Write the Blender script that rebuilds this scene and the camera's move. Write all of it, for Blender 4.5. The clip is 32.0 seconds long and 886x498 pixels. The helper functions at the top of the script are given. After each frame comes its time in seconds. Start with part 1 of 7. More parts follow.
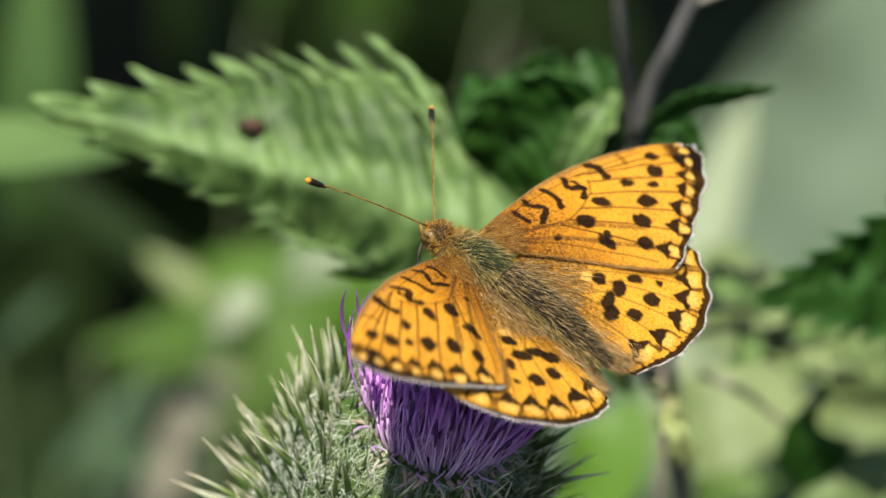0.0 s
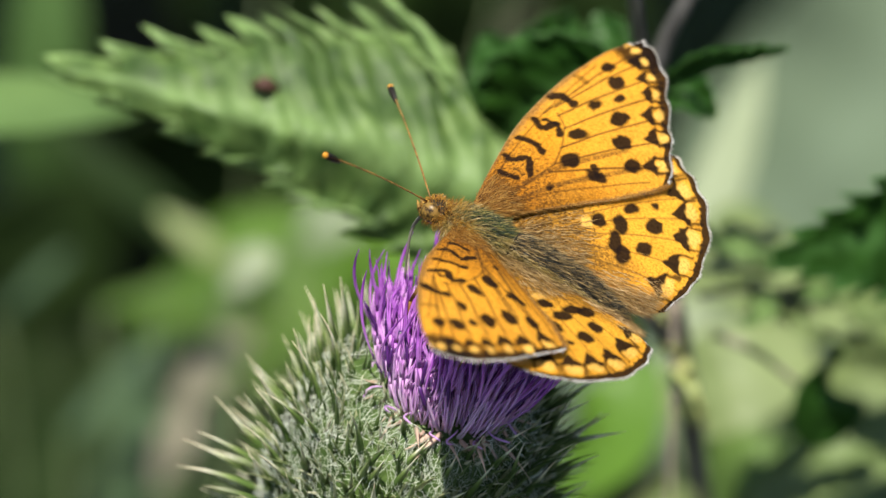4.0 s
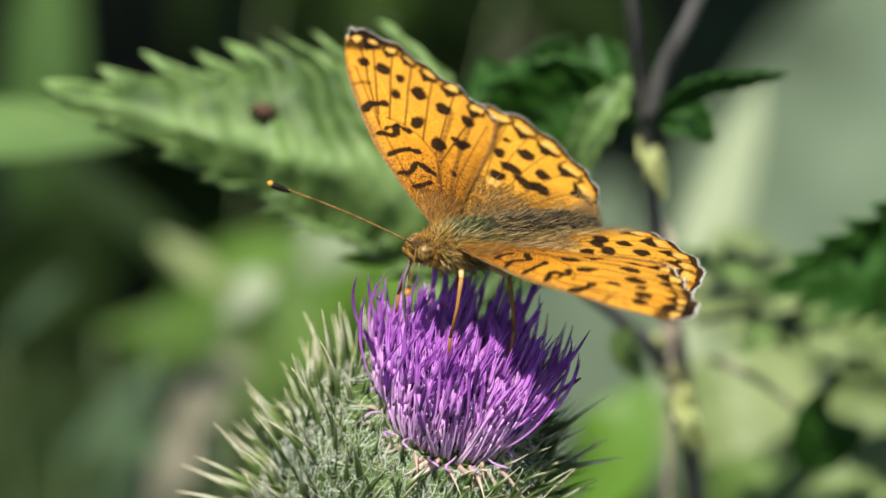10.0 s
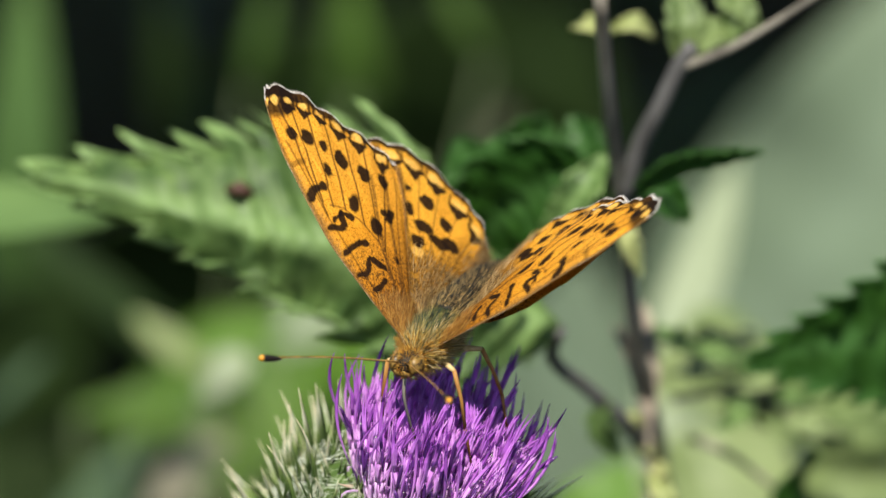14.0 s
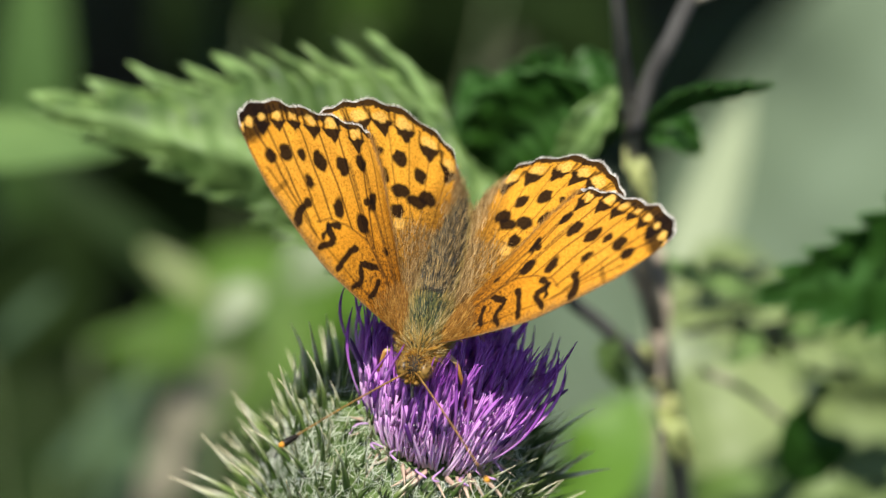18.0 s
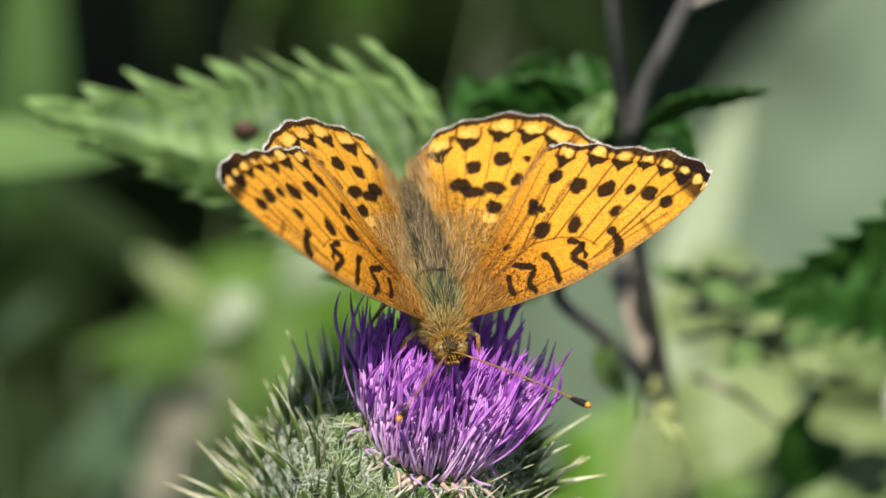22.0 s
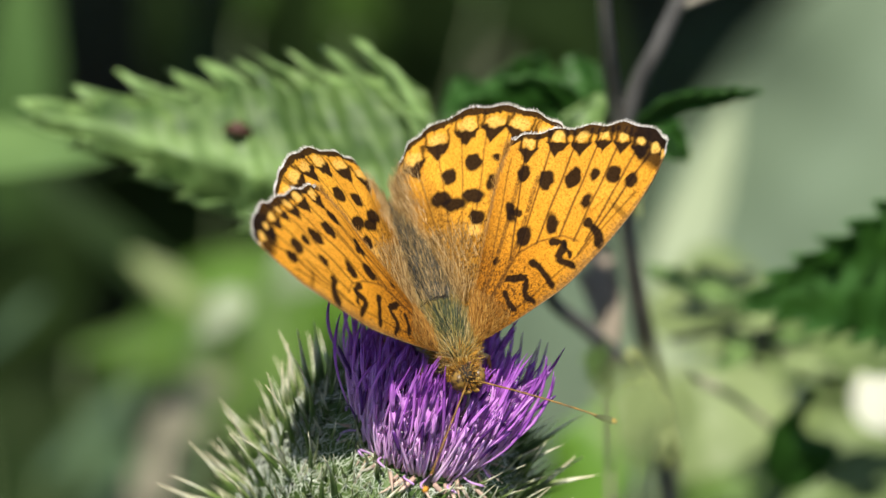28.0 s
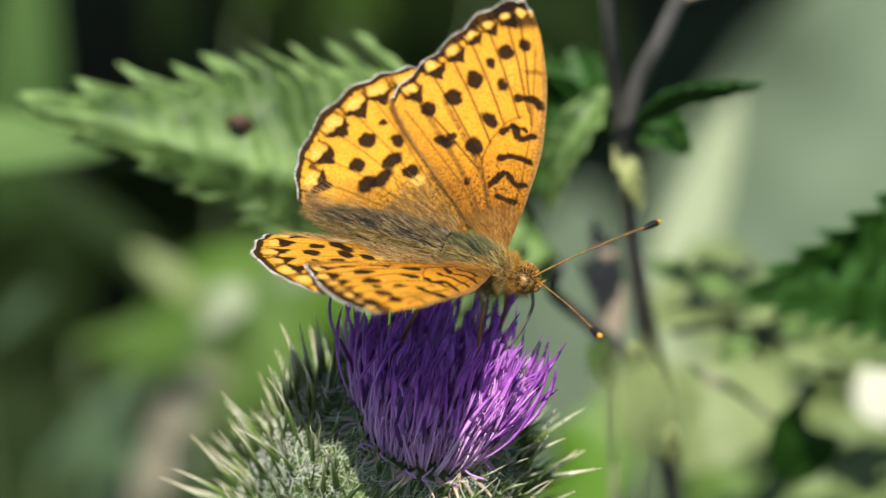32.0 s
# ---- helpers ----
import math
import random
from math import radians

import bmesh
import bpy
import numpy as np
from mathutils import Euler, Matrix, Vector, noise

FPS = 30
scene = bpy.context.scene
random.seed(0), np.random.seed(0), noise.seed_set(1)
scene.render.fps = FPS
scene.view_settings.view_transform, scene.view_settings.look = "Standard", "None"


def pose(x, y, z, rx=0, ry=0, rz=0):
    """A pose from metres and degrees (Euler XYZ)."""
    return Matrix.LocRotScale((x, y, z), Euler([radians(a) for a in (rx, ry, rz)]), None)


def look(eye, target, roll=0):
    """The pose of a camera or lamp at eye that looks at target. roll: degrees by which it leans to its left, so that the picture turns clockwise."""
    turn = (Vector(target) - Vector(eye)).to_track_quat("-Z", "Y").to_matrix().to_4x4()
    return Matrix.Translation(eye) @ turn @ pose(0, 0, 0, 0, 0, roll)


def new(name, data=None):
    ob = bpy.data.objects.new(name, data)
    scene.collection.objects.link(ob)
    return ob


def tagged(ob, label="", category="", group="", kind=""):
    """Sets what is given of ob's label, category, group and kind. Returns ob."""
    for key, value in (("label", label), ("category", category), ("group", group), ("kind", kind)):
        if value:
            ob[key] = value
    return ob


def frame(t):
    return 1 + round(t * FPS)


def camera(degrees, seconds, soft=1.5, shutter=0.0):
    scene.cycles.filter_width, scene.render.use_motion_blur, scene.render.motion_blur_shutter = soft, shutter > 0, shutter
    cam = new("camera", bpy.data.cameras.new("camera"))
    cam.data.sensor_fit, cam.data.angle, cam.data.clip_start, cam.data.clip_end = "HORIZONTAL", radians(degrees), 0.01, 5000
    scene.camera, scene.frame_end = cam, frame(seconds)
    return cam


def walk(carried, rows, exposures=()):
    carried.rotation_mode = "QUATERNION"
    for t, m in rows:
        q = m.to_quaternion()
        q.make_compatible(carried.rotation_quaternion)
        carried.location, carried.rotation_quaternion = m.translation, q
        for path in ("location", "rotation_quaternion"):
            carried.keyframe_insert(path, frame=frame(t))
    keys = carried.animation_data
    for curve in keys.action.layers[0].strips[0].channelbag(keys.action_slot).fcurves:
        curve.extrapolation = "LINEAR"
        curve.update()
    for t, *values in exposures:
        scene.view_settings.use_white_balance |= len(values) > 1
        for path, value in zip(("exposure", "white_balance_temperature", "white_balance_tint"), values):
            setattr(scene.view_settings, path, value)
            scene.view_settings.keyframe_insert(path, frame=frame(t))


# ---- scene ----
MM = 0.001
FOCUS = Vector((0.0, 0.0, 0.62))      # the flower's top, on which the lens is set
TILT = 32.0
DIST = 0.6727
RIGHT = Vector((1, 0, 0))
UP = Vector((0, math.sin(radians(TILT)), math.cos(radians(TILT))))
AWAY = Vector((0, math.cos(radians(TILT)), -math.sin(radians(TILT))))
EYE = FOCUS - AWAY * DIST

cam = camera(8.0, 32.0, soft=1.38, shutter=0.4)
cam.data.dof.use_dof = True
cam.data.dof.focus_distance = DIST - 0.002
cam.data.dof.aperture_fstop = 16.0


def aim(pan, tilt):
    """The camera on its tripod, turned by hundredths of a degree to the left and upwards."""
    return pose(*EYE, 90 - TILT + tilt / 100, 0, pan / 100)


walk(cam, [
    (0, aim(2.6, 1.5)),
    (0.5, aim(-1.5, 1.5)),
    (1, aim(9.7, -8.2)),
    (1.5, aim(7.2, -14.8)),
    (2, aim(9.7, -18.9)),
    (2.5, aim(8.7, -19.4)),
    (3, aim(10.2, -19.4)),
    (3.5, aim(15.3, -32.2)),
    (5.5, aim(17.4, -38.3)),
    (6, aim(20.4, -42.4)),
    (6.5, aim(20.4, -42.4)),
    (7, aim(22.0, -42.4)),
    (7.5, aim(20.4, -40.4)),
    (8, aim(23.5, -41.4)),
    (8.5, aim(24.5, -39.9)),
    (9, aim(20.4, -33.7)),
    (9.5, aim(11.8, -19.4)),
    (10, aim(14.8, -11.8)),
    (10.5, aim(12.8, 3.1)),
    (11, aim(10.2, 6.1)),
    (11.5, aim(7.2, 16.4)),
    (12, aim(2.6, 24.5)),
    (12.5, aim(2.6, 34.7)),
    (13, aim(-0.5, 45.5)),
    (13.5, aim(-12.3, 60.3)),
    (15.5, aim(0.0, 33.7)),
    (16, aim(0.0, 16.4)),
    (16.5, aim(0.0, 6.1)),
    (17, aim(1.0, 2.6)),
    (17.5, aim(0.0, -0.5)),
    (18, aim(1.0, -1.5)),
    (18.5, aim(1.0, 0.0)),
    (19, aim(1.5, -1.5)),
    (19.5, aim(-1.5, 0.0)),
    (20, aim(1.0, 0.0)),
    (20.5, aim(0.0, 0.0)),
    (21, aim(-2.0, 1.0)),
    (21.5, aim(-2.0, 1.5)),
    (22, aim(-4.1, 4.1)),
    (22.5, aim(-4.1, 4.1)),
    (23, aim(-4.6, 4.1)),
    (23.5, aim(-5.6, 4.6)),
    (24, aim(-6.1, 6.1)),
    (24.5, aim(-7.7, 7.7)),
    (25, aim(-9.2, 6.1)),
    (25.5, aim(-11.8, 8.7)),
    (27.5, aim(-9.2, 6.1)),
    (28, aim(-12.3, 4.6)),
    (28.5, aim(-13.3, 1.5)),
    (29, aim(-10.7, 2.6)),
    (29.5, aim(-10.7, 1.5)),
    (30, aim(-12.3, 1.0)),
    (30.5, aim(-10.2, 0.0)),
    (31, aim(-10.7, -0.5)),
    (31.5, aim(-10.2, -1.5)),
    (32, aim(-10.2, -1.5)),
])

# ---- daylight ----
SUN = Vector((-0.08, -0.34, 0.93)).normalized()
world = bpy.data.worlds.new("sky")
scene.world = world
world.use_nodes = True
wn = world.node_tree
sky = wn.nodes.new("ShaderNodeTexSky")
sky.sky_type = "NISHITA"
sky.sun_disc = False
sky.sun_elevation = math.asin(SUN.z)
sky.sun_rotation = math.atan2(SUN.x, SUN.y)
bg = wn.nodes["Background"]
bg.inputs["Strength"].default_value = 0.09
wn.links.new(sky.outputs[0], bg.inputs["Color"])
sun = new("sun", bpy.data.lights.new("sun", "SUN"))
sun.data.energy = 5.6
sun.data.angle = radians(0.53)
sun.data.color = (1.0, 0.95, 0.86)
sun.matrix_world = look(SUN * 5, (0, 0, 0))
scene.view_settings.exposure = 0.3


# ---- materials ----
def mat(name, rough=0.6, spec=0.3):
    m = bpy.data.materials.new(name)
    m.use_nodes = True
    b = m.node_tree.nodes["Principled BSDF"]
    b.inputs["Roughness"].default_value = rough
    b.inputs["Specular IOR Level"].default_value = spec
    return m, m.node_tree, b


def ramp(nt, stops):
    r = nt.nodes.new("ShaderNodeValToRGB")
    e = r.color_ramp.elements
    while len(e) < len(stops):
        e.new(0.5)
    for el, (p, c) in zip(e, stops):
        el.position, el.color = p, (*c, 1)
    return r


def coords(nt, kind="Object", scale=1.0):
    tc = nt.nodes.new("ShaderNodeTexCoord")
    mp = nt.nodes.new("ShaderNodeMapping")
    mp.inputs["Scale"].default_value = (scale, scale, scale) if not isinstance(scale, tuple) else scale
    nt.links.new(tc.outputs[kind], mp.inputs["Vector"])
    return mp.outputs[0]


def noise_tex(nt, vec, scale, detail=4.0, rough=0.6):
    n = nt.nodes.new("ShaderNodeTexNoise")
    n.inputs["Scale"].default_value = scale
    n.inputs["Detail"].default_value = detail
    n.inputs["Roughness"].default_value = rough
    nt.links.new(vec, n.inputs["Vector"])
    return n.outputs["Fac"]


def blend(nt, a, b, fac, mode="MIX"):
    m = nt.nodes.new("ShaderNodeMix")
    m.data_type, m.blend_type = "RGBA", mode
    for sock, v in ((m.inputs[6], a), (m.inputs[7], b), (m.inputs[0], fac)):
        if isinstance(v, bpy.types.NodeSocket):
            nt.links.new(v, sock)
        elif isinstance(v, (int, float)):
            sock.default_value = v
        else:
            sock.default_value = (*v, 1)
    return m.outputs[2]


def bump(nt, bsdf, height, strength, dist):
    b = nt.nodes.new("ShaderNodeBump")
    b.inputs["Strength"].default_value = strength
    b.inputs["Distance"].default_value = dist
    nt.links.new(height, b.inputs["Height"])
    nt.links.new(b.outputs[0], bsdf.inputs["Normal"])


def leaf_mat(name, dark, light, sheer=0.25, rough=0.45, scale=120.0, spec=0.35, patch=0.7, coarse=0.2):
    """A leaf: mottled, veined by a fine relief, letting some light through."""
    m, nt, b = mat(name, rough, spec)
    v = coords(nt)
    n1 = noise_tex(nt, v, scale, 5)
    n2 = noise_tex(nt, v, scale * coarse, 2)
    r = ramp(nt, [(0.3, dark), (0.7, light)])
    nt.links.new(n1, r.inputs[0])
    big = ramp(nt, [(0.3, (patch, patch + 0.05, patch)), (0.7, (1.15, 1.1, 1.0))])
    nt.links.new(n2, big.inputs[0])
    col = blend(nt, r.outputs[0], big.outputs[0], 1.0, "MULTIPLY")
    info = nt.nodes.new("ShaderNodeObjectInfo")
    vary = ramp(nt, [(0.0, (0.85, 0.9, 0.8)), (1.0, (1.1, 1.08, 1.1))])
    nt.links.new(info.outputs["Random"], vary.inputs[0])
    col = blend(nt, col, vary.outputs[0], 1.0, "MULTIPLY")
    vein_and_glint = nt.nodes.new("ShaderNodeAttribute")
    vein_and_glint.attribute_name = "vein_and_glint"
    col = blend(nt, col, tuple(min(0.7, c * 1.4 + 0.02) for c in light), vein_and_glint.outputs["Fac"])
    nt.links.new(col, b.inputs["Base Color"])
    bump(nt, b, n1, 0.5, 0.0006)
    tr = nt.nodes.new("ShaderNodeBsdfTranslucent")
    nt.links.new(col, tr.inputs["Color"])
    mx = nt.nodes.new("ShaderNodeMixShader")
    mx.inputs[0].default_value = sheer
    nt.links.new(b.outputs[0], mx.inputs[1])
    nt.links.new(tr.outputs[0], mx.inputs[2])
    nt.links.new(mx.outputs[0], nt.nodes["Material Output"].inputs[0])
    return m


def stem_mat(name, dark, light, scale=400.0, rough=0.55):
    m, nt, b = mat(name, rough, 0.3)
    v = coords(nt, "Object", (1.0, 1.0, 0.15))
    n = noise_tex(nt, v, scale, 5)
    r = ramp(nt, [(0.3, dark), (0.75, light)])
    nt.links.new(n, r.inputs[0])
    nt.links.new(r.outputs[0], b.inputs["Base Color"])
    bump(nt, b, n, 0.6, 0.0005)
    return m


def island_mat(name, stops, rough=0.6, spec=0.3, sheer=0.0):
    """For tufts of hair, wool and litter: each strand has its own shade."""
    m, nt, b = mat(name, rough, spec)
    g = nt.nodes.new("ShaderNodeNewGeometry")
    r = ramp(nt, stops)
    nt.links.new(g.outputs["Random Per Island"], r.inputs[0])
    nt.links.new(r.outputs[0], b.inputs["Base Color"])
    if sheer:
        tr = nt.nodes.new("ShaderNodeBsdfTranslucent")
        nt.links.new(r.outputs[0], tr.inputs["Color"])
        mx = nt.nodes.new("ShaderNodeMixShader")
        mx.inputs[0].default_value = sheer
        nt.links.new(b.outputs[0], mx.inputs[1])
        nt.links.new(tr.outputs[0], mx.inputs[2])
        nt.links.new(mx.outputs[0], nt.nodes["Material Output"].inputs[0])
    return m


def length_mat(name, stops, length, vary, rough=0.5, spec=0.3, sheer=0.2, joined=False):
    """Colour that runs along a piece from its root to its tip, z upwards; joined: many pieces in one mesh."""
    m, nt, b = mat(name, rough, spec)
    tc = nt.nodes.new("ShaderNodeTexCoord")
    sep = nt.nodes.new("ShaderNodeSeparateXYZ")
    nt.links.new(tc.outputs["Object"], sep.inputs[0])
    n = noise_tex(nt, tc.outputs["Object"], 700.0, 3)
    ma = nt.nodes.new("ShaderNodeMath")
    ma.operation = "MULTIPLY_ADD"
    ma.inputs[1].default_value = 1.0 / length
    nt.links.new(sep.outputs["Z"], ma.inputs[0])
    off = nt.nodes.new("ShaderNodeMath")
    off.operation = "MULTIPLY_ADD"
    off.inputs[1].default_value, off.inputs[2].default_value = 0.3, -0.15
    nt.links.new(n, off.inputs[0])
    nt.links.new(off.outputs[0], ma.inputs[2])
    r = ramp(nt, stops)
    nt.links.new(ma.outputs[0], r.inputs[0])
    vr = ramp(nt, vary)
    if joined:
        nt.links.new(nt.nodes.new("ShaderNodeNewGeometry").outputs["Random Per Island"], vr.inputs[0])
    else:
        nt.links.new(nt.nodes.new("ShaderNodeObjectInfo").outputs["Random"], vr.inputs[0])
    col = blend(nt, r.outputs[0], vr.outputs[0], 1.0, "MULTIPLY")
    nt.links.new(col, b.inputs["Base Color"])
    tr = nt.nodes.new("ShaderNodeBsdfTranslucent")
    nt.links.new(col, tr.inputs["Color"])
    mx = nt.nodes.new("ShaderNodeMixShader")
    mx.inputs[0].default_value = sheer
    nt.links.new(b.outputs[0], mx.inputs[1])
    nt.links.new(tr.outputs[0], mx.inputs[2])
    nt.links.new(mx.outputs[0], nt.nodes["Material Output"].inputs[0])
    return m


def wing_mat():
    """Scales on a wing: the pattern lies in the mesh's colours, dusted and broken up by a fine grain."""
    m, nt, b = mat("wing_scales", 0.75, 0.05)
    at_ = nt.nodes.new("ShaderNodeVertexColor")
    at_.layer_name = "pattern"
    v = coords(nt)
    n = noise_tex(nt, v, 4200.0, 3, 0.75)
    r = ramp(nt, [(0.34, (0.56, 0.48, 0.38)), (0.49, (0.96, 0.95, 0.93)), (0.68, (1.16, 1.17, 1.22))])
    nt.links.new(n, r.inputs[0])
    n2 = noise_tex(nt, v, 220.0, 3)
    r2 = ramp(nt, [(0.3, (0.92, 0.86, 0.8)), (0.7, (1.05, 1.06, 1.08))])
    nt.links.new(n2, r2.inputs[0])
    col = blend(nt, at_.outputs[0], r.outputs[0], 1.0, "MULTIPLY")
    col = blend(nt, col, r2.outputs[0], 1.0, "MULTIPLY")
    nt.links.new(col, b.inputs["Base Color"])
    bump(nt, b, n, 0.35, 0.00012)
    tr = nt.nodes.new("ShaderNodeBsdfTranslucent")
    nt.links.new(col, tr.inputs["Color"])
    mx = nt.nodes.new("ShaderNodeMixShader")
    mx.inputs[0].default_value = 0.22
    nt.links.new(b.outputs[0], mx.inputs[1])
    nt.links.new(tr.outputs[0], mx.inputs[2])
    nt.links.new(mx.outputs[0], nt.nodes["Material Output"].inputs[0])
    return m


WING = wing_mat()
FRINGE = island_mat("fringe_hair", [(0.0, (0.84, 0.82, 0.77)), (0.55, (0.82, 0.78, 0.72)), (0.72, (0.3, 0.25, 0.2)), (1.0, (0.1, 0.08, 0.06))], 0.7, 0.2, 0.2)
FUR = island_mat("body_hair", [(0.0, (0.08, 0.055, 0.018)), (0.25, (0.28, 0.2, 0.05)), (0.5, (0.46, 0.32, 0.09)), (0.75, (0.6, 0.42, 0.15)), (1.0, (0.76, 0.63, 0.36))], 0.5, 0.3, 0.15)
TOP_FUR = island_mat("back_hair", [(0.0, (0.012, 0.018, 0.014)), (0.5, (0.045, 0.075, 0.04)), (0.72, (0.15, 0.17, 0.045)), (0.9, (0.42, 0.32, 0.07)), (1.0, (0.6, 0.5, 0.2))], 0.35, 0.5, 0.1)
ABDOMEN_FUR = island_mat("abdomen_hair", [(0.0, (0.01, 0.011, 0.01)), (0.4, (0.035, 0.036, 0.028)), (0.58, (0.13, 0.09, 0.035)), (0.8, (0.4, 0.26, 0.09)), (1.0, (0.6, 0.44, 0.19))], 0.35, 0.5, 0.1)
FACE_FUR = island_mat("head_hair", [(0.0, (0.12, 0.05, 0.01)), (0.4, (0.46, 0.2, 0.02)), (0.8, (0.62, 0.34, 0.045)), (1.0, (0.7, 0.52, 0.16))], 0.6, 0.3, 0.15)
PALP = stem_mat("palp_scales", (0.12, 0.06, 0.015), (0.42, 0.24, 0.05), 2500.0, 0.6)
ROOT_HAIR = island_mat("root_hair", [(0.0, (0.09, 0.04, 0.01)), (0.5, (0.4, 0.17, 0.02)), (1.0, (0.66, 0.4, 0.1))], 0.5, 0.35, 0.2)
FOLD_HAIR = island_mat("fold_hair", [(0.0, (0.09, 0.045, 0.014)), (0.35, (0.34, 0.19, 0.055)), (0.7, (0.6, 0.38, 0.13)), (1.0, (0.84, 0.64, 0.34))], 0.45, 0.4, 0.2)
WING_HAIR = island_mat("wing_hair", [(0.0, (0.08, 0.042, 0.014)), (0.35, (0.24, 0.14, 0.04)), (0.7, (0.46, 0.29, 0.1)), (1.0, (0.7, 0.5, 0.24))], 0.5, 0.4, 0.2)
m, nt, b = mat("chitin", 0.6, 0.15)
n = noise_tex(nt, coords(nt), 1500.0, 4)
r = ramp(nt, [(0.3, (0.012, 0.01, 0.008)), (0.7, (0.06, 0.045, 0.025))])
nt.links.new(n, r.inputs[0])
nt.links.new(r.outputs[0], b.inputs["Base Color"])
bump(nt, b, n, 0.6, 0.0002)
CHITIN = m
m, nt, b = mat("compound_eye", 0.4, 0.4)
n = noise_tex(nt, coords(nt), 1500.0, 2)
r = ramp(nt, [(0.4, (0.03, 0.016, 0.005)), (0.55, (0.24, 0.14, 0.03))])
nt.links.new(n, r.inputs[0])
nt.links.new(r.outputs[0], b.inputs["Base Color"])
EYE_MAT = m
THIGH = stem_mat("thigh_scales", (0.46, 0.28, 0.09), (0.72, 0.55, 0.27), 1500.0, 0.5)
LEG = stem_mat("leg_scales", (0.2, 0.08, 0.02), (0.46, 0.23, 0.055), 1500.0, 0.5)
ANTENNA = stem_mat("antenna_scales", (0.09, 0.05, 0.02), (0.45, 0.24, 0.05), 900.0, 0.5)
CLUB = stem_mat("antenna_club", (0.008, 0.006, 0.005), (0.025, 0.018, 0.012), 900.0, 0.4)
CLUB_TIP = stem_mat("antenna_tip", (0.6, 0.25, 0.02), (0.8, 0.4, 0.05), 900.0, 0.4)
FLORET = length_mat("floret_petal", [(0.0, (0.95, 0.74, 0.96)), (0.35, (0.95, 0.59, 0.96)), (0.6, (0.87, 0.37, 0.94)), (0.8, (0.63, 0.2, 0.77)), (1.0, (0.27, 0.055, 0.39))], 0.0128,
                    [(0.0, (0.68, 0.56, 0.76)), (0.5, (1.0, 1.0, 1.0)), (1.0, (1.04, 1.2, 1.04))], 0.35, 0.4, 0.33)
FLORET_BED = length_mat("floret_bed", [(0.5, (0.96, 0.78, 0.96)), (0.66, (0.96, 0.63, 0.96)), (0.84, (0.88, 0.43, 0.94)), (1.0, (0.7, 0.29, 0.83))], 0.0315,
                        [(0.0, (0.85, 0.78, 0.88)), (0.5, (1.0, 1.0, 1.0)), (1.0, (1.04, 1.2, 1.04))], 0.4, 0.4, 0.3, True)
LIMP_SKIN = island_mat("limp_floret", [(0.0, (0.62, 0.3, 0.74)), (1.0, (0.85, 0.6, 0.9))], 0.5, 0.3, 0.4)
BRACT_BED = length_mat("small_bract_skin", [(0.0, (0.07, 0.12, 0.03)), (1.0, (0.13, 0.2, 0.06))], 0.04,
                       [(0.0, (0.75, 0.8, 0.75)), (0.75, (1.2, 1.15, 1.1)), (1.0, (3.0, 2.4, 3.4))], 0.45, 0.35, 0.12, True)
STYLE = length_mat("floret_style", [(0.0, (0.2, 0.06, 0.3)), (0.5, (0.12, 0.03, 0.2)), (1.0, (0.1, 0.03, 0.18))], 0.015,
                   [(0.0, (0.7, 0.7, 0.7)), (1.0, (1.2, 1.2, 1.2))], 0.35, 0.5, 0.1)
BRACT = length_mat("bract_skin", [(0.0, (0.06, 0.11, 0.022)), (0.35, (0.1, 0.17, 0.04)), (0.55, (0.22, 0.3, 0.09)), (0.74, (0.86, 0.84, 0.64)), (1.0, (0.82, 0.74, 0.5))], 0.0092,
                   [(0.0, (0.8, 0.85, 0.8)), (1.0, (1.12, 1.1, 1.1))], 0.4, 0.4, 0.12)
DRY = length_mat("dry_bract_skin", [(0.0, (0.55, 0.38, 0.3)), (0.5, (0.72, 0.56, 0.42)), (1.0, (0.78, 0.7, 0.5))], 0.008,
                 [(0.0, (0.8, 0.8, 0.8)), (1.0, (1.15, 1.1, 1.1))], 0.5, 0.3, 0.2)
SPINE = island_mat("spine_skin", [(0.0, (0.13, 0.2, 0.06)), (0.4, (0.3, 0.36, 0.15)), (0.75, (0.46, 0.48, 0.27)), (1.0, (0.8, 0.76, 0.56))], 0.5, 0.35, 0.1)
WOOL = island_mat("cobweb_wool", [(0.0, (0.46, 0.53, 0.38)), (1.0, (0.88, 0.9, 0.8))], 0.8, 0.2, 0.15)
BUD = leaf_mat("bud_skin", (0.04, 0.085, 0.016), (0.11, 0.175, 0.045), 0.0, 0.5, 500.0)
THISTLE_STEM = stem_mat("thistle_stem", (0.08, 0.12, 0.04), (0.2, 0.25, 0.12), 600.0)
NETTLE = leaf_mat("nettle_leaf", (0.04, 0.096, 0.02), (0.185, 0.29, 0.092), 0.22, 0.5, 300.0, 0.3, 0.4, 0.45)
# sunlit copy of the nettle leaf: sunlight is in its paler green
NETTLE_SUNLIT = leaf_mat("nettle_leaf_sunlit", (0.11, 0.17, 0.05), (0.2, 0.27, 0.1), 0.3, 0.5, 200.0)
# shaded copy of the nettle leaf: the shade is in its green
NETTLE_SHADED = leaf_mat("nettle_leaf_shaded", (0.018, 0.062, 0.009), (0.038, 0.112, 0.017), 0.22, 0.4, 260.0, 0.2)
GLAUCOUS = leaf_mat("glaucous_leaf", (0.155, 0.21, 0.145), (0.2, 0.262, 0.185), 0.1, 0.6, 40.0, 0.2)
GLAUCOUS_PALE = leaf_mat("pale_blade", (0.3, 0.35, 0.24), (0.36, 0.41, 0.29), 0.2, 0.55, 60.0, 0.2)
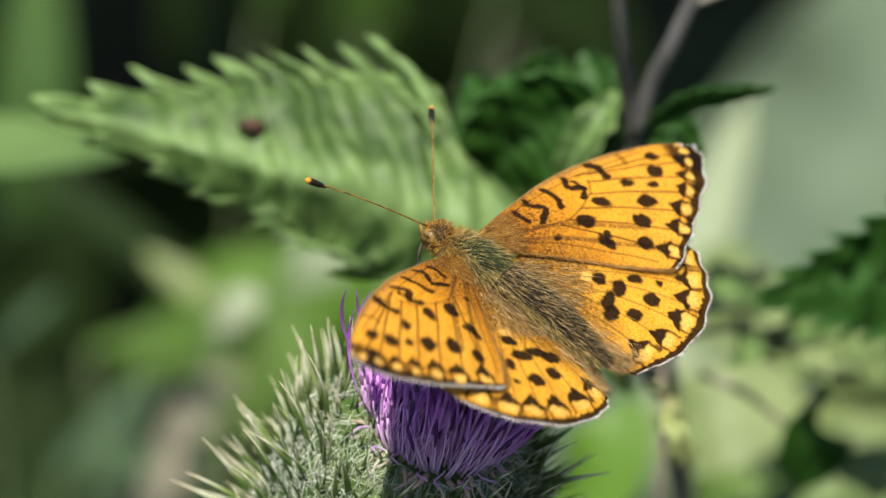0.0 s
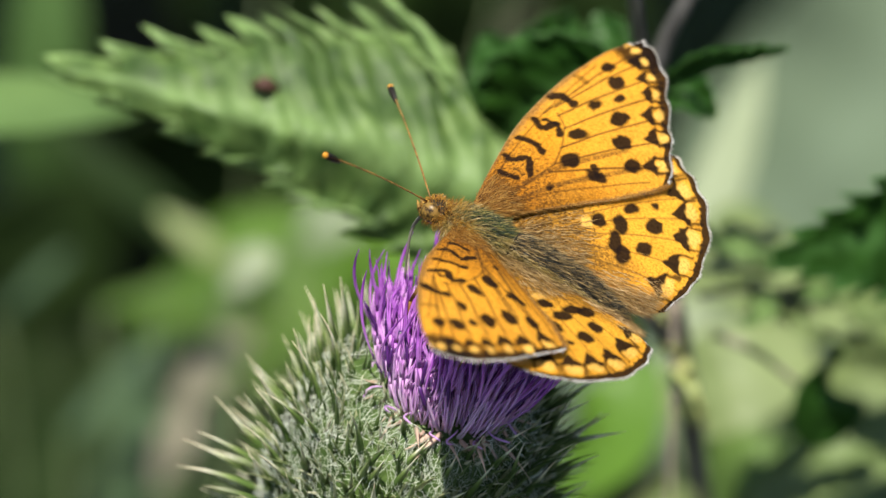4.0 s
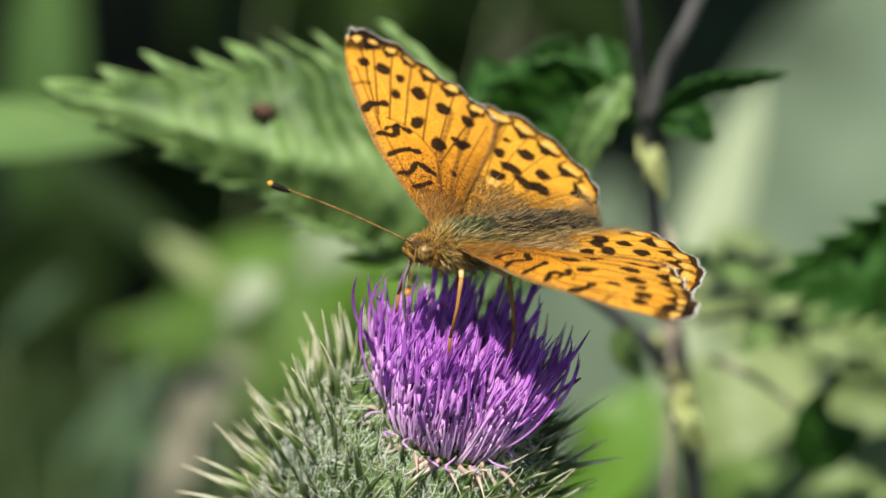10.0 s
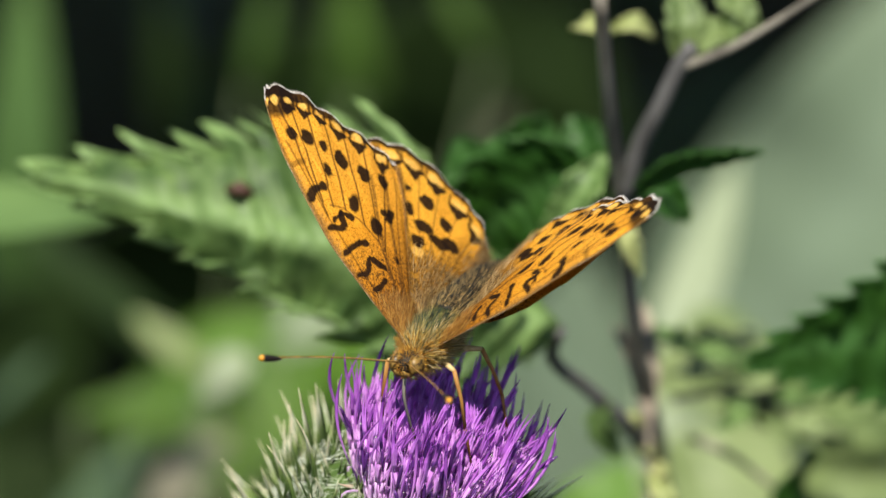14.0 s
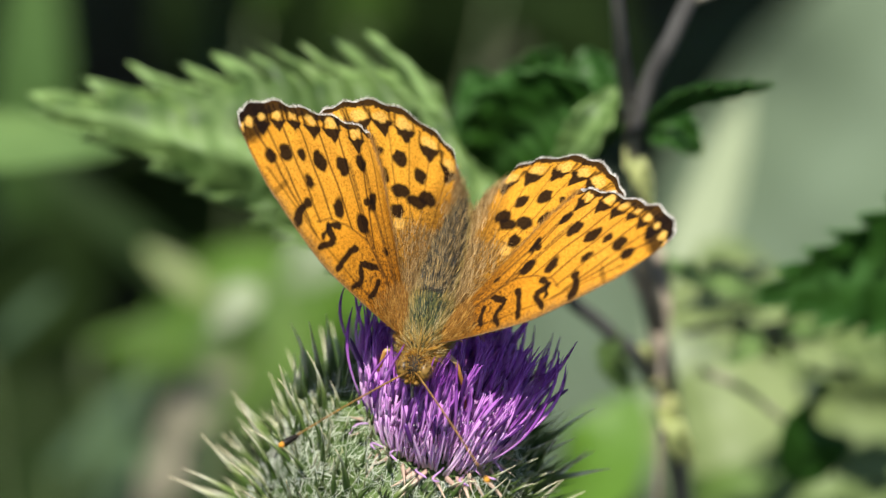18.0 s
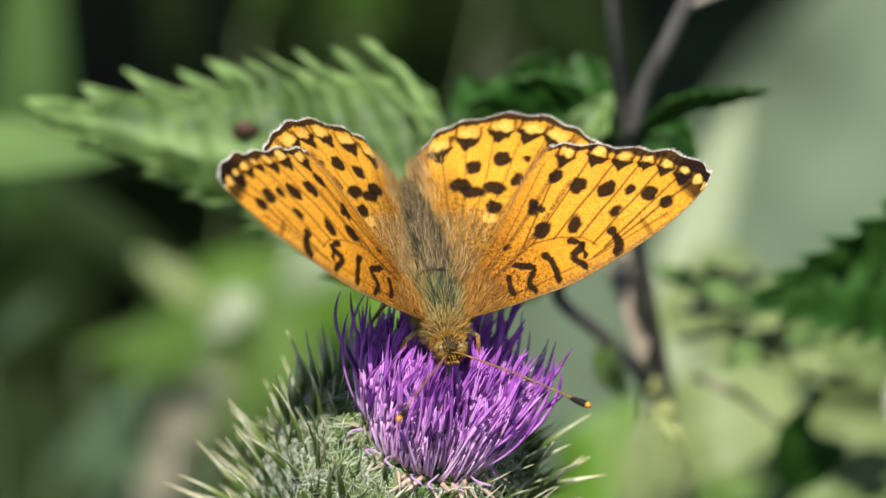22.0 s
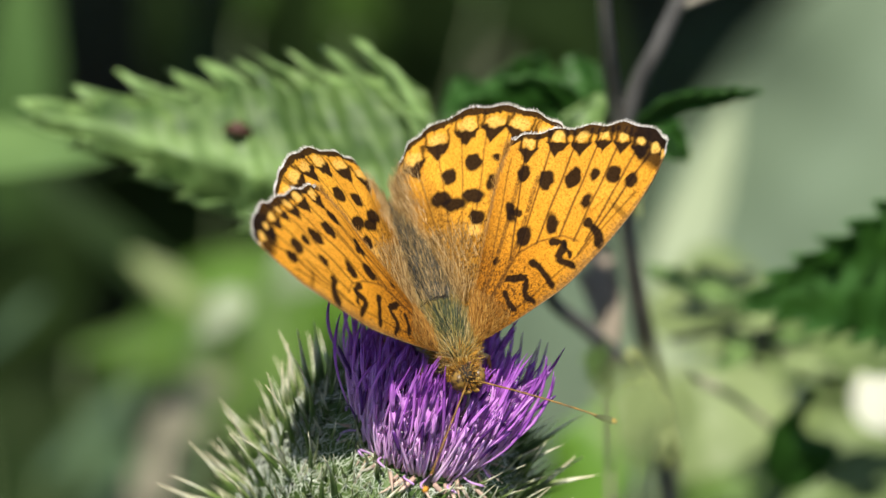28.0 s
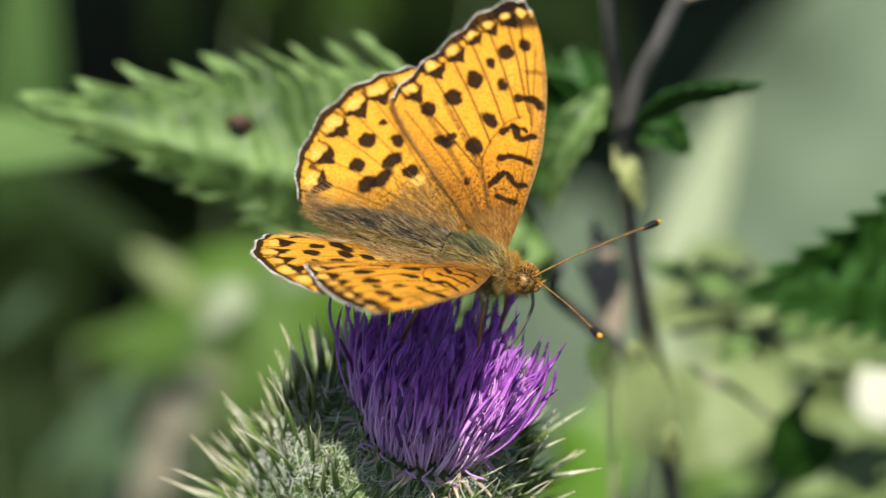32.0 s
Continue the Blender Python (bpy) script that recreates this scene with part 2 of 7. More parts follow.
FRESH = leaf_mat("fresh_leaf", (0.11, 0.235, 0.025), (0.17, 0.32, 0.05), 0.35, 0.45, 80.0)
DRY_LEAF = leaf_mat("dry_leaf", (0.2, 0.18, 0.14), (0.3, 0.27, 0.22), 0.1, 0.7, 60.0, 0.1)
WITHERED = leaf_mat("withered_leaf", (0.26, 0.215, 0.175), (0.4, 0.345, 0.29), 0.25, 0.7, 200.0, 0.1)
WITHERED_STALK = stem_mat("dry_stalk", (0.16, 0.13, 0.1), (0.32, 0.28, 0.22))
SAGE = leaf_mat("sage_leaf", (0.1, 0.18, 0.052), (0.155, 0.26, 0.085), 0.2, 0.5, 60.0, 0.25)
# pale green with the sunlight on far leaves put into it
PALE_LIT = leaf_mat("pale_lit_leaf", (0.2, 0.26, 0.1), (0.29, 0.35, 0.16), 0.25, 0.5, 60.0)
TEAL = leaf_mat("bluish_leaf", (0.048, 0.088, 0.042), (0.08, 0.13, 0.07), 0.15, 0.5, 60.0)
MOSSY = leaf_mat("mossy_leaf", (0.065, 0.13, 0.022), (0.12, 0.205, 0.043), 0.2, 0.5, 60.0)
GRASS = leaf_mat("grass_blade", (0.065, 0.14, 0.02), (0.125, 0.23, 0.038), 0.3, 0.5, 60.0, 0.25)
# almost black green: deep shade is put into the leaf colour
SHADE_LEAF = leaf_mat("painted_shade_leaf", (0.012, 0.026, 0.006), (0.03, 0.055, 0.014), 0.15, 0.5, 60.0, 0.2)
BRANCH = stem_mat("grey_branch", (0.05, 0.048, 0.045), (0.15, 0.145, 0.135), 300.0)
NODE_BUD = leaf_mat("young_leaf", (0.3, 0.36, 0.11), (0.48, 0.52, 0.22), 0.3, 0.5, 400.0)
WHITE_PETAL = leaf_mat("white_petal", (0.72, 0.72, 0.62), (0.82, 0.82, 0.74), 0.3, 0.5, 100.0)
DARK_STEM = stem_mat("woody_stem", (0.1, 0.088, 0.07), (0.33, 0.3, 0.235), 300.0)
m, nt, b = mat("humus", 0.95, 0.1)
v = coords(nt)
n1 = noise_tex(nt, v, 30.0, 8, 0.7)
n2 = noise_tex(nt, v, 3.0, 4)
r = ramp(nt, [(0.35, (0.02, 0.016, 0.008)), (0.6, (0.045, 0.035, 0.018)), (0.8, (0.1, 0.075, 0.04))])
nt.links.new(n1, r.inputs[0])
r2 = ramp(nt, [(0.4, (0.015, 0.015, 0.007)), (0.65, (0.035, 0.07, 0.018))])
nt.links.new(n2, r2.inputs[0])
nt.links.new(blend(nt, r.outputs[0], r2.outputs[0], 0.4), b.inputs["Base Color"])
bump(nt, b, n1, 1.0, 0.02)
HUMUS = m


# ---- helpers for meshes ----
def link(name, me, material, parent=None, label="", m=None):
    ob = new(name, me)
    if material and not me.materials:
        me.materials.append(material)
    if parent:
        ob.parent = parent
    if m is not None:
        ob.matrix_basis = m
    if label:
        ob["label"] = label
    return ob


def raw(name, verts, faces, smooth=True):
    me = bpy.data.meshes.new(name)
    me.from_pydata([tuple(v) for v in verts], [], faces)
    if smooth:
        me.shade_smooth()
    return me


def part(name, bm, material, parent=None, label="", m=None):
    me = bpy.data.meshes.new(name)
    bm.to_mesh(me)
    bm.free()
    me.shade_smooth()
    return link(name, me, material, parent, label, m)


def base(name, at, label, category, group="", kind=""):
    ob = new(name)
    ob.location = at
    ob.empty_display_size = 0.01
    return tagged(ob, label, category, group, kind)


def tube_data(pts, radii, sides=6):
    """Vertices and faces of a bent, tapered rod through pts, closed at both ends."""
    pts = [Vector(p) for p in pts]
    verts, faces = [], []
    side = None
    for i, p in enumerate(pts):
        d = (pts[min(i + 1, len(pts) - 1)] - pts[max(i - 1, 0)]).normalized()
        if side is None:
            side = d.orthogonal().normalized()
        side = (side - d * side.dot(d)).normalized()
        up = d.cross(side)
        for k in range(sides):
            a = 2 * math.pi * k / sides
            verts.append(p + (side * math.cos(a) + up * math.sin(a)) * radii[i])
    n = len(pts)
    for i in range(n - 1):
        for k in range(sides):
            q = (k + 1) % sides
            faces.append((i * sides + k, i * sides + q, (i + 1) * sides + q, (i + 1) * sides + k))
    faces.append(tuple(range(sides - 1, -1, -1)))
    faces.append(tuple(range((n - 1) * sides, n * sides)))
    return verts, faces


def merge(datas):
    verts, faces = [], []
    for v, f in datas:
        o = len(verts)
        verts += list(v)
        faces += [tuple(i + o for i in q) for q in f]
    return verts, faces


def tube(name, pts, radii, material, parent=None, label="", sides=8, m=None):
    return link(name, raw(name, *tube_data(pts, radii, sides)), material, parent, label, m)


def curve_through(pts, n):
    """A smooth line of n points through pts (Catmull-Rom)."""
    P = [np.array(p, float) for p in pts]
    P = [2 * P[0] - P[1]] + P + [2 * P[-1] - P[-2]]
    out = []
    k = len(P) - 3
    for s in np.linspace(0, k - 1e-6, n):
        i, f = int(s), s - int(s)
        a, b_, c, d = P[i:i + 4]
        out.append(0.5 * (2 * b_ + (c - a) * f + (2 * a - 5 * b_ + 4 * c - d) * f * f + (3 * b_ - a - 3 * c + d) * f ** 3))
    return np.array(out)


def hairs(name, roots, ways, lengths, radius, material, parent, bend=None, label=""):
    """Many fine tapered hairs in one mesh; three-sided, in two joints."""
    n = len(roots)
    roots, ways, lengths = np.array(roots, float), np.array(ways, float), np.array(lengths, float)[:, None]
    ways /= np.linalg.norm(ways, axis=1, keepdims=True)
    ref = np.where(np.abs(ways[:, 2:3]) > 0.9, np.array([[1.0, 0, 0]]), np.array([[0, 0, 1.0]]))
    s = np.cross(ways, ref)
    s /= np.linalg.norm(s, axis=1, keepdims=True)
    u = np.cross(ways, s)
    bend = np.zeros((n, 3)) if bend is None else np.array(bend, float)
    rings = []
    for f, rad in ((0.0, 1.0), (0.55, 0.8)):
        c = roots + ways * lengths * f + bend * lengths * f * f
        for k in range(3):
            a = 2 * math.pi * k / 3
            rings.append(c + (s * math.cos(a) + u * math.sin(a)) * radius * rad)
    rings.append(roots + ways * lengths + bend * lengths)
    V = np.stack(rings, 1).reshape(-1, 3)
    tri = [(0, 1, 4, 3), (1, 2, 5, 4), (2, 0, 3, 5), (3, 4, 6), (4, 5, 6), (5, 3, 6)]
    F = [tuple(i * 7 + q for q in f) for i in range(n) for f in tri]
    return link(name, raw(name, V, F), material, parent, label)


def at(h, v, c, frm=(0, 0, 0)):
    """A place in the view's own square grid: h across and v down in steps of 6 mm, c millimetres behind the flower."""
    g = 6 * MM * (1 + c * MM / DIST)
    p = FOCUS + RIGHT * ((h - 7.84) * g) + UP * ((4.41 - v) * g) + AWAY * (c * MM)
    return p - Vector(frm)


# ---- the ground ----
bm = bmesh.new()
bmesh.ops.create_grid(bm, x_segments=90, y_segments=90, size=3.0)
for v in bm.verts:
    d = v.co.length
    v.co.z = 0.03 * noise.noise(v.co * 2.5) + 0.012 * noise.noise(v.co * 11) if d < 2.9 else 0.0
    if max(abs(v.co.x), abs(v.co.y)) > 2.97:
        v.co.x, v.co.y = v.co.x * 100, v.co.y * 100
ground = part("ground", bm, HUMUS)
tagged(ground, "dark humus soil under a rough herb layer", "ground", kind="structure")


# ---- plants ----
def leaf_mesh(name, pts, width, normal, teeth=0, depth=0.3, shape="oval", fold=0.2, ripple=0.0, veins=8, droop=0.0, lower=1.0, slant=0.0):
    """A blade about a midrib through pts; teeth point to the tip; normal: the way its upper face looks."""
    per = 8
    n = teeth * per + 1 if teeth else 33
    mid = curve_through(pts, n)
    nrm = Vector(normal).normalized()
    cols = (-1, -0.92, -0.83, -0.72, -0.5, -0.28, -0.07, 0.07, 0.28, 0.5, 0.72, 0.83, 0.92, 1)
    verts, faces, vein_and_glint = [], [], []
    total = (Vector(mid[-1]) - Vector(mid[0])).length
    ribs = teeth or veins
    for i in range(n):
        s = i / (n - 1)
        t = Vector(mid[min(i + 1, n - 1)] - mid[max(i - 1, 0)]).normalized()
        side = t.cross(nrm).normalized()
        up = side.cross(t)
        if shape == "oval":
            w = math.sin(math.pi * min(1, s * 0.94 + 0.05)) ** 0.75
        elif shape == "heart":
            w = min(1, (s * 5 + 0.12)) ** 0.6 * (1 - s) ** 0.7 * 1.25
        elif shape == "round":
            w = math.sqrt(max(0.0, 1 - (2 * s - 1) ** 2)) + 0.02
        elif shape == "wedge":
            w = min(1, (s * 4 + 0.2)) ** 0.7 * (1 - s) ** 0.6
        else:
            w = min(1.0, 0.6 + s) * (1 - s ** 3) + 0.01
        w *= width / 2
        f = (s * teeth) % 1.0 if teeth else 0.0
        if teeth and i == n - 1:
            f = 0.0
        for x in cols:
            k = abs(x)
            edge = max(0.0, (k - 0.7) / 0.3)
            notch = depth * (0.85 + 0.3 * noise.noise(Vector((math.floor(s * teeth) * 1.7, 3 * (x > 0), total * 90)))) if teeth else 0.0
            ww = w - min(0.6 * w, notch * 1.7 * total / teeth) * edge * (1 - f) if teeth else w
            ww *= lower if x < 0 else 1.0
            fwd = edge * notch * f * total / max(teeth, 1) * 2.2 if teeth else 0.0
            p = Vector(mid[i]) + side * (x * ww) + t * (fwd + slant * k * ww)
            phase = s * ribs - k * (1.0 if not slant else 0.3)
            phase += 0.5 * noise.noise(Vector((s * 6, x * 2.5, total * 60)))
            off = abs(phase - round(phase))
            h = (fold if x > 0 or lower == 1.0 else -2.2) * k * ww + ripple * w * abs(math.sin(math.pi * phase)) * min(1.0, 2 * k) - droop * w * k * k
            h += (0.15 * w * noise.noise(Vector((s * ribs * 1.7, x * 6, total * 70))) if teeth else 0.0) + 0.06 * w * noise.noise(Vector((s * 9, x * 3, total * 40)))
            verts.append(p + up * h)
            # pale veins, and a glint painted along the rims of the teeth
            vein_and_glint.append(min(1.0, math.exp(-(off / 0.1) ** 2) * 0.18 + (0.45 if k < 0.1 else 0.0) + (0.7 if teeth and k > 0.85 else 0.0)) * (1.0 if ripple or teeth else 0.3))
    c = len(cols)
    for i in range(n - 1):
        for k in range(c - 1):
            faces.append((i * c + k, i * c + k + 1, (i + 1) * c + k + 1, (i + 1) * c + k))
    me = raw(name, verts, faces)
    me.attributes.new("vein_and_glint", "FLOAT", "POINT").data.foreach_set("value", vein_and_glint)
    return me


def leaf(name, parent, pts, width, normal, material, label="", thick=0.25, **how):
    ob = link(name, leaf_mesh(name, pts, width * MM, normal, **how), material, parent, label)
    s = ob.modifiers.new("thickness", "SOLIDIFY")
    s.thickness = thick * MM
    return ob


FACING = -AWAY


def facing(right=0.0, up=0.0):
    """A way that looks towards the viewer, leaning to the right or upwards."""
    return (FACING + RIGHT * right + UP * up).normalized()


def ground_under(p):
    return Vector((p.x, p.y, 0.0))


# a nettle at the side
herb_foot = ground_under(at(-2.0, 6.0, 126))
herb = base("nettle", herb_foot, "green nettle with a grey-green leaf turned to the light", "nettle")
F = herb_foot
tube("stem", [Vector((0, 0, -0.01))] + [Vector(p) for p in curve_through([at(-2.3, 7, 135, F), at(-2.0, 3.2, 111.6, F), at(-1.2, 2.6, 104.4, F)], 13)], np.linspace(2.6, 1.6, 14) * MM, THISTLE_STEM, herb)
leaf("leaf", herb, [at(-2.2, 2.9, 144, F), at(0.0, 2.55, 151.2, F), at(2.2, 2.6, 162, F)], 12, facing(0, 1.0), SAGE, "grey-green leaf turned to the light", shape="oval", fold=0.1)

# the dark-stemmed herb to the side
fig_foot = ground_under(at(12.6, 12.0, 153))
fig = base("figwort", fig_foot, "tall dark-stemmed figwort with a broad sunlit toothed leaf", "wild herb")
F = fig_foot
stem_line = [at(12.35, 11.0, 140.4, F), at(12.05, 8.8, 111.6, F), at(11.75, 6.6, 90, F), at(11.4, 4.6, 73.8, F), at(11.15, 2.3, 61.2, F), at(10.95, 0.6, 48.6, F), at(10.8, -1.2, 36, F)]
pts = [Vector((0, 0, -0.01))] + [Vector(p) for p in curve_through(stem_line, 39)]
tube("stem", pts, np.interp(np.linspace(0, 1, 40), [0, 0.6, 1], [1.8, 0.95, 0.8]) * MM, DARK_STEM, fig, "dark grey-brown square stem")
tube("branch", curve_through([at(11.2, 2.4, 61.2, F), at(11.5, 1.4, 57.6, F), at(11.85, 0.75, 55, F), at(12.2, 0.0, 53, F), at(12.45, -0.35, 52, F)], 14), np.linspace(1.15, 0.95, 14) * MM, BRANCH, fig, "grey side branch")
tube("branch", curve_through([at(12.2, 0.05, 53, F), at(13.0, -0.25, 51, F), at(13.8, -0.7, 49, F), at(14.9, -1.4, 46, F)], 12), np.linspace(0.6, 0.35, 12) * MM, DARK_STEM, fig)
for a, b_, c_, w_ in (((12.2, 0.0), (12.55, -0.45), (13.1, -0.75), 5.0), ((12.2, -0.1), (12.3, -0.7), (12.2, -1.4), 5.0), ((12.8, -0.3), (13.2, -0.8), (13.3, -1.4), 4.5), ((13.6, -0.6), (13.3, -1.0), (12.9, -1.2), 4.0)):
    leaf("leaf", fig, [at(*a, 58, F), at(*b_, 56, F), at(*c_, 58, F)], w_, facing(0.1, 0.8), NETTLE_SUNLIT, "", teeth=6, depth=0.35, fold=0.25, ripple=0.1)
tube("branch", curve_through([at(11.85, 7.2, 97.2, F), at(11.3, 6.4, 79.2, F), at(10.6, 5.75, 73, F), at(9.95, 5.2, 67, F), at(10.1, 4.68, 62, F)], 16), np.linspace(1.05, 0.7, 16) * MM, BRANCH, fig)
leaf("leaf", fig, [at(10.1, 4.65, 62, F), at(9.0, 4.3, 54, F), at(7.3, 3.7, 51, F), at(5.5, 3.15, 51, F), at(3.6, 2.6, 54, F), at(0.9, 1.98, 60, F)], 50, facing(-0.1, 0.55), NETTLE,
     "sunlit mid-green toothed leaf with pale side veins", teeth=13, depth=0.5, fold=-0.12, ripple=0.085, shape="wedge", lower=0.3, slant=0.66)
tube("withered_spot", [at(4.2, 2.2, 54, F), at(4.4, 2.18, 52.6, F), at(4.65, 2.28, 54, F)], [0.4 * MM, 1.0 * MM, 0.5 * MM], stem_mat("withered", (0.05, 0.02, 0.015), (0.12, 0.06, 0.04)), fig, "brown withered spot")
leaf("leaf", fig, [at(11.0, 2.1, 61.2, F), at(10.1, 2.1, 64.8, F), at(9.2, 2.5, 68.4, F), at(8.5, 3.3, 75.6, F)], 17, facing(-0.4, -0.5), NETTLE_SHADED, "toothed leaf with shade put into its dark green", teeth=9, depth=0.3, shape="oval", fold=0.25)
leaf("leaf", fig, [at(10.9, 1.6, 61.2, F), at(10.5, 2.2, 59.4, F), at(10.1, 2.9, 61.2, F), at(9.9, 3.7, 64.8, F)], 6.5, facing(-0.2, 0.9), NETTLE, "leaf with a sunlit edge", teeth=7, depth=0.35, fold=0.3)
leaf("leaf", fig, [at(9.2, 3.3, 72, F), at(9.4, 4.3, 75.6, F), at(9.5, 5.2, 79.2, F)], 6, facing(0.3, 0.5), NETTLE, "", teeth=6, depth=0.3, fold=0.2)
leaf("leaf", fig, [at(11.3, 2.3, 61.2, F), at(12.2, 1.75, 55.8, F), at(13.55, 1.55, 50.4, F)], 4.2, facing(0.2, -0.9), NETTLE_SHADED, "little toothed leaf in a shaded dark green", teeth=9, depth=0.4, fold=0.2)
leaf("leaf", fig, [at(11.3, 2.35, 63, F), at(11.9, 2.3, 61.2, F), at(12.4, 2.7, 64.8, F)], 5.5, facing(0.5, 0.2), NETTLE_SHADED, "", teeth=6, depth=0.35, fold=0.25)
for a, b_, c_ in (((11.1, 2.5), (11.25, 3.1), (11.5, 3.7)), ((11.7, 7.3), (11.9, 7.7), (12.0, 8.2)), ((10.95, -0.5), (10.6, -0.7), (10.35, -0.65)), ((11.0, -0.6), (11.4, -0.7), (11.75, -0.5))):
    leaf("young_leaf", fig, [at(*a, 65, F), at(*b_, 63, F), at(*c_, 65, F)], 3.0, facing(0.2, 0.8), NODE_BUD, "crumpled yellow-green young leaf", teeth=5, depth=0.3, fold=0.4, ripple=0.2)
leaf("leaf", fig, [at(18.6, 4.35, 80, F), at(16.8, 4.6, 72, F), at(15.2, 4.88, 68, F), at(13.5, 5.25, 66, F)], 27, facing(0.3, -0.45), NETTLE_SHADED, "broad toothed leaf in a shaded dark green", teeth=11, depth=0.36, shape="heart", fold=0.12, ripple=0.02)
tube("leaf_stalk", [at(18.6, 4.6, 80, F), at(17.5, 7.5, 95, F), at(14.5, 10.5, 130, F), at(12.4, 11.0, 140, F)], np.linspace(0.9, 1.2, 4) * MM, DARK_STEM, fig)
leaf("leaf", fig, [at(10.9, 5.9, 73.8, F), at(10.8, 6.4, 75.6, F), at(11.1, 6.9, 79.2, F)], 4, facing(-0.2, 0.3), NETTLE, "", teeth=5, depth=0.3)
leaf("leaf", fig, [at(13.0, 5.6, 100.8, F), at(14.0, 6.0, 97.2, F), at(15.2, 6.6, 100.8, F)], 10, facing(0.0, 0.9), NETTLE_SUNLIT, "", teeth=8, depth=0.35, fold=0.1, ripple=0.15)
leaf("leaf", fig, [at(14.2, 5.9, 126, F), at(15.4, 6.1, 118.8, F), at(16.8, 6.3, 118.8, F)], 11, facing(0.0, 0.9), NETTLE_SUNLIT, "", teeth=8, depth=0.35, fold=0.1, ripple=0.15)
leaf("leaf", fig, [at(11.5, 7.9, 168, F), at(12.7, 7.35, 164, F), at(14.1, 6.8, 168, F)], 15.5, facing(0.0, 0.5), PALE_LIT, "broad leaf with sunlight put into its pale green", shape="round", fold=0.05)
leaf("leaf", fig, [at(14.4, 6.85, 102, F), at(14.4, 7.7, 98, F), at(14.25, 8.6, 102, F)], 9.5, facing(0.4, -1.4), NETTLE_SHADED, "oval leaf with shade put into its dark green", shape="round", fold=0.1)
leaf("leaf", fig, [at(13.0, 9.6, 144, F), at(14.5, 8.8, 136.8, F), at(16.2, 8.0, 140.4, F)], 13, facing(0.0, 0.8), NETTLE_SUNLIT, "", teeth=8, depth=0.25, ripple=0.1)
leaf("leaf", fig, [at(9.4, 9.6, 198, F), at(10.5, 8.4, 189, F), at(11.3, 7.0, 189, F)], 14, facing(0.0, 0.8), FRESH, "fresh green leaf low down", shape="oval", fold=0.1)
leaf("leaf", fig, [at(14.6, 10.2, 254, F), at(14.9, 8.4, 244, F), at(15.6, 6.8, 244, F)], 22, facing(0.0, 0.7), FRESH, "", shape="oval", fold=0.1)
leaf("leaf", fig, [at(11.6, 9.8, 254, F), at(12.8, 8.6, 244, F), at(14.0, 7.8, 244, F)], 20, facing(0.0, 0.7), MOSSY, "", shape="oval", fold=0.1)
leaf("leaf", fig, [at(12.4, 6.7, 216, F), at(13.4, 6.3, 207, F), at(14.8, 6.0, 208.8, F)], 12, facing(0.0, 0.7), NETTLE_SUNLIT, "", shape="oval", fold=0.1)
leaf("leaf", fig, [at(12.6, 4.3, 180, F), at(12.9, 4.9, 176.4, F), at(13.1, 5.7, 176.4, F)], 9, facing(0.0, 0.8), NETTLE_SUNLIT, "", shape="round", fold=0.1)

# small toothed leaves crowded on the side shoots
rng = random.Random(21)
for k in range(13):
    h_, v_ = (rng.uniform(13.1, 15.2), rng.uniform(5.5, 6.4)) if k < 9 else (rng.uniform(12.0, 13.0), rng.uniform(4.4, 5.5))
    c_ = rng.uniform(86, 104)
    a_, l_ = rng.uniform(-0.5, 1.0), rng.uniform(0.35, 0.65)
    du, dv = l_ * math.cos(a_) * rng.choice((-1, 1)), l_ * math.sin(a_)
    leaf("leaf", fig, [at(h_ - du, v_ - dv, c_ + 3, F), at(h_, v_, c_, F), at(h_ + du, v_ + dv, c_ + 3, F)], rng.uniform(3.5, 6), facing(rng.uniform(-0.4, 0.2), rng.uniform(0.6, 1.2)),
         (NETTLE, PALE_LIT, NETTLE_SUNLIT)[k % 3], "", teeth=6, depth=0.4, fold=0.25)
for x0, y0, x1, y1 in ((12.1, 5.9, 14.2, 5.9), (12.4, 6.6, 13.9, 7.5), (13.2, 6.0, 14.6, 6.3)):
    tube("side_shoot", curve_through([at(x0, y0, 98, F), at((x0 + x1) / 2, (y0 + y1) / 2 - 0.12, 94, F), at(x1, y1, 96, F)], 8), np.linspace(0.55, 0.35, 8) * MM, DARK_STEM, fig)
leaf("leaf", fig, [at(13.3, 10.3, 112, F), at(14.4, 9.6, 108, F), at(15.8, 8.8, 112, F)], 9.5, facing(-0.1, 1.1), NETTLE_SUNLIT, "toothed leaf low down, sunlight put into its pale green", teeth=8, depth=0.4, fold=0.15)
for h_, v_ in ((11.35, 6.3), (11.6, 6.75), (11.85, 7.2), (12.05, 7.9)):
    leaf("young_leaf", fig, [at(h_ - 0.25, v_ + 0.1, 86, F), at(h_, v_, 84, F), at(h_ + 0.2, v_ + 0.3, 86, F)], 2.2, facing(0.2, 0.8), NODE_BUD, "crumpled yellow-green young leaf", teeth=4, depth=0.3, fold=0.4, ripple=0.2)
# broad leaves behind them, the sun on them put into paler greens
leaf("leaf", fig, [at(11.9, 5.5, 108, F), at(12.7, 5.0, 104, F), at(13.5, 4.7, 108, F)], 7.5, facing(-0.1, 1.0), PALE_LIT, "broad leaf with sunlight put into its pale green", teeth=8, depth=0.3, fold=0.1)
leaf("leaf", fig, [at(11.7, 5.3, 186, F), at(13.0, 5.3, 180, F), at(14.6, 5.8, 186, F)], 18, facing(-0.1, 0.9), PALE_LIT, "broad leaf with sunlight put into its pale green", shape="oval", fold=0.1)
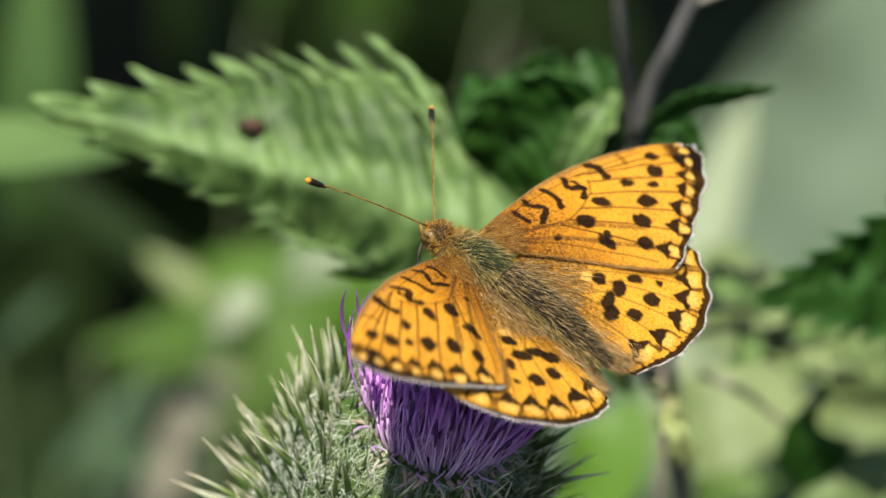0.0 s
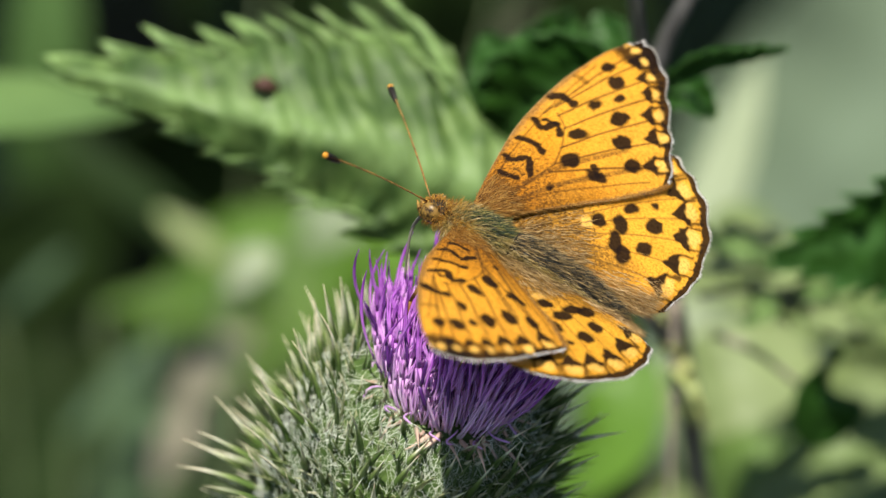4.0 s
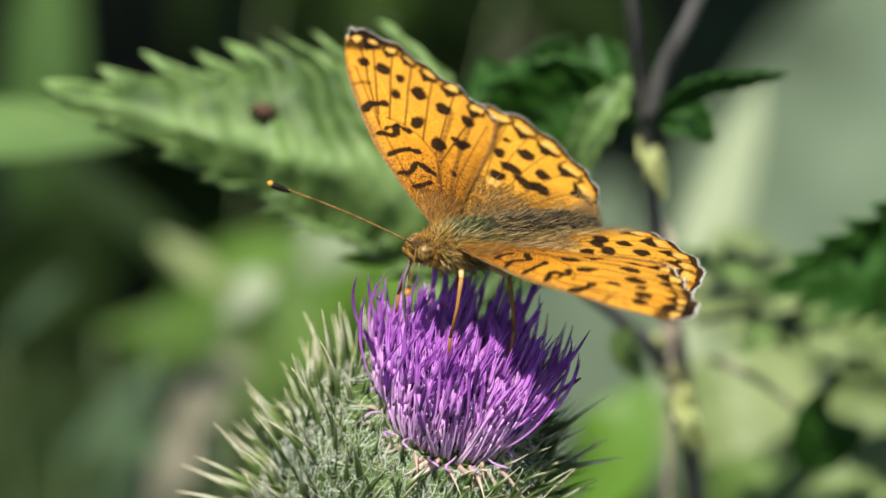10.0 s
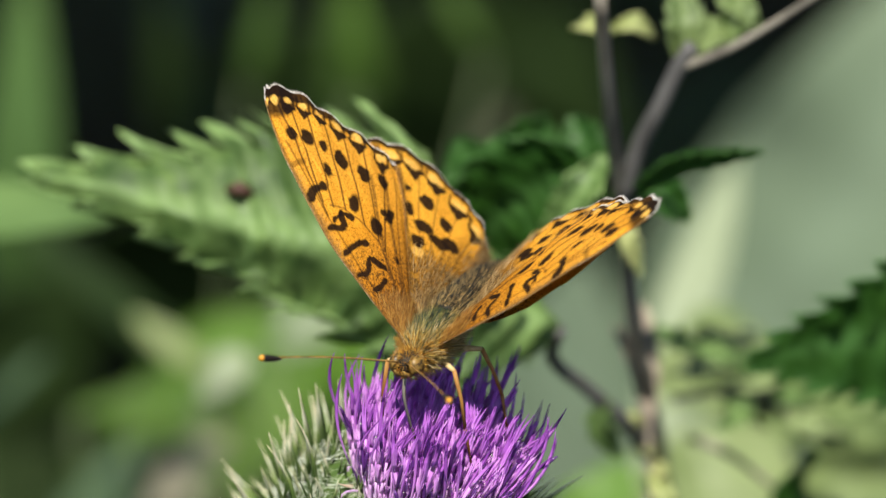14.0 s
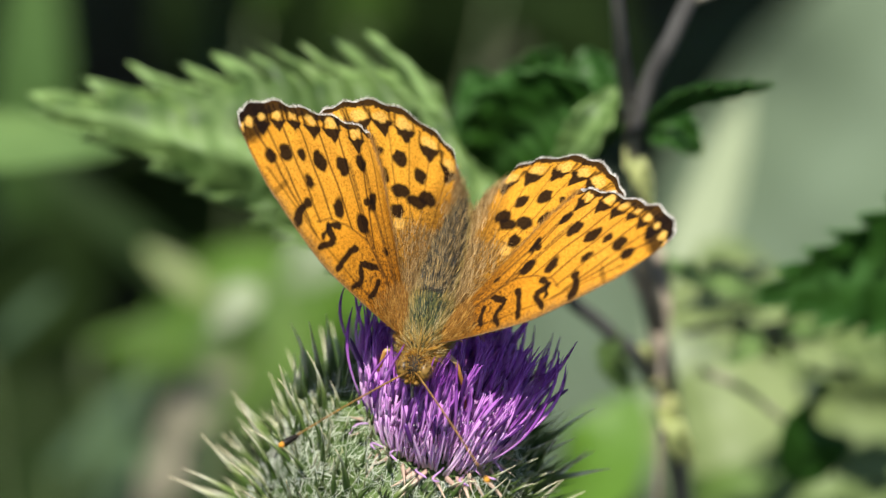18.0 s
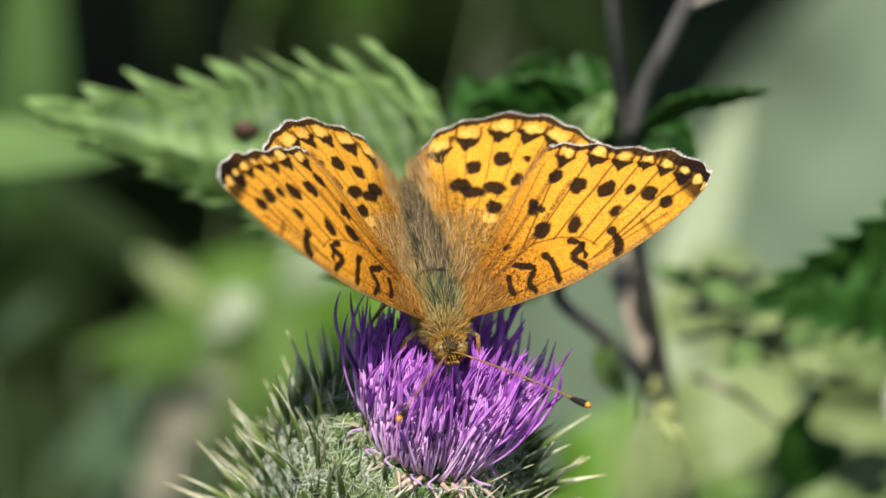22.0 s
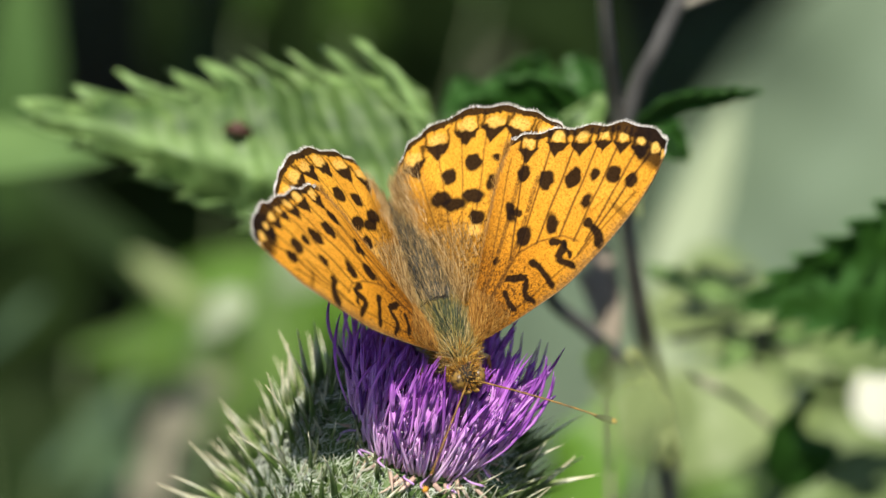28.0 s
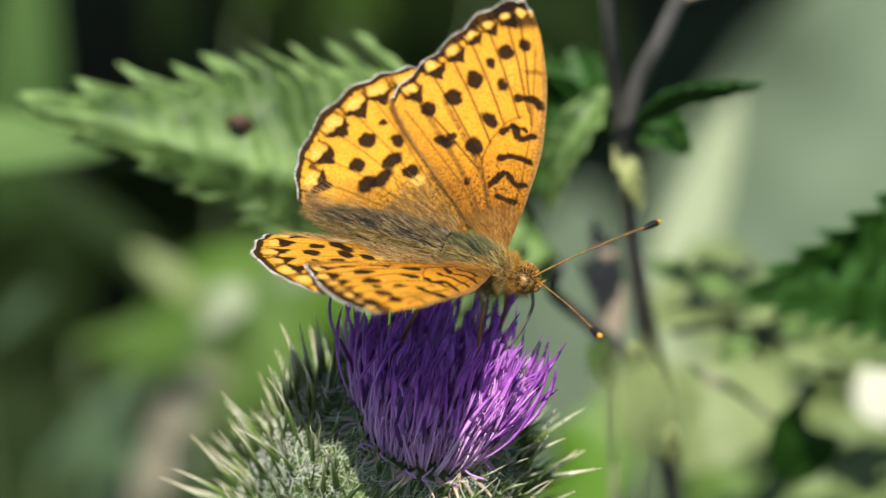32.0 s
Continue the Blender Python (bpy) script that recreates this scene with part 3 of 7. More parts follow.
leaf("leaf", fig, [at(12.9, 10.0, 230, F), at(14.8, 8.8, 222, F), at(17.2, 7.6, 226, F)], 34, facing(0.0, 0.9), NETTLE_SUNLIT, "", shape="oval", fold=0.1)
leaf("leaf", fig, [at(14.2, 6.1, 236, F), at(15.6, 6.0, 230, F), at(17.4, 5.9, 236, F)], 18, facing(0.0, 0.9), NETTLE_SUNLIT, "", shape="oval", fold=0.1)
leaf("leaf", fig, [at(14.6, 9.9, 118, F), at(15.6, 9.1, 114, F), at(16.8, 8.3, 118, F)], 10, facing(-0.1, 1.1), NETTLE_SUNLIT, "", teeth=7, depth=0.35, fold=0.1)
leaf("leaf", fig, [at(12.6, 9.9, 150, F), at(13.2, 9.1, 146, F), at(14.2, 8.5, 150, F)], 9, facing(-0.1, 1.1), MOSSY, "", teeth=7, depth=0.35, fold=0.1)
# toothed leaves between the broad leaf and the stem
for pts_, w_, lean_, m_ in ((((8.3, 1.3, 78), (8.6, 2.2, 74), (8.5, 3.2, 76)), 9, (-0.3, -0.2), NETTLE_SHADED), (((9.9, 1.0, 84), (9.2, 1.9, 80), (8.8, 2.9, 82)), 12, (0.2, -0.5), NETTLE_SHADED),
                            (((10.3, 0.9, 70), (10.55, 1.6, 68), (10.6, 2.5, 70)), 7, (-0.2, -0.2), NETTLE_SHADED), (((8.2, 2.9, 70), (7.7, 3.5, 68), (7.0, 3.9, 70)), 8, (0.1, 0.7), NETTLE)):
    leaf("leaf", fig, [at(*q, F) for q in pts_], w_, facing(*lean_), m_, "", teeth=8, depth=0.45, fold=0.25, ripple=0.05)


def herb_plant(name, label, category, foot_at, leaves, material, group=""):
    """A low plant: blades that rise from one foot; each as (points, width, shape, lean)."""
    foot = ground_under(at(*foot_at))
    p = base(name, foot, label, category, group)
    for pts_, width, shape, lean, *own in leaves:
        leaf("blade", p, [at(*q, foot) for q in pts_], width, facing(*lean), own[0] if own else material, "", thick=0.5, shape=shape, fold=0.12)
        q0 = at(*pts_[0], foot)
        tube("stalk", [Vector((q0.x * s, q0.y * s, -0.01 + (q0.z + 0.01) * s ** 0.8)) for s in np.linspace(0, 1, 8)], np.linspace(0.7, 0.35, 8) * MM, THISTLE_STEM, p)
    return p


herb_plant("dock", "large grey-green dock leaf lit by the sun", "dock", (13, 9, 524),
           [(((9.3, 9.4, 540), (9.9, 6.6, 520), (10.6, 3.4, 505)), 36, "oval", (-0.1, 0.7)),
            (((10.6, 8.6, 534), (13.2, 5.0, 504), (15.6, 2.0, 484), (17.0, -2.0, 474)), 60, "oval", (-0.1, 0.7))], GLAUCOUS)
herb_plant("grass_tuft", "broad pale grass blade standing behind the figwort", "grass", (11.6, 10, 244),
           [(((11.7, 8.0, 232), (12.15, 5.0, 236), (12.75, 3.1, 241), (13.25, 1.6, 247)), 9.5, "blade", (-0.2, 0.6))], GLAUCOUS_PALE)
herb_plant("grass_tuft", "green grass blades in the shade behind the nettle", "grass", (0.5, 9, 404),
           [(((0.6, 5, 424), (0.5, 2.0, 404), (0.7, -2.0, 394)), 16, "blade", (0.2, 0.6), SAGE),
            # this blade is darkened with painted shade
            (((3.4, 2.2, 524), (3.2, 0.5, 504), (3.0, -1.5, 494)), 9, "blade", (0.2, 0.5), SHADE_LEAF),
            (((6.4, 2.0, 524), (6.5, 0.5, 504), (6.2, -1.5, 494)), 12, "blade", (0.2, 0.5), MOSSY),
            (((6.45, 0.5, 402), (6.5, -0.3, 396), (6.35, -1.8, 392)), 4.5, "oval", (0.1, 0.8), GRASS),
            (((4.5, 0.4, 402), (4.7, -0.3, 396), (5.0, -1.6, 392)), 3.6, "oval", (0.1, 0.7), MOSSY),
            (((8.8, -0.2, 402), (8.4, -0.8, 396), (8.0, -1.6, 392)), 4.5, "oval", (0.1, 0.7), MOSSY)], GRASS)
herb_plant("ground_herb", "mid-green soft leaves behind the thistle, lit patches put into lighter green", "wild herb", (4.5, 8, 434),
           [(((3.2, 7.2, 404), (4.8, 5.9, 394), (6.6, 5.2, 389)), 34, "oval", (0.0, 0.8), MOSSY),
            (((2.2, 6.6, 364), (3.4, 5.7, 354), (4.4, 5.3, 354)), 18, "oval", (0.1, 0.8)),
            # lighter green puts the lit patch into this leaf's colour
            (((5.6, 6.0, 364), (6.6, 4.8, 354), (7.4, 3.9, 354)), 26, "oval", (0.0, 0.8), FRESH)], GRASS)
# most of these leaves carry the deep shade in their own colour
herb_plant("ground_herb", "low herb leaves with deep shade put into their green", "wild herb", (1.5, 10, 484),
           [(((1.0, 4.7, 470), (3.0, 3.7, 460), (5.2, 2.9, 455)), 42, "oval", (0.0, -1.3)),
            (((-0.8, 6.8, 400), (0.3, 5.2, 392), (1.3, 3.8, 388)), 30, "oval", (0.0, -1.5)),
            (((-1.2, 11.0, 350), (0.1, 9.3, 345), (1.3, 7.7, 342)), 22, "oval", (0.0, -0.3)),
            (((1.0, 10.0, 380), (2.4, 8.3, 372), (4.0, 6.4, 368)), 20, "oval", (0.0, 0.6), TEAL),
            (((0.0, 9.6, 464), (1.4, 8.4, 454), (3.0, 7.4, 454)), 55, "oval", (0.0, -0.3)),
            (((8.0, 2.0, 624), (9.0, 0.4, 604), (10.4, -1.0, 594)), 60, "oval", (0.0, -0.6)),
            (((4.4, 1.4, 664), (6.0, 0.6, 644), (8.0, -0.6, 644)), 40, "oval", (0.0, -0.4))], SHADE_LEAF)
# the palest blades carry lit patches in their colour, the dark one shade
herb_plant("plantain", "ribbed plantain leaves with lit streaks, a glint and shade put into their colours", "plantain", (2.5, 9, 314),
           [(((4.6, 6.2, 319), (2.6, 4.5, 309), (0.2, 2.5, 304)), 7, "oval", (-0.2, 0.7), SHADE_LEAF),
            (((-0.3, 6.3, 330), (0.35, 5.7, 325), (1.0, 5.1, 322)), 3.6, "oval", (0.0, 0.8), TEAL),
            (((3.4, 6.0, 339), (3.95, 5.5, 334), (4.6, 5.0, 334)), 14, "oval", (0.0, 0.9), SAGE),
            # a blurred glint and a lit streak, put in as very pale leaves
            (((3.7, 5.85, 216), (4.1, 5.45, 214), (4.5, 5.05, 216)), 6.5, "round", (0.0, 1.2), GLAUCOUS_PALE),
            (((4.0, 5.5, 258), (3.3, 5.0, 256), (2.5, 4.4, 258)), 4.6, "oval", (0.0, 0.8), PALE_LIT),
            (((1.5, 6.15, 302), (2.3, 5.95, 300), (3.2, 5.75, 300)), 4, "oval", (0.0, 1.0), MOSSY),
            (((0.9, 8.4, 332), (1.9, 7.4, 330), (2.9, 6.45, 330)), 5, "oval", (0.0, 1.0), TEAL),
            (((2.6, 5.9, 312), (3.8, 5.1, 308), (5.2, 4.4, 308)), 13, "oval", (0.0, 1.0), GRASS),
            (((5.0, 4.8, 329), (5.7, 4.3, 326), (6.5, 3.9, 326)), 17, "oval", (0.0, 1.0), GLAUCOUS_PALE)], NETTLE_SUNLIT)
herb_plant("withered_dock", "grey-brown withered dock leaf lying among the herbs", "dock", (3.3, 9, 380),
           [(((2.75, 7.9, 282), (3.4, 7.25, 278), (4.2, 6.55, 278)), 10, "oval", (0.1, 1.1)),
            (((2.5, 9.3, 302), (2.8, 8.6, 298), (3.15, 7.9, 298)), 6.5, "oval", (0.1, 1.0)),
            (((8.5, 1.6, 420), (8.9, 1.15, 415), (9.2, 0.8, 412)), 3.2, "oval", (0.1, -0.2))], DRY_LEAF)
# a dry sheath that swings at the figwort's stem
sheath_foot = ground_under(at(11.6, 7.0, 88))
sheath = base("dry_grass", sheath_foot, "dry pinkish-grey grass sheath leaning on the figwort stem", "grass")
F = sheath_foot
tube("stalk", [Vector((0, 0, -0.01)).lerp(at(11.7, 6.3, 82, F), q) for q in np.linspace(0, 1, 12)], np.linspace(0.6, 0.35, 12) * MM, WITHERED_STALK, sheath)
for h_, v_, w_ in ((11.3, 3.9, 2.9), (11.6, 4.2, 2.4), (11.05, 4.6, 2.0)):
    leaf("blade", sheath, [at(11.7, 6.3, 82, F), at((11.7 + h_) / 2 + 0.05, 5.2, 84, F), at(h_, v_, 88, F)], w_, facing(0.0, 0.8), WITHERED, "dry blade", shape="oval", fold=0.25)
white = base("white_flower", ground_under(at(15.7, 6.8, 150)), "white umbel flower head far out of focus", "flower")
white_foot = white.location.copy()
F = white_foot
tube("stalk", [Vector((0, 0, -0.01)), at(16.5, 8.6, 160, F), at(16.65, 7.0, 150, F)], np.linspace(2, 1.2, 3) * MM, THISTLE_STEM, white)
for k in range(14):
    a, rr = k * 2.4, 1.0 * math.sqrt(k / 14)
    c_ = at(16.7 + rr * math.cos(a) * 1.15, 6.65 + rr * math.sin(a) * 1.2, 146 + 3 * math.cos(k), F)
    leaf("petal", white, [c_ - UP * 0.004, c_, c_ + UP * 0.005], 8, facing(0.3 * math.cos(a), 0.5 + 0.3 * math.sin(a)), WHITE_PETAL, shape="round", fold=0.2)

bud_top = at(11.6, 7.2, -165)
bud_foot = ground_under(bud_top)
bud_herb = base("budding_herb", bud_foot, "pale green bud head of a herb, far out of focus", "wild herb")
tube("stalk", [Vector((0, 0, -0.03)), Vector((0.002, 0, 0.3)), bud_top - bud_foot], np.array([0.5, 0.4, 0.3]) * MM, THISTLE_STEM, bud_herb)
for k in range(16):
    a, rr = k * 2.4, 0.7 * math.sqrt(k / 16)
    c_ = at(11.6 + rr * math.cos(a), 7.2 + rr * math.sin(a), -165 + 2 * math.cos(3 * k), bud_foot)
    leaf("bud", bud_herb, [c_ - UP * 0.0012, c_, c_ + UP * 0.0014], 1.9, facing(0.3 * math.cos(a), 0.6 + 0.3 * math.sin(a)), PALE_LIT, shape="round", fold=0.2, thick=0.5)


# an unseen shrub, added aside to throw shade on the ground behind
shade_shrub = base("shade_shrub", (-0.91, 0.96, 0), "unseen shrub added to shade the ground behind the herbs", "shrub")
rng = random.Random(3)
tube("trunk", curve_through([Vector(p) for p in ((0, 0, -0.02), (0.1, -0.06, 0.6), (0.3, -0.2, 1.1), (0.62, -0.42, 1.5))], 14), np.linspace(22, 9, 14) * MM, DARK_STEM, shade_shrub)
for k in range(7):
    a = k * 0.9
    tip = Vector((0.66 + 0.3 * math.cos(a), -0.46 + 0.3 * math.sin(a), 1.5 + 0.16 * math.sin(a * 1.7)))
    tube("limb", curve_through([Vector((0.3, -0.2, 1.1)), Vector((0.5, -0.34, 1.36)), tip], 8), np.linspace(9, 2, 8) * MM, DARK_STEM, shade_shrub)
datas = []
for k in range(900):
    d = Vector((rng.gauss(0, 1), rng.gauss(0, 1), rng.gauss(0, 1))).normalized() * rng.random() ** 0.4
    c_ = Vector((0.67 + 0.33 * d.x, -0.47 + 0.33 * d.y, 1.52 + 0.17 * d.z))
    t_ = Vector((rng.uniform(-1, 1), rng.uniform(-1, 1), rng.uniform(-0.5, 0.3))).normalized() * 0.045
    s_ = t_.cross(Vector((rng.uniform(-0.4, 0.4), rng.uniform(-0.4, 0.4), 1))).normalized() * 0.032
    datas.append(([c_ - t_, c_ - t_ * 0.3 + s_, c_ + t_ * 0.4 + s_ * 0.8, c_ + t_ * 1.2, c_ + t_ * 0.4 - s_ * 0.8, c_ - t_ * 0.3 - s_], [(0, 1, 2, 3), (0, 3, 4, 5)]))
crown = link("crown", raw("crown", *merge(datas)), NETTLE, shade_shrub, "loose crown of green leaves")
crown["kind"] = "stuff"

# low leaves that cover the soil round about
rng = random.Random(12)
datas = []
for k in range(2600):
    rr, a = 1.9 * math.sqrt(rng.random()), rng.uniform(0, 2 * math.pi)
    c_ = Vector((rr * math.cos(a), 0.6 + rr * math.sin(a), rng.uniform(0.01, 0.09)))
    size = rng.uniform(0.018, 0.05)
    b_ = rng.uniform(0, 2 * math.pi)
    t_ = Vector((math.cos(b_), math.sin(b_), rng.uniform(-0.3, 0.6))).normalized() * size
    s_ = t_.cross(Vector((rng.uniform(-0.4, 0.4), rng.uniform(-0.4, 0.4), 1))).normalized() * size * rng.uniform(0.25, 0.5)
    lift_ = Vector((0, 0, size * 0.15))
    datas.append(([c_ - t_, c_ - t_ * 0.4 + s_ * 0.8 + lift_, c_ + t_ * 0.2 + s_ + lift_, c_ + t_, c_ + t_ * 0.2 - s_ + lift_, c_ - t_ * 0.4 - s_ * 0.8 + lift_, c_ + t_ * 0.2], [(0, 1, 6, 5), (1, 2, 6), (2, 3, 6), (3, 4, 6), (4, 5, 6)]))
# the soil cover takes the same green with shade painted in
cover = link("undergrowth", raw("undergrowth", *merge(datas)), SHADE_LEAF)
tagged(cover, "low leaves covering the soil, shade put into their dark green", "undergrowth", kind="stuff")


# ---- the thistle ----
AXIS = (RIGHT * 0.29 + UP * 0.62 - AWAY * 0.73).normalized()
RIM = at(7.7, 7.6, 8)
BUD_MID = RIM - AXIS * (17.5 * MM)
foot = Vector((BUD_MID.x - 0.05, BUD_MID.y + 0.04, 0.0))
thistle = base("thistle", foot, "woolly thistle head with spiny green bracts and purple florets", "thistle")
turn = AXIS.to_track_quat("Z", "Y").to_matrix().to_4x4()
HEAD = Matrix.Translation(BUD_MID - foot) @ turn      # the head's own space: z along its axis, the middle of the bud at 0
PETAL_AXIS = (RIGHT * 0.22 + UP * 0.89 - AWAY * 0.38).normalized()      # the way the florets grow
DISC_AXIS = (RIGHT * 0.27 + UP * 0.78 - AWAY * 0.57).normalized()      # the way their disc looks
TUFT = Matrix.Translation(RIM - foot - DISC_AXIS * 18.9 * MM) @ DISC_AXIS.to_track_quat("Z", "Y").to_matrix().to_4x4()
ASIDE = (TUFT.to_3x3().inverted() @ RIGHT).normalized()      # the side on which the tuft spreads more
GROW = (TUFT.to_3x3().inverted() @ PETAL_AXIS).normalized()
rng = random.Random(7)

neck = HEAD @ Vector((0, 0, -0.019))
tube("stem", [neck * s + Vector((0.012, -0.01, 0)) * math.sin(math.pi * s) + Vector((0, 0, -0.02)) * (1 - s) for s in np.linspace(0, 1, 24)], np.linspace(4.5, 3.2, 24) * MM, THISTLE_STEM, thistle, "ribbed woolly stem", sides=12)

bm = bmesh.new()
bmesh.ops.create_uvsphere(bm, u_segments=48, v_segments=32, radius=1)


def bud_radius(z):
    """The bud's half-width at the height z, in millimetres."""
    return 14.6 * max(0.004, 1 - (abs(z + 1) / (20.6 if z > -1 else 19.5)) ** (2.6 if z > -1 else 2.0)) ** (0.46 if z > -1 else 0.5)


for v in bm.verts:
    z = 18.5 * v.co.z if v.co.z > 0 else 19.5 * v.co.z
    k = Vector((v.co.x, v.co.y, 0))
    rad = bud_radius(z) * (1 if v.co.z < 0.97 else 0.2)
    v.co = (k.normalized() * rad if k.length > 1e-4 else k) + Vector((0, 0, z))
    v.co *= MM * (1 + 0.02 * noise.noise(v.co * 0.4))
part("involucre", bm, BUD, thistle, "round green bud under white wool", HEAD)


def bract_mesh(name, length, width, out):
    """A scale that hugs the bud and ends in a stiff spine that stands off; z runs from root to tip, x outwards."""
    n = 8
    verts, faces = [], []
    for i in range(n):
        s = i / (n - 1)
        z = s * length
        w = width * float(np.interp(s, [0, 0.2, 0.45, 0.7, 1], [0.9, 1.0, 0.7, 0.34, 0.03]))
        x = out * s * s
        th = 0.35 * w + 0.03
        verts += [(x, -w / 2, z), (x + th, 0, z), (x, w / 2, z), (x - th * 0.5, 0, z)]
    for i in range(n - 1):
        for k in range(4):
            q = (k + 1) % 4
            faces.append((i * 4 + k, i * 4 + q, i * 4 + 4 + q, i * 4 + 4 + k))
    faces += [(3, 2, 1, 0), tuple((n - 1) * 4 + k for k in range(4))]
    return raw(name, np.array(verts) * MM, faces)


def bract_seat(z, a, low, high):
    """The place and lean of a bract at the height z on the bud, under the angle a; lower bracts stand off more."""
    rad = bud_radius(z)
    slope = (bud_radius(z + 0.5) - bud_radius(z - 0.5))
    normal = Vector((math.cos(a), math.sin(a), -slope)).normalized()
    rise = Vector((slope * math.cos(a), slope * math.sin(a), 1)).normalized()
    stand = 0.5 + 0.42 * (1 - (z + 18) / 34) + rng.uniform(-0.22, 0.3)
    if z > 12.5:
        stand = rng.uniform(0.3, 0.8) + 0.12 * (z - 12.5)
    way = (rise * math.cos(stand) + normal * math.sin(stand) + Vector((-math.sin(a), math.cos(a), 0)) * rng.uniform(-0.26, 0.26)).normalized()
    xax = (normal - way * normal.dot(way)).normalized()
    p = Vector((rad * math.cos(a), rad * math.sin(a), z)) * MM - normal * 0.5 * MM
    k = rng.uniform(low, high) * (0.62 if z > 13.5 else 1.0)
    m = Matrix((xax, way.cross(xax), way)).transposed().to_4x4()
    return Matrix.Translation(p) @ m @ Matrix.Diagonal((k, k, k, 1))


BRACTS = [bract_mesh("bract", 8.6 + 0.7 * k, 1.05 + 0.1 * k, o) for k, o in enumerate((0.8, 1.9, 2.8, 0.1))]
for me in BRACTS:
    me.materials.append(BRACT)
count = 300
for i in range(count):
    z = 17.4 - 34.7 * (i + 0.5) / count
    link("bract", BRACTS[rng.randrange(4)], None, thistle, "", HEAD @ bract_seat(z, i * 2.39996 + rng.uniform(-0.1, 0.1), 0.78, 1.12))
datas = []
for i in range(330):
    m = bract_seat(rng.uniform(-17, 17.4), rng.uniform(0, 2 * math.pi), 0.4, 0.85)
    me = BRACTS[rng.randrange(4)]
    datas.append(([m @ v.co for v in me.vertices], [tuple(p.vertices) for p in me.polygons]))
for i in range(170):
    m = bract_seat(rng.uniform(7, 17.2), rng.uniform(0, 2 * math.pi), 0.35, 0.7)
    me = BRACTS[rng.randrange(4)]
    datas.append(([m @ v.co for v in me.vertices], [tuple(p.vertices) for p in me.polygons]))
small = link("bract_bed", raw("bract_bed", *merge(datas)), BRACT_BED, thistle, "small green and straw-tipped bracts between the large ones", HEAD)
small["kind"] = "stuff"
datas = []
for i in range(1100):       # slender pale spines between them
    m = bract_seat(18.1 - 35 * rng.random(), rng.uniform(0, 2 * math.pi), 0.6, 1.0)
    l_, o_ = rng.uniform(3.5, 7.5), rng.uniform(0.2, 1.6)
    datas.append(tube_data([m @ (Vector((o_ * q * q, 0, l_ * q)) * MM) for q in (0.0, 0.4, 0.75, 1.0)], np.array([0.3, 0.2, 0.11, 0.015]) * MM, 3))
spines = link("spine_bed", raw("spine_bed", *merge(datas)), SPINE, thistle, "slender straw-coloured spines between the bracts", HEAD)
spines["kind"] = "stuff"
DRY_BRACTS = [bract_mesh("dry_bract", 5.0, 0.9, -0.9), bract_mesh("dry_bract", 6.6, 0.75, -1.6), bract_mesh("dry_bract", 3.6, 1.0, 0.6)]
for me in DRY_BRACTS:
    me.materials.append(DRY)
for i in range(46):
    a = 2 * math.pi * (i + rng.uniform(-0.45, 0.45)) / 46
    out = Vector((math.cos(a), math.sin(a), 0))
    way = (out * rng.uniform(0.45, 1.0) + Vector((0, 0, rng.uniform(-1.0, 0.25))) + Vector((-math.sin(a), math.cos(a), 0)) * rng.gauss(0, 0.4)).normalized()
    xax = (Vector((0, 0, 1)) - way * way.z).normalized()
    m = Matrix((xax, way.cross(xax), way)).transposed().to_4x4()
    k = rng.uniform(0.5, 0.95)
    link("dry_bract", DRY_BRACTS[i % 3], None, thistle, "", TUFT @ Matrix.Translation(out * rng.uniform(6.8, 7.5) * MM + Vector((0, 0, rng.uniform(17.5, 18.6) * MM))) @ m @ Matrix.Diagonal((k, k, k, 1)))

# cobweb wool strung between the bracts
datas = []
for i in range(9500):
    z = rng.uniform(-18, 18.4)
    a = rng.uniform(0, 2 * math.pi)
    if noise.noise(Vector((2.2 * math.cos(a), 2.2 * math.sin(a), z * 0.16))) < rng.uniform(-0.5, 0.25):      # it hangs in patches
        continue
    da, dz = rng.gauss(0, 0.22), rng.gauss(0, 2.6)
    lift = rng.uniform(0.1, 1.8)
    pts = []
    for s in (0, 0.25, 0.5, 0.75, 1):
        zz = max(-18.5, min(18.0, z + dz * s))
        rr = bud_radius(zz) + lift * (0.5 + 0.5 * math.cos(2 * math.pi * (s + 0.5))) * 0.6 + 0.4 + 0.35 * rng.random()
        aa = a + da * s + 0.03 * rng.uniform(-1, 1)
        pts.append(Vector((rr * math.cos(aa), rr * math.sin(aa), zz)) * MM)
    w = rng.choice((0.014, 0.02, 0.028, 0.045)) * MM
    datas.append(tube_data(pts, [w * 0.6, w, w, w, w * 0.5], 3))
wool = link("wool", raw("wool", *merge(datas)), WOOL, thistle, "white cobweb wool between the bracts", HEAD)
wool["kind"] = "stuff"


def arch(s, reach):
    """How far a floret has swung outwards at the share s of its length: fast at the root, then upright."""
    return reach * (1 - (1 - s) ** 3.2)


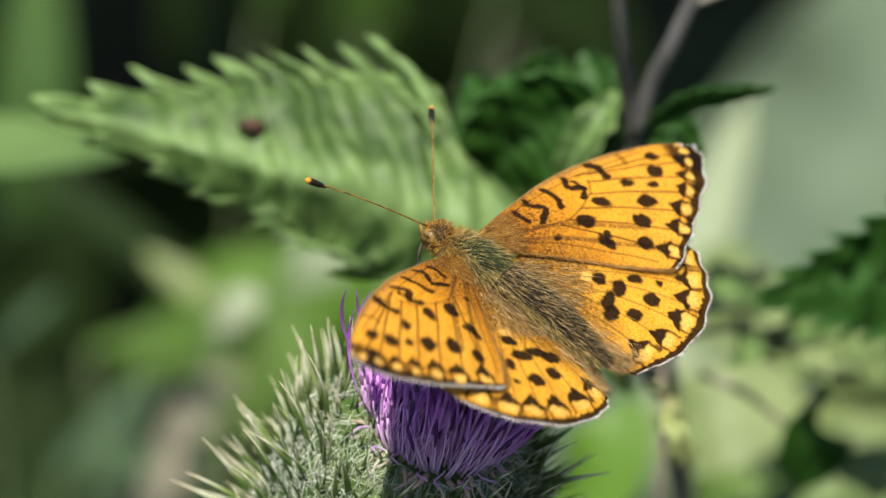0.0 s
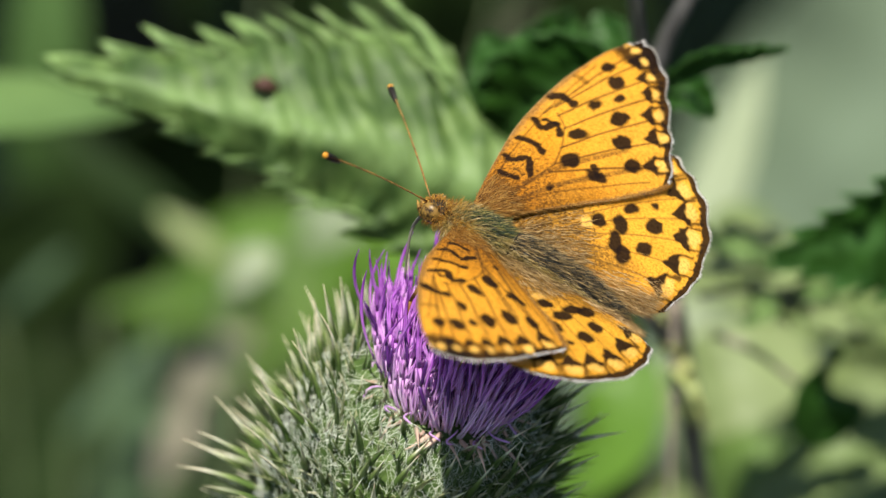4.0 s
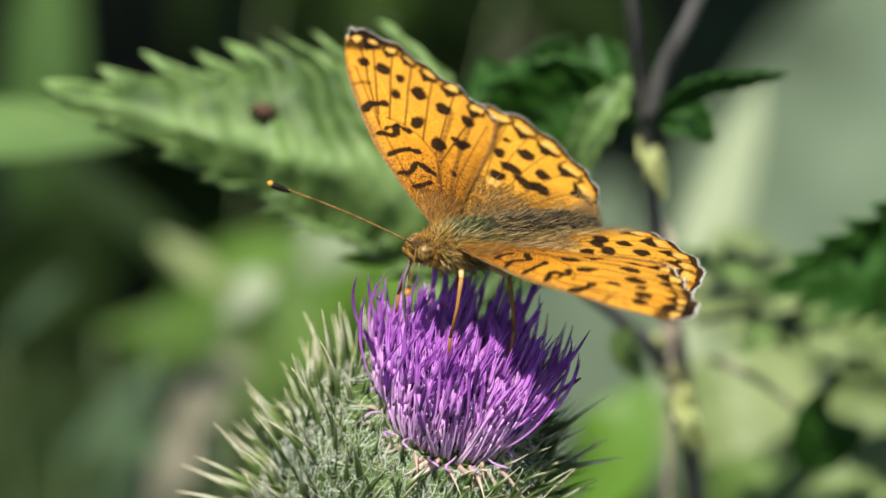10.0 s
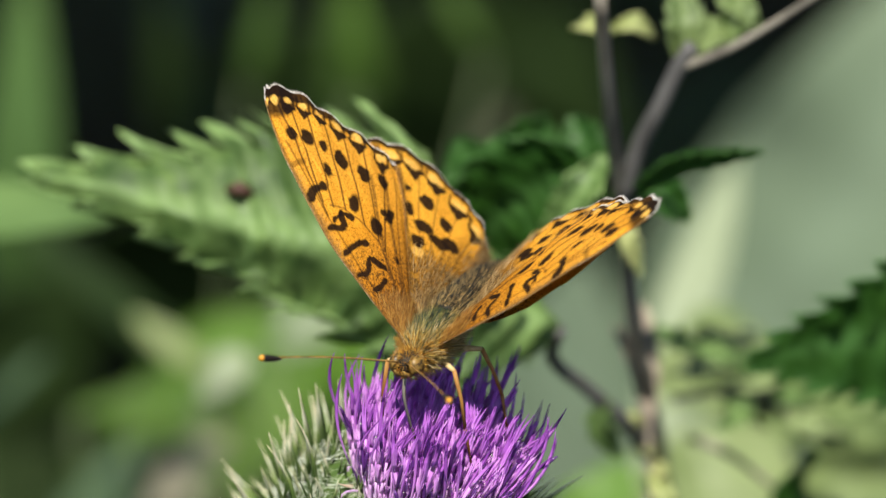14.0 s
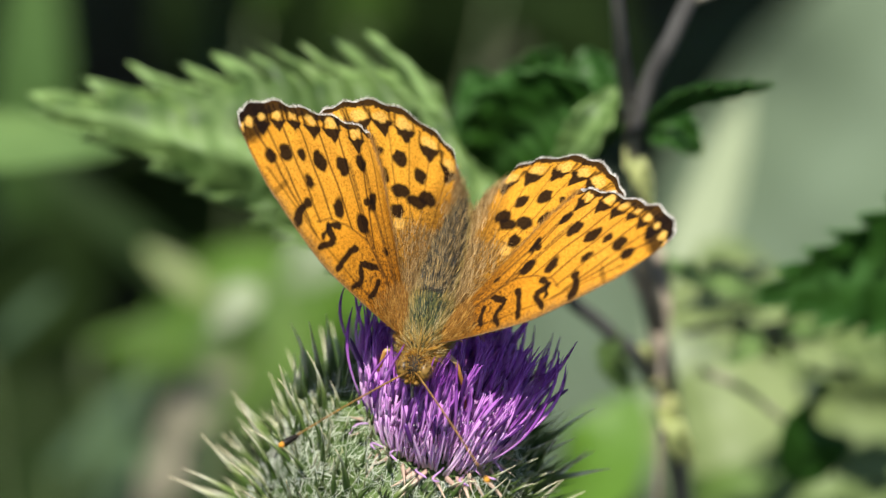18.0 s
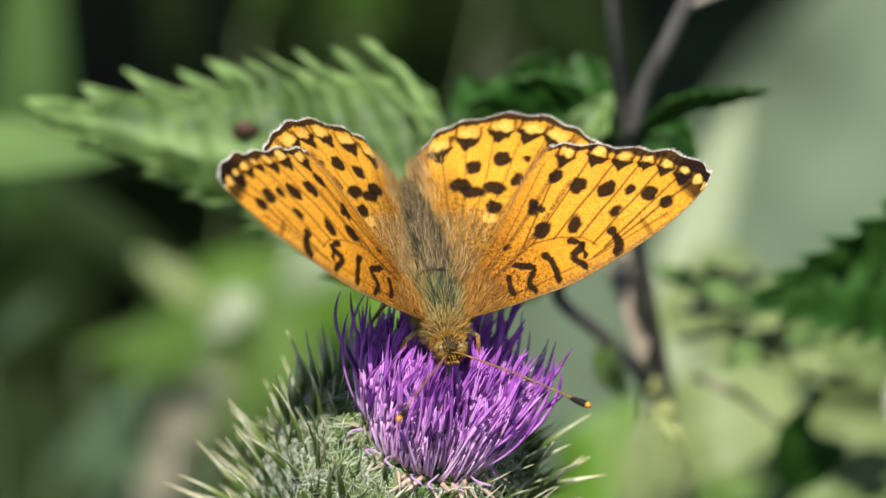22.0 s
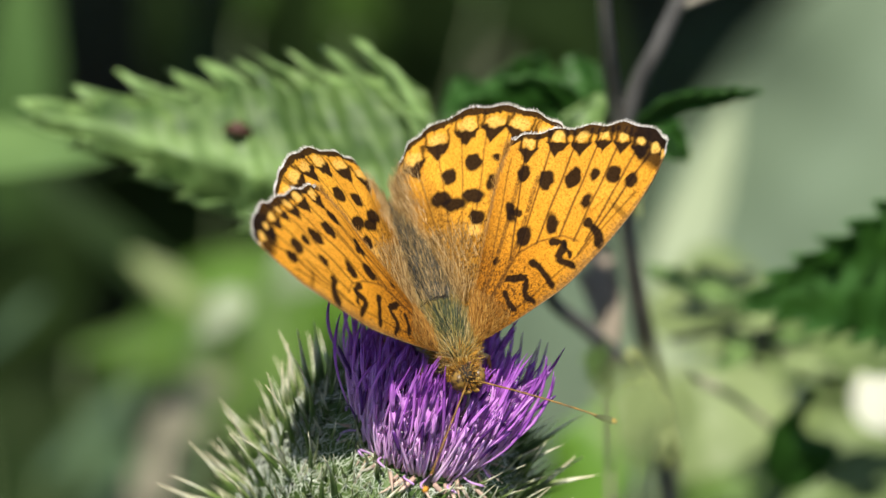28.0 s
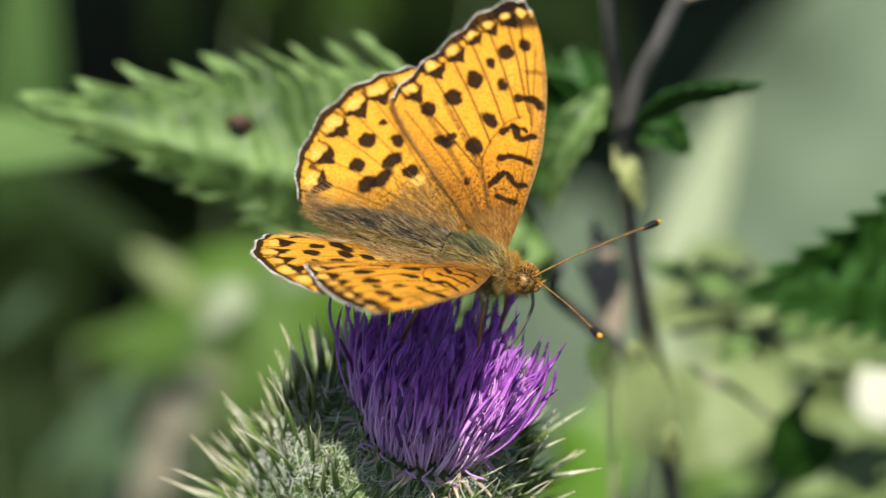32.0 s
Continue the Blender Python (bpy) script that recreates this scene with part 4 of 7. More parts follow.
def floret_mesh(name, length, bend, seed, spread):
    """One floret: a slim pale tube that opens into narrow dark lobes; z runs upwards, x outwards."""
    g = random.Random(seed)
    split = 0.58 + 0.14 * g.random()
    curl, wry = g.uniform(-14, 8), g.uniform(-1.5, 1.5)

    def axis(s):
        return Vector((arch(s, bend) + curl * max(0.0, s - 0.7) ** 2, 0.25 * math.sin(5.5 * s + seed) * s + wry * s ** 3, length * s))
    ds = [tube_data([axis(s) * MM for s in np.linspace(0, split, 6)], np.array([0.2, 0.14, 0.13, 0.13, 0.16, 0.19]) * MM, 5)]
    for k in range(4):
        a = k * math.pi / 2 + g.uniform(-0.4, 0.4)
        o = Vector((math.cos(a), math.sin(a), 0))
        reach = g.uniform(0.62, 1.0)
        pts_ = []
        for s in (0, 0.3, 0.65, 1.0):
            q = axis(split + (1 - split) * s * reach)
            pts_.append((q + o * (0.08 + spread * s * (0.4 + 0.6 * g.random()))) * MM)
        ds.append(tube_data(pts_, np.array([0.13, 0.17, 0.13, 0.02]) * MM, 4))
    return raw(name, *merge(ds))


def style_mesh(name, length, bend, out):
    """The dark anther tube that stands out of a floret."""
    pts_ = [Vector((arch(s, bend) + 0.15 + out * max(0.0, s - 0.65), 0.1 * s, length * s)) * MM for s in (0.55, 0.68, 0.8, 0.93, 1.0)]
    return raw(name, *tube_data(pts_, np.array([0.1, 0.2, 0.23, 0.2, 0.07]) * MM, 6))


RINGS = ((9.2, 0.0), (10.4, 0.3), (11.4, 0.8), (12.0, 1.5))       # length and outward swing from the middle to the outer ring
FLORETS, STYLES = {}, {}
for ring, (lo, bend) in enumerate(RINGS):
    FLORETS[ring] = [floret_mesh("floret", lo + 0.75 * (k % 4), bend + 0.2 * (k % 4), 11 * ring + k, 0.1 + 0.07 * (k % 4)) for k in range(8)]
    STYLES[ring] = [style_mesh("style", lo + 0.5, bend, o) for o in (1.0, 2.5, 4.5)]
    for me in FLORETS[ring]:
        me.materials.append(FLORET)
    for me in STYLES[ring]:
        me.materials.append(STYLE)


def floret_seat(f, a):
    """The place and lean of a floret at the share f of the disc's radius, under the angle a."""
    out, across = Vector((math.cos(a), math.sin(a), 0)), Vector((-math.sin(a), math.cos(a), 0))
    ring = 0 if f < 0.42 else 1 if f < 0.66 else 2 if f < 0.84 else 3
    clump = noise.noise(Vector((3.2 * f * math.cos(a), 3.2 * f * math.sin(a), 4.0)))
    lean = 0.02 + 0.05 * f ** 2 + 0.12 * clump + rng.gauss(0, 0.07)
    lean += 0.15 * f * max(0.0, out.dot(ASIDE))
    sway = 0.45 * noise.noise(Vector((2.6 * f * math.cos(a), 2.6 * f * math.sin(a), 9.0))) + rng.gauss(0, 0.12)
    way = (GROW * math.cos(lean) + out * math.sin(lean) + across * sway).normalized()
    xax = (out - way * out.dot(way)).normalized()
    m = Matrix((xax, way.cross(xax), way)).transposed().to_4x4()
    k = rng.uniform(0.78, 1.1) if ring < 2 else rng.uniform(0.5, 1.12)
    p = out * 7.0 * f * MM + Vector((0, 0, (17.8 + 1.8 * (1 - f * f) + rng.uniform(0, 0.9)) * MM))
    return ring, Matrix.Translation(p) @ m @ Matrix.Diagonal((k, k, k, 1))


count = 300
for i in range(count):
    f = math.sqrt((i + 0.5) / count)
    ring, m = floret_seat(f, i * 2.39996)
    link("floret", FLORETS[ring][rng.randrange(8)], None, thistle, "", TUFT @ m)
    if i % 3 and f > 0.4:
        k = rng.uniform(0.45, 1.0)
        link("style", STYLES[ring][rng.randrange(3)], None, thistle, "", TUFT @ m @ Matrix.Translation(((0.7 if f > 0.8 else 0.1) * MM, 0, 0)) @ Matrix.Diagonal((1, 1, k, 1)))
# long dark strands that curl out of the rim
STRANDS = [raw("strand", *tube_data([Vector((arch(q, 1.9) + e_ * q + c_ * max(0.0, q - 0.5) ** 2, 0.7 * math.sin(4 * q + c_), 13.6 * q)) * MM for q in np.linspace(0.25, 1, 10)],
                                    np.array([0.1, 0.11, 0.12, 0.13, 0.15, 0.17, 0.18, 0.16, 0.1, 0.03]) * MM, 6)) for c_, e_ in ((-6, 2.0), (-3, 1.2), (0, 0.5), (4, 0.2), (-9, 2.8))]
for me in STRANDS:
    me.materials.append(FLORET)
for i in range(44):
    ring, m = floret_seat(rng.uniform(0.86, 1.0), 2 * math.pi * (i + rng.uniform(-0.4, 0.4)) / 44)
    m = m @ Matrix.Diagonal((1 / m.to_scale().x * rng.uniform(0.85, 1.1),) * 3 + (1,))
    link("strand", STRANDS[rng.randrange(5)], None, thistle, "", TUFT @ m)
# the finer florets that fill the tuft
datas = []
for i in range(1200):
    f = math.sqrt(rng.uniform(0.05, 1.0))
    ring, m = floret_seat(f, rng.uniform(0, 2 * math.pi))
    me = FLORETS[ring][rng.randrange(8)]
    k = rng.uniform(0.55, 0.85)
    thin = m @ Matrix.Diagonal((0.8, 0.8, k, 1))
    datas.append(([thin @ v.co for v in me.vertices], [tuple(p.vertices) for p in me.polygons]))
fill = link("floret_bed", raw("floret_bed", *merge(datas)), FLORET_BED, thistle, "fine lilac florets packed in the tuft", TUFT)
fill["kind"] = "stuff"

# limp florets that hang over the rim
LIMP = [raw("limp_floret", *tube_data([Vector((l_ * math.sin(b_ * q), 0.5 * math.sin(5 * q + l_), l_ * 0.8 * (1 - math.cos(b_ * q)) * -0.4 + 0.8 * q)) * MM for q in np.linspace(0, 1, 8)],
                                          np.array([0.1, 0.11, 0.12, 0.12, 0.13, 0.14, 0.12, 0.04]) * MM, 5)) for l_, b_ in ((2.4, 1.2), (3.0, 1.7), (2.0, 2.1))]
for me in LIMP:
    me.materials.append(LIMP_SKIN)
for i in range(20):
    a = 2 * math.pi * (i + rng.uniform(-0.4, 0.4)) / 20
    m = Matrix.Translation(Vector((6.9 * math.cos(a), 6.9 * math.sin(a), rng.uniform(17.6, 19.6))) * MM) @ Matrix.Rotation(a + rng.gauss(0, 0.5), 4, "Z") @ Matrix.Rotation(rng.uniform(-0.5, 0.5), 4, "Y")
    link("limp_floret", LIMP[i % 3], None, thistle, "", TUFT @ m)

# grains of pollen that cling to the florets
datas = []
for i in range(900):
    f = math.sqrt(rng.uniform(0.2, 1.0))
    ring, m = floret_seat(f, rng.uniform(0, 2 * math.pi))
    q = rng.uniform(0.25, 0.9)
    c_ = m @ (Vector((arch(q, RINGS[ring][1]) + rng.uniform(-0.2, 0.3), rng.uniform(-0.3, 0.3), q * RINGS[ring][0])) * MM)
    w = rng.uniform(0.05, 0.11) * MM
    datas.append(([c_ + Vector(q) * w for q in ((1, 0, 0), (-1, 0, 0), (0, 1, 0), (0, -1, 0), (0, 0, 1), (0, 0, -1))],
                  [(0, 2, 4), (2, 1, 4), (1, 3, 4), (3, 0, 4), (2, 0, 5), (1, 2, 5), (3, 1, 5), (0, 3, 5)]))
pollen = link("pollen", raw("pollen", *merge(datas)), WOOL, thistle, "white pollen grains on the florets", TUFT)
pollen["kind"] = "stuff"


# ---- the butterfly ----
butterfly = base("butterfly", (0, 0, 0.62), "orange fritillary butterfly with black spots feeding on the thistle", "butterfly")
SPAN = 30.5
ORANGE = np.array([0.78, 0.35, 0.027])
BLACK = np.array([0.014, 0.008, 0.006])
PALE = np.array([0.88, 0.52, 0.11])
BROWN = np.array([0.17, 0.08, 0.018])
BUFF = np.array([0.5, 0.26, 0.07])


def grain(x, y, scale, seed):
    """Smooth value noise over the plane, -1 to 1."""
    g = np.random.RandomState(seed).uniform(-1, 1, (64, 64))
    x, y = (x * scale) % 63, (y * scale) % 63
    i, j = x.astype(int), y.astype(int)
    f, h = x - i, y - j
    f, h = f * f * (3 - 2 * f), h * h * (3 - 2 * h)
    return (g[i, j] * (1 - f) + g[i + 1, j] * f) * (1 - h) + (g[i, j + 1] * (1 - f) + g[i + 1, j + 1] * f) * h


def soft(d, edge=0.004):
    return np.clip(0.5 - d / (2 * edge), 0, 1)


def blot(u, v, cu, cv, ru, rv=None, turn_=0.0):
    rv = rv or ru
    c, s = math.cos(turn_), math.sin(turn_)
    a, b_ = (u - cu) * c + (v - cv) * s, -(u - cu) * s + (v - cv) * c
    return soft((np.sqrt((a / ru) ** 2 + (b_ / rv) ** 2) - 1) * min(ru, rv))


def stroke(u, v, pts_, half):
    best = np.full(u.shape, 9.0)
    for (a, b_), (c, d) in zip(pts_, pts_[1:]):
        w = np.clip(((u - a) * (c - a) + (v - b_) * (d - b_)) / ((c - a) ** 2 + (d - b_) ** 2 + 1e-12), 0, 1)
        best = np.minimum(best, np.hypot(u - a - w * (c - a), v - b_ - w * (d - b_)))
    return soft(best - half, 0.003)


def chevron(a, b_, half, deep):
    """A triangle whose base lies outwards; a runs along the wing's margin, b_ towards it."""
    return soft(np.maximum(np.abs(a) - half * np.clip((b_ + deep) / (1.25 * deep), 0, 1.2), np.maximum(b_ - 0.25 * deep, -b_ - deep)))


def lay(col, colour, mask, strength=1.0):
    k = (mask * strength)[..., None]
    return col * (1 - k) + np.array(colour) * k


def fore_pattern(x, y, edge):
    """Colours of the forewing's upper face; x forwards, y outwards; edge: nearness to the outer margin, 0 to 1."""
    u0, v0 = y / SPAN, -x / SPAN
    u = u0 + 0.006 * grain(u0, v0, 55, 1)
    v = v0 + 0.006 * grain(u0, v0, 55, 2)
    col = np.tile(ORANGE, (*u.shape, 1))
    col = lay(col, (0.84, 0.43, 0.06), soft(np.abs(u + v * 0.3 - 0.72) - 0.1, 0.2), 0.6)
    # dusting at the root and along the hind edge
    near = np.clip(1.45 - np.hypot(u, v * 0.75) / 0.3, 0, 1)
    col = lay(col, (0.52, 0.2, 0.016), np.clip(near * 1.2, 0, 1), 0.85)
    col = lay(col, (0.1, 0.045, 0.012), np.clip((grain(u, v, 330, 3) + 0.8 * grain(u, v, 150, 8) + 1.1 * near - 0.75) * 3, 0, 1) * np.clip(near * 2, 0, 1), 0.85)
    hind = np.clip((v - 0.62 * u - 0.045) / 0.1, 0, 1) * np.clip(1.4 - u / 0.42, 0, 1)
    col = lay(col, BROWN, np.clip(hind * (0.75 + 0.5 * grain(u, v, 140, 4)), 0, 1), 0.7)
    fore = np.clip((-v - 0.075) / 0.03, 0, 1)
    col = lay(col, (0.34, 0.19, 0.06), fore * np.clip(0.7 + 0.6 * grain(u, v, 300, 5), 0, 1), 0.85)
    # golden-brown dust over the rear half, thickest along two veins
    rear = np.clip((v - 0.3 * u - 0.03) / 0.08, 0, 1) * np.clip(1.5 - u / 0.36, 0, 1)
    col = lay(col, (0.26, 0.115, 0.018), np.clip(rear * (0.7 + 0.9 * grain(u, v, 260, 9)), 0, 1), 0.8)
    for line in (((0.12, 0.06), (0.3, 0.155), (0.52, 0.305)), ((0.14, 0.03), (0.33, 0.1), (0.56, 0.24))):
        col = lay(col, (0.13, 0.06, 0.016), stroke(u0, v0, [tuple(q) for q in curve_through(line, 12)], 0.009) * np.clip(0.75 + 0.6 * grain(u, v, 300, 10), 0, 1), 0.85)
    # veins: out of the cell's end to the margin between the marks
    for cu, cv, tu, tv in ((0.30, 0.09, 0.615, 0.39), (0.34, 0.085, 0.72, 0.33), (0.41, 0.06, 0.80, 0.265), (0.49, 0.02, 0.865, 0.2), (0.52, -0.03, 0.92, 0.14), (0.55, -0.06, 0.97, 0.075), (0.5, -0.075, 0.98, 0.02)):
        col = lay(col, (0.09, 0.04, 0.012), stroke(u0, v0, [(cu, cv), ((cu + tu) / 2, (cv + tv) / 2 - 0.006), (tu, tv)], 0.0036), 0.92)
    col = lay(col, (0.09, 0.04, 0.012), stroke(u0, v0, [(0.02, 0.01), (0.2, 0.055), (0.34, 0.085), (0.42, 0.06), (0.5, 0.015), (0.53, -0.04)], 0.003), 0.8)
    col = lay(col, (0.09, 0.04, 0.012), stroke(u0, v0, [(0.02, -0.01), (0.25, -0.06), (0.5, -0.078), (0.8, -0.06)], 0.003), 0.7)
    col = lay(col, (0.09, 0.04, 0.012), stroke(u0, v0, [(0.03, 0.02), (0.25, 0.15), (0.42, 0.29), (0.52, 0.375)], 0.003), 0.7)
    # bars in the cell
    for line, half in ((((0.25, 0.045), (0.30, 0.0), (0.262, -0.04), (0.265, -0.078)), 0.011), (((0.21, 0.02), (0.19, -0.045)), 0.01),
                       (((0.36, 0.02), (0.366, -0.03), (0.357, -0.08)), 0.012), (((0.455, 0.02), (0.49, -0.014), (0.44, -0.038), (0.462, -0.088)), 0.012),
                       (((0.49, -0.014), (0.475, -0.06)), 0.008), (((0.6, -0.015), (0.602, -0.07), (0.58, -0.105)), 0.014)):
        col = lay(col, BLACK, stroke(u, v, [tuple(q) for q in curve_through(line, 14)], half * 1.12), 0.97)
    col = lay(col, BLACK, stroke(u, v, ((0.71, -0.04), (0.715, -0.09)), 0.012), 0.5)
    # the middle row of crooked marks
    for cu, cv, a_, b_, t_ in ((0.405, 0.224, 0.042, 0.023, 1.2), (0.389, 0.116, 0.038, 0.029, 0.3), (0.5, 0.071, 0.038, 0.022, 0.9), (0.643, 0.043, 0.028, 0.02, 0.6), (0.2525, 0.129, 0.016, 0.012, 0.5)):
        col = lay(col, BLACK, blot(u, v, cu, cv, a_, b_, t_), 0.97)
    col = lay(col, BLACK, stroke(u, v, ((0.405, 0.224), (0.43, 0.19)), 0.012), 0.95)
    # the row of round spots
    for cu, cv, a_ in ((0.529, 0.294, 0.028), (0.578, 0.21, 0.032), (0.658, 0.143, 0.031), (0.728, 0.09, 0.019), (0.781, 0.043, 0.028), (0.815, -0.02, 0.024)):
        col = lay(col, BLACK, blot(u, v, cu, cv, a_ * 1.15, a_ * 1.0, 0.4), 0.97)
    # margin: dark border, pale moons, black arrowheads
    col = lay(col, BLACK, np.clip((edge - 0.915 + 0.02 * grain(u, v, 60, 6)) / 0.02, 0, 1), 0.93)
    col = lay(col, BLACK, np.clip((0.13 - np.hypot(u - 1.0, v - 0.015)) / 0.03, 0, 1), 0.9)
    moons = ((0.611, 0.372), (0.708, 0.307), (0.776, 0.241), (0.842, 0.178), (0.893, 0.124), (0.932, 0.062))
    for mu, mv in moons:
        a, b_ = (u - mu) * 0.7 - (v - mv) * 0.71, (u - mu) * 0.71 + (v - mv) * 0.7
        b_ = b_ + 0.012
        big = 1.0 if mu < 0.8 else 0.8
        col = lay(col, BLACK, chevron(a, b_ + 0.024 * big, 0.046 * big, 0.046 * big), 0.97)
        col = lay(col, BLACK, soft(np.abs(np.abs(a) - 0.033 * big) - 0.007) * soft(np.abs(b_ - 0.012) - 0.03), 0.9)
        col = lay(col, PALE, blot(a, b_, 0.0, 0.006, 0.022 * big, 0.018 * big), 0.96)
    for mu, mv in ((0.942, 0.005), (0.95, -0.035)):
        col = lay(col, PALE, blot(u, v, mu + 0.01, mv, 0.017), 0.95)
    speck = np.clip((grain(u, v, 900, 7) - 0.1) * 4, 0, 1) * np.clip(1.05 - np.hypot(u, v) / 0.45, 0, 1)
    return lay(col, (0.05, 0.025, 0.01), speck, 0.8)


def hind_pattern(x, y, edge):
    r_, a_ = np.hypot(x, y), np.degrees(np.arctan2(-x, y))
    r_ = r_ + 0.2 * grain(x, y, 1.8, 11)
    a_ = a_ + 0.7 * grain(x, y, 1.8, 12)
    px_, py_ = -r_ * np.sin(np.radians(a_)), r_ * np.cos(np.radians(a_))
    col = np.tile(ORANGE * np.array([1.03, 1.12, 1.4]), (*r_.shape, 1))
    fuzz = 0.8 + 0.6 * grain(x, y, 7.0, 13)
    col = lay(col, BROWN, np.clip(np.clip((10.2 + np.clip((a_ - 58) / 14, 0, 1) * 5.5 - r_) / 4.0, 0, 1) * fuzz, 0, 1), 0.7)
    col = lay(col, BUFF, np.clip((a_ - 80) / 6, 0, 1), 0.8)
    near = np.clip(1.5 - r_ / 9.5, 0, 1)
    col = lay(col, (0.06, 0.03, 0.01), np.clip((grain(x, y, 10.0, 15) + 0.8 * grain(x, y, 4.0, 16) + 1.2 * near - 0.85) * 3, 0, 1) * np.clip(near * 2, 0, 1), 0.8)
    for va in (30, 39, 47, 56, 66, 76):
        pts_ = [(-rr * math.sin(radians(va + (rr - 18) * 0.3)), rr * math.cos(radians(va + (rr - 18) * 0.3))) for rr in (7, 14, 22)]
        col = lay(col, (0.1, 0.05, 0.015), stroke(x / SPAN, y / SPAN, [(p / SPAN, q / SPAN) for p, q in pts_], 0.0028), 0.75)

    def spot(r0, a0, ra, rb, colour=BLACK, k=0.97):
        nonlocal col
        cx, cy = -r0 * math.sin(radians(a0)), r0 * math.cos(radians(a0))
        col = lay(col, colour, blot(px_ / SPAN, py_ / SPAN, cx / SPAN, cy / SPAN, ra / SPAN, rb / SPAN, radians(a0)), k)
    for r0, a0, s in ((14.5, 61.6, 0.95), (15.9, 50.7, 1.0), (16.7, 41.4, 0.5), (17.3, 31, 0.9), (17.0, 20, 0.8)):
        spot(r0, a0, s, s * 0.92)
    for r0, a0, ra, rb in ((11.4, 59.5, 1.6, 0.8), (12.3, 48.5, 1.3, 0.8), (14.0, 40.5, 0.7, 0.9), (13.6, 30, 1.0, 0.7), (13.0, 20, 1.0, 0.7), (12.2, 67, 1.3, 0.8)):
        spot(r0, a0, ra, rb)
    spot(10.0, 43.5, 1.0, 0.8)
    spot(8.6, 43.5, 0.85, 0.7, PALE, 0.9)
    col = lay(col, BLACK, np.clip((edge - 0.94 + 0.012 * grain(x, y, 3.0, 14)) / 0.012, 0, 1), 0.95)
    for a0, ra in ((76, 16.9), (66, 18.1), (55, 19.2), (45.5, 19.7), (37, 20.0), (28, 20.0), (20, 19.9)):
        t0 = radians(a0)
        cx, cy = -(ra + 0.55) * math.sin(t0), (ra + 0.55) * math.cos(t0)
        a, b_ = (px_ - cx) * math.cos(t0) + (py_ - cy) * math.sin(t0), -(px_ - cx) * math.sin(t0) + (py_ - cy) * math.cos(t0)
        a, b_ = a / SPAN, b_ / SPAN
        col = lay(col, BLACK, chevron(a, b_ + 0.02, 0.056, 0.052), 0.97)
        col = lay(col, BLACK, soft(np.abs(np.abs(a) - 0.046) - 0.006) * soft(np.abs(b_ - 0.01) - 0.03), 0.85)
        col = lay(col, PALE, blot(a, b_, 0.0, 0.008, 0.036, 0.022), 0.96)
    return col


def under_pattern(x, y, edge):
    """The paler under face, buff with dull spots."""
    col = np.tile(np.array([0.55, 0.3, 0.09]), (*x.shape, 1))
    col = lay(col, (0.3, 0.2, 0.08), np.clip(0.5 + 0.8 * grain(x, y, 0.5, 21), 0, 1), 0.5)
    return lay(col, (0.62, 0.55, 0.4), np.clip((grain(x, y, 0.9, 22) - 0.35) / 0.1, 0, 1), 0.7)


def coons(costa, margin, inner, n_s, n_a):
    """A patch between three edges that start at the hinge; rows from the hinge outwards, columns from front to back."""
    c0, c1 = curve_through(costa, n_s), curve_through(inner, n_s)
    d1 = curve_through(margin, n_a)
    S, A = np.linspace(0, 1, n_s)[:, None, None], np.linspace(0, 1, n_a)[None, :, None]
    d0 = c0[0][None] * (1 - A[0]) + c1[0][None] * A[0]
    P = (1 - A) * c0[:, None] + A * c1[:, None] + (1 - S) * d0[None] + S * d1[None]
    return P - ((1 - S) * (1 - A) * c0[0] + (1 - S) * A * c1[0] + S * (1 - A) * c0[-1] + S * A * c1[-1])


FORE = dict(
    costa=[(0.0, -0.03), (0.1, -0.06), (0.238, -0.092), (0.419, -0.122), (0.657, -0.115), (0.848, -0.078), (0.955, -0.035)],
    margin=[(0.955, -0.035), (0.99, -0.005), (0.998, 0.035), (0.945, 0.135), (0.87, 0.205), (0.78, 0.28), (0.69, 0.35), (0.6, 0.412), (0.56, 0.43)],
    inner=[(0.0, 0.03), (0.1, 0.1), (0.243, 0.214), (0.4, 0.34), (0.5, 0.405), (0.56, 0.43)])
HIND = dict(
    costa=[(0.6, -20), (6, -16), (12, -4), (17.5, 6), (21, 15), (21.9, 20)],
    margin=[(21.9, 20), (22.4, 26), (22.5, 34), (22.4, 43), (21.8, 55), (20.6, 68), (19.6, 76), (18.2, 84)],
    inner=[(0.6, 130), (5, 108), (11, 97), (15.5, 91), (18.2, 84)])


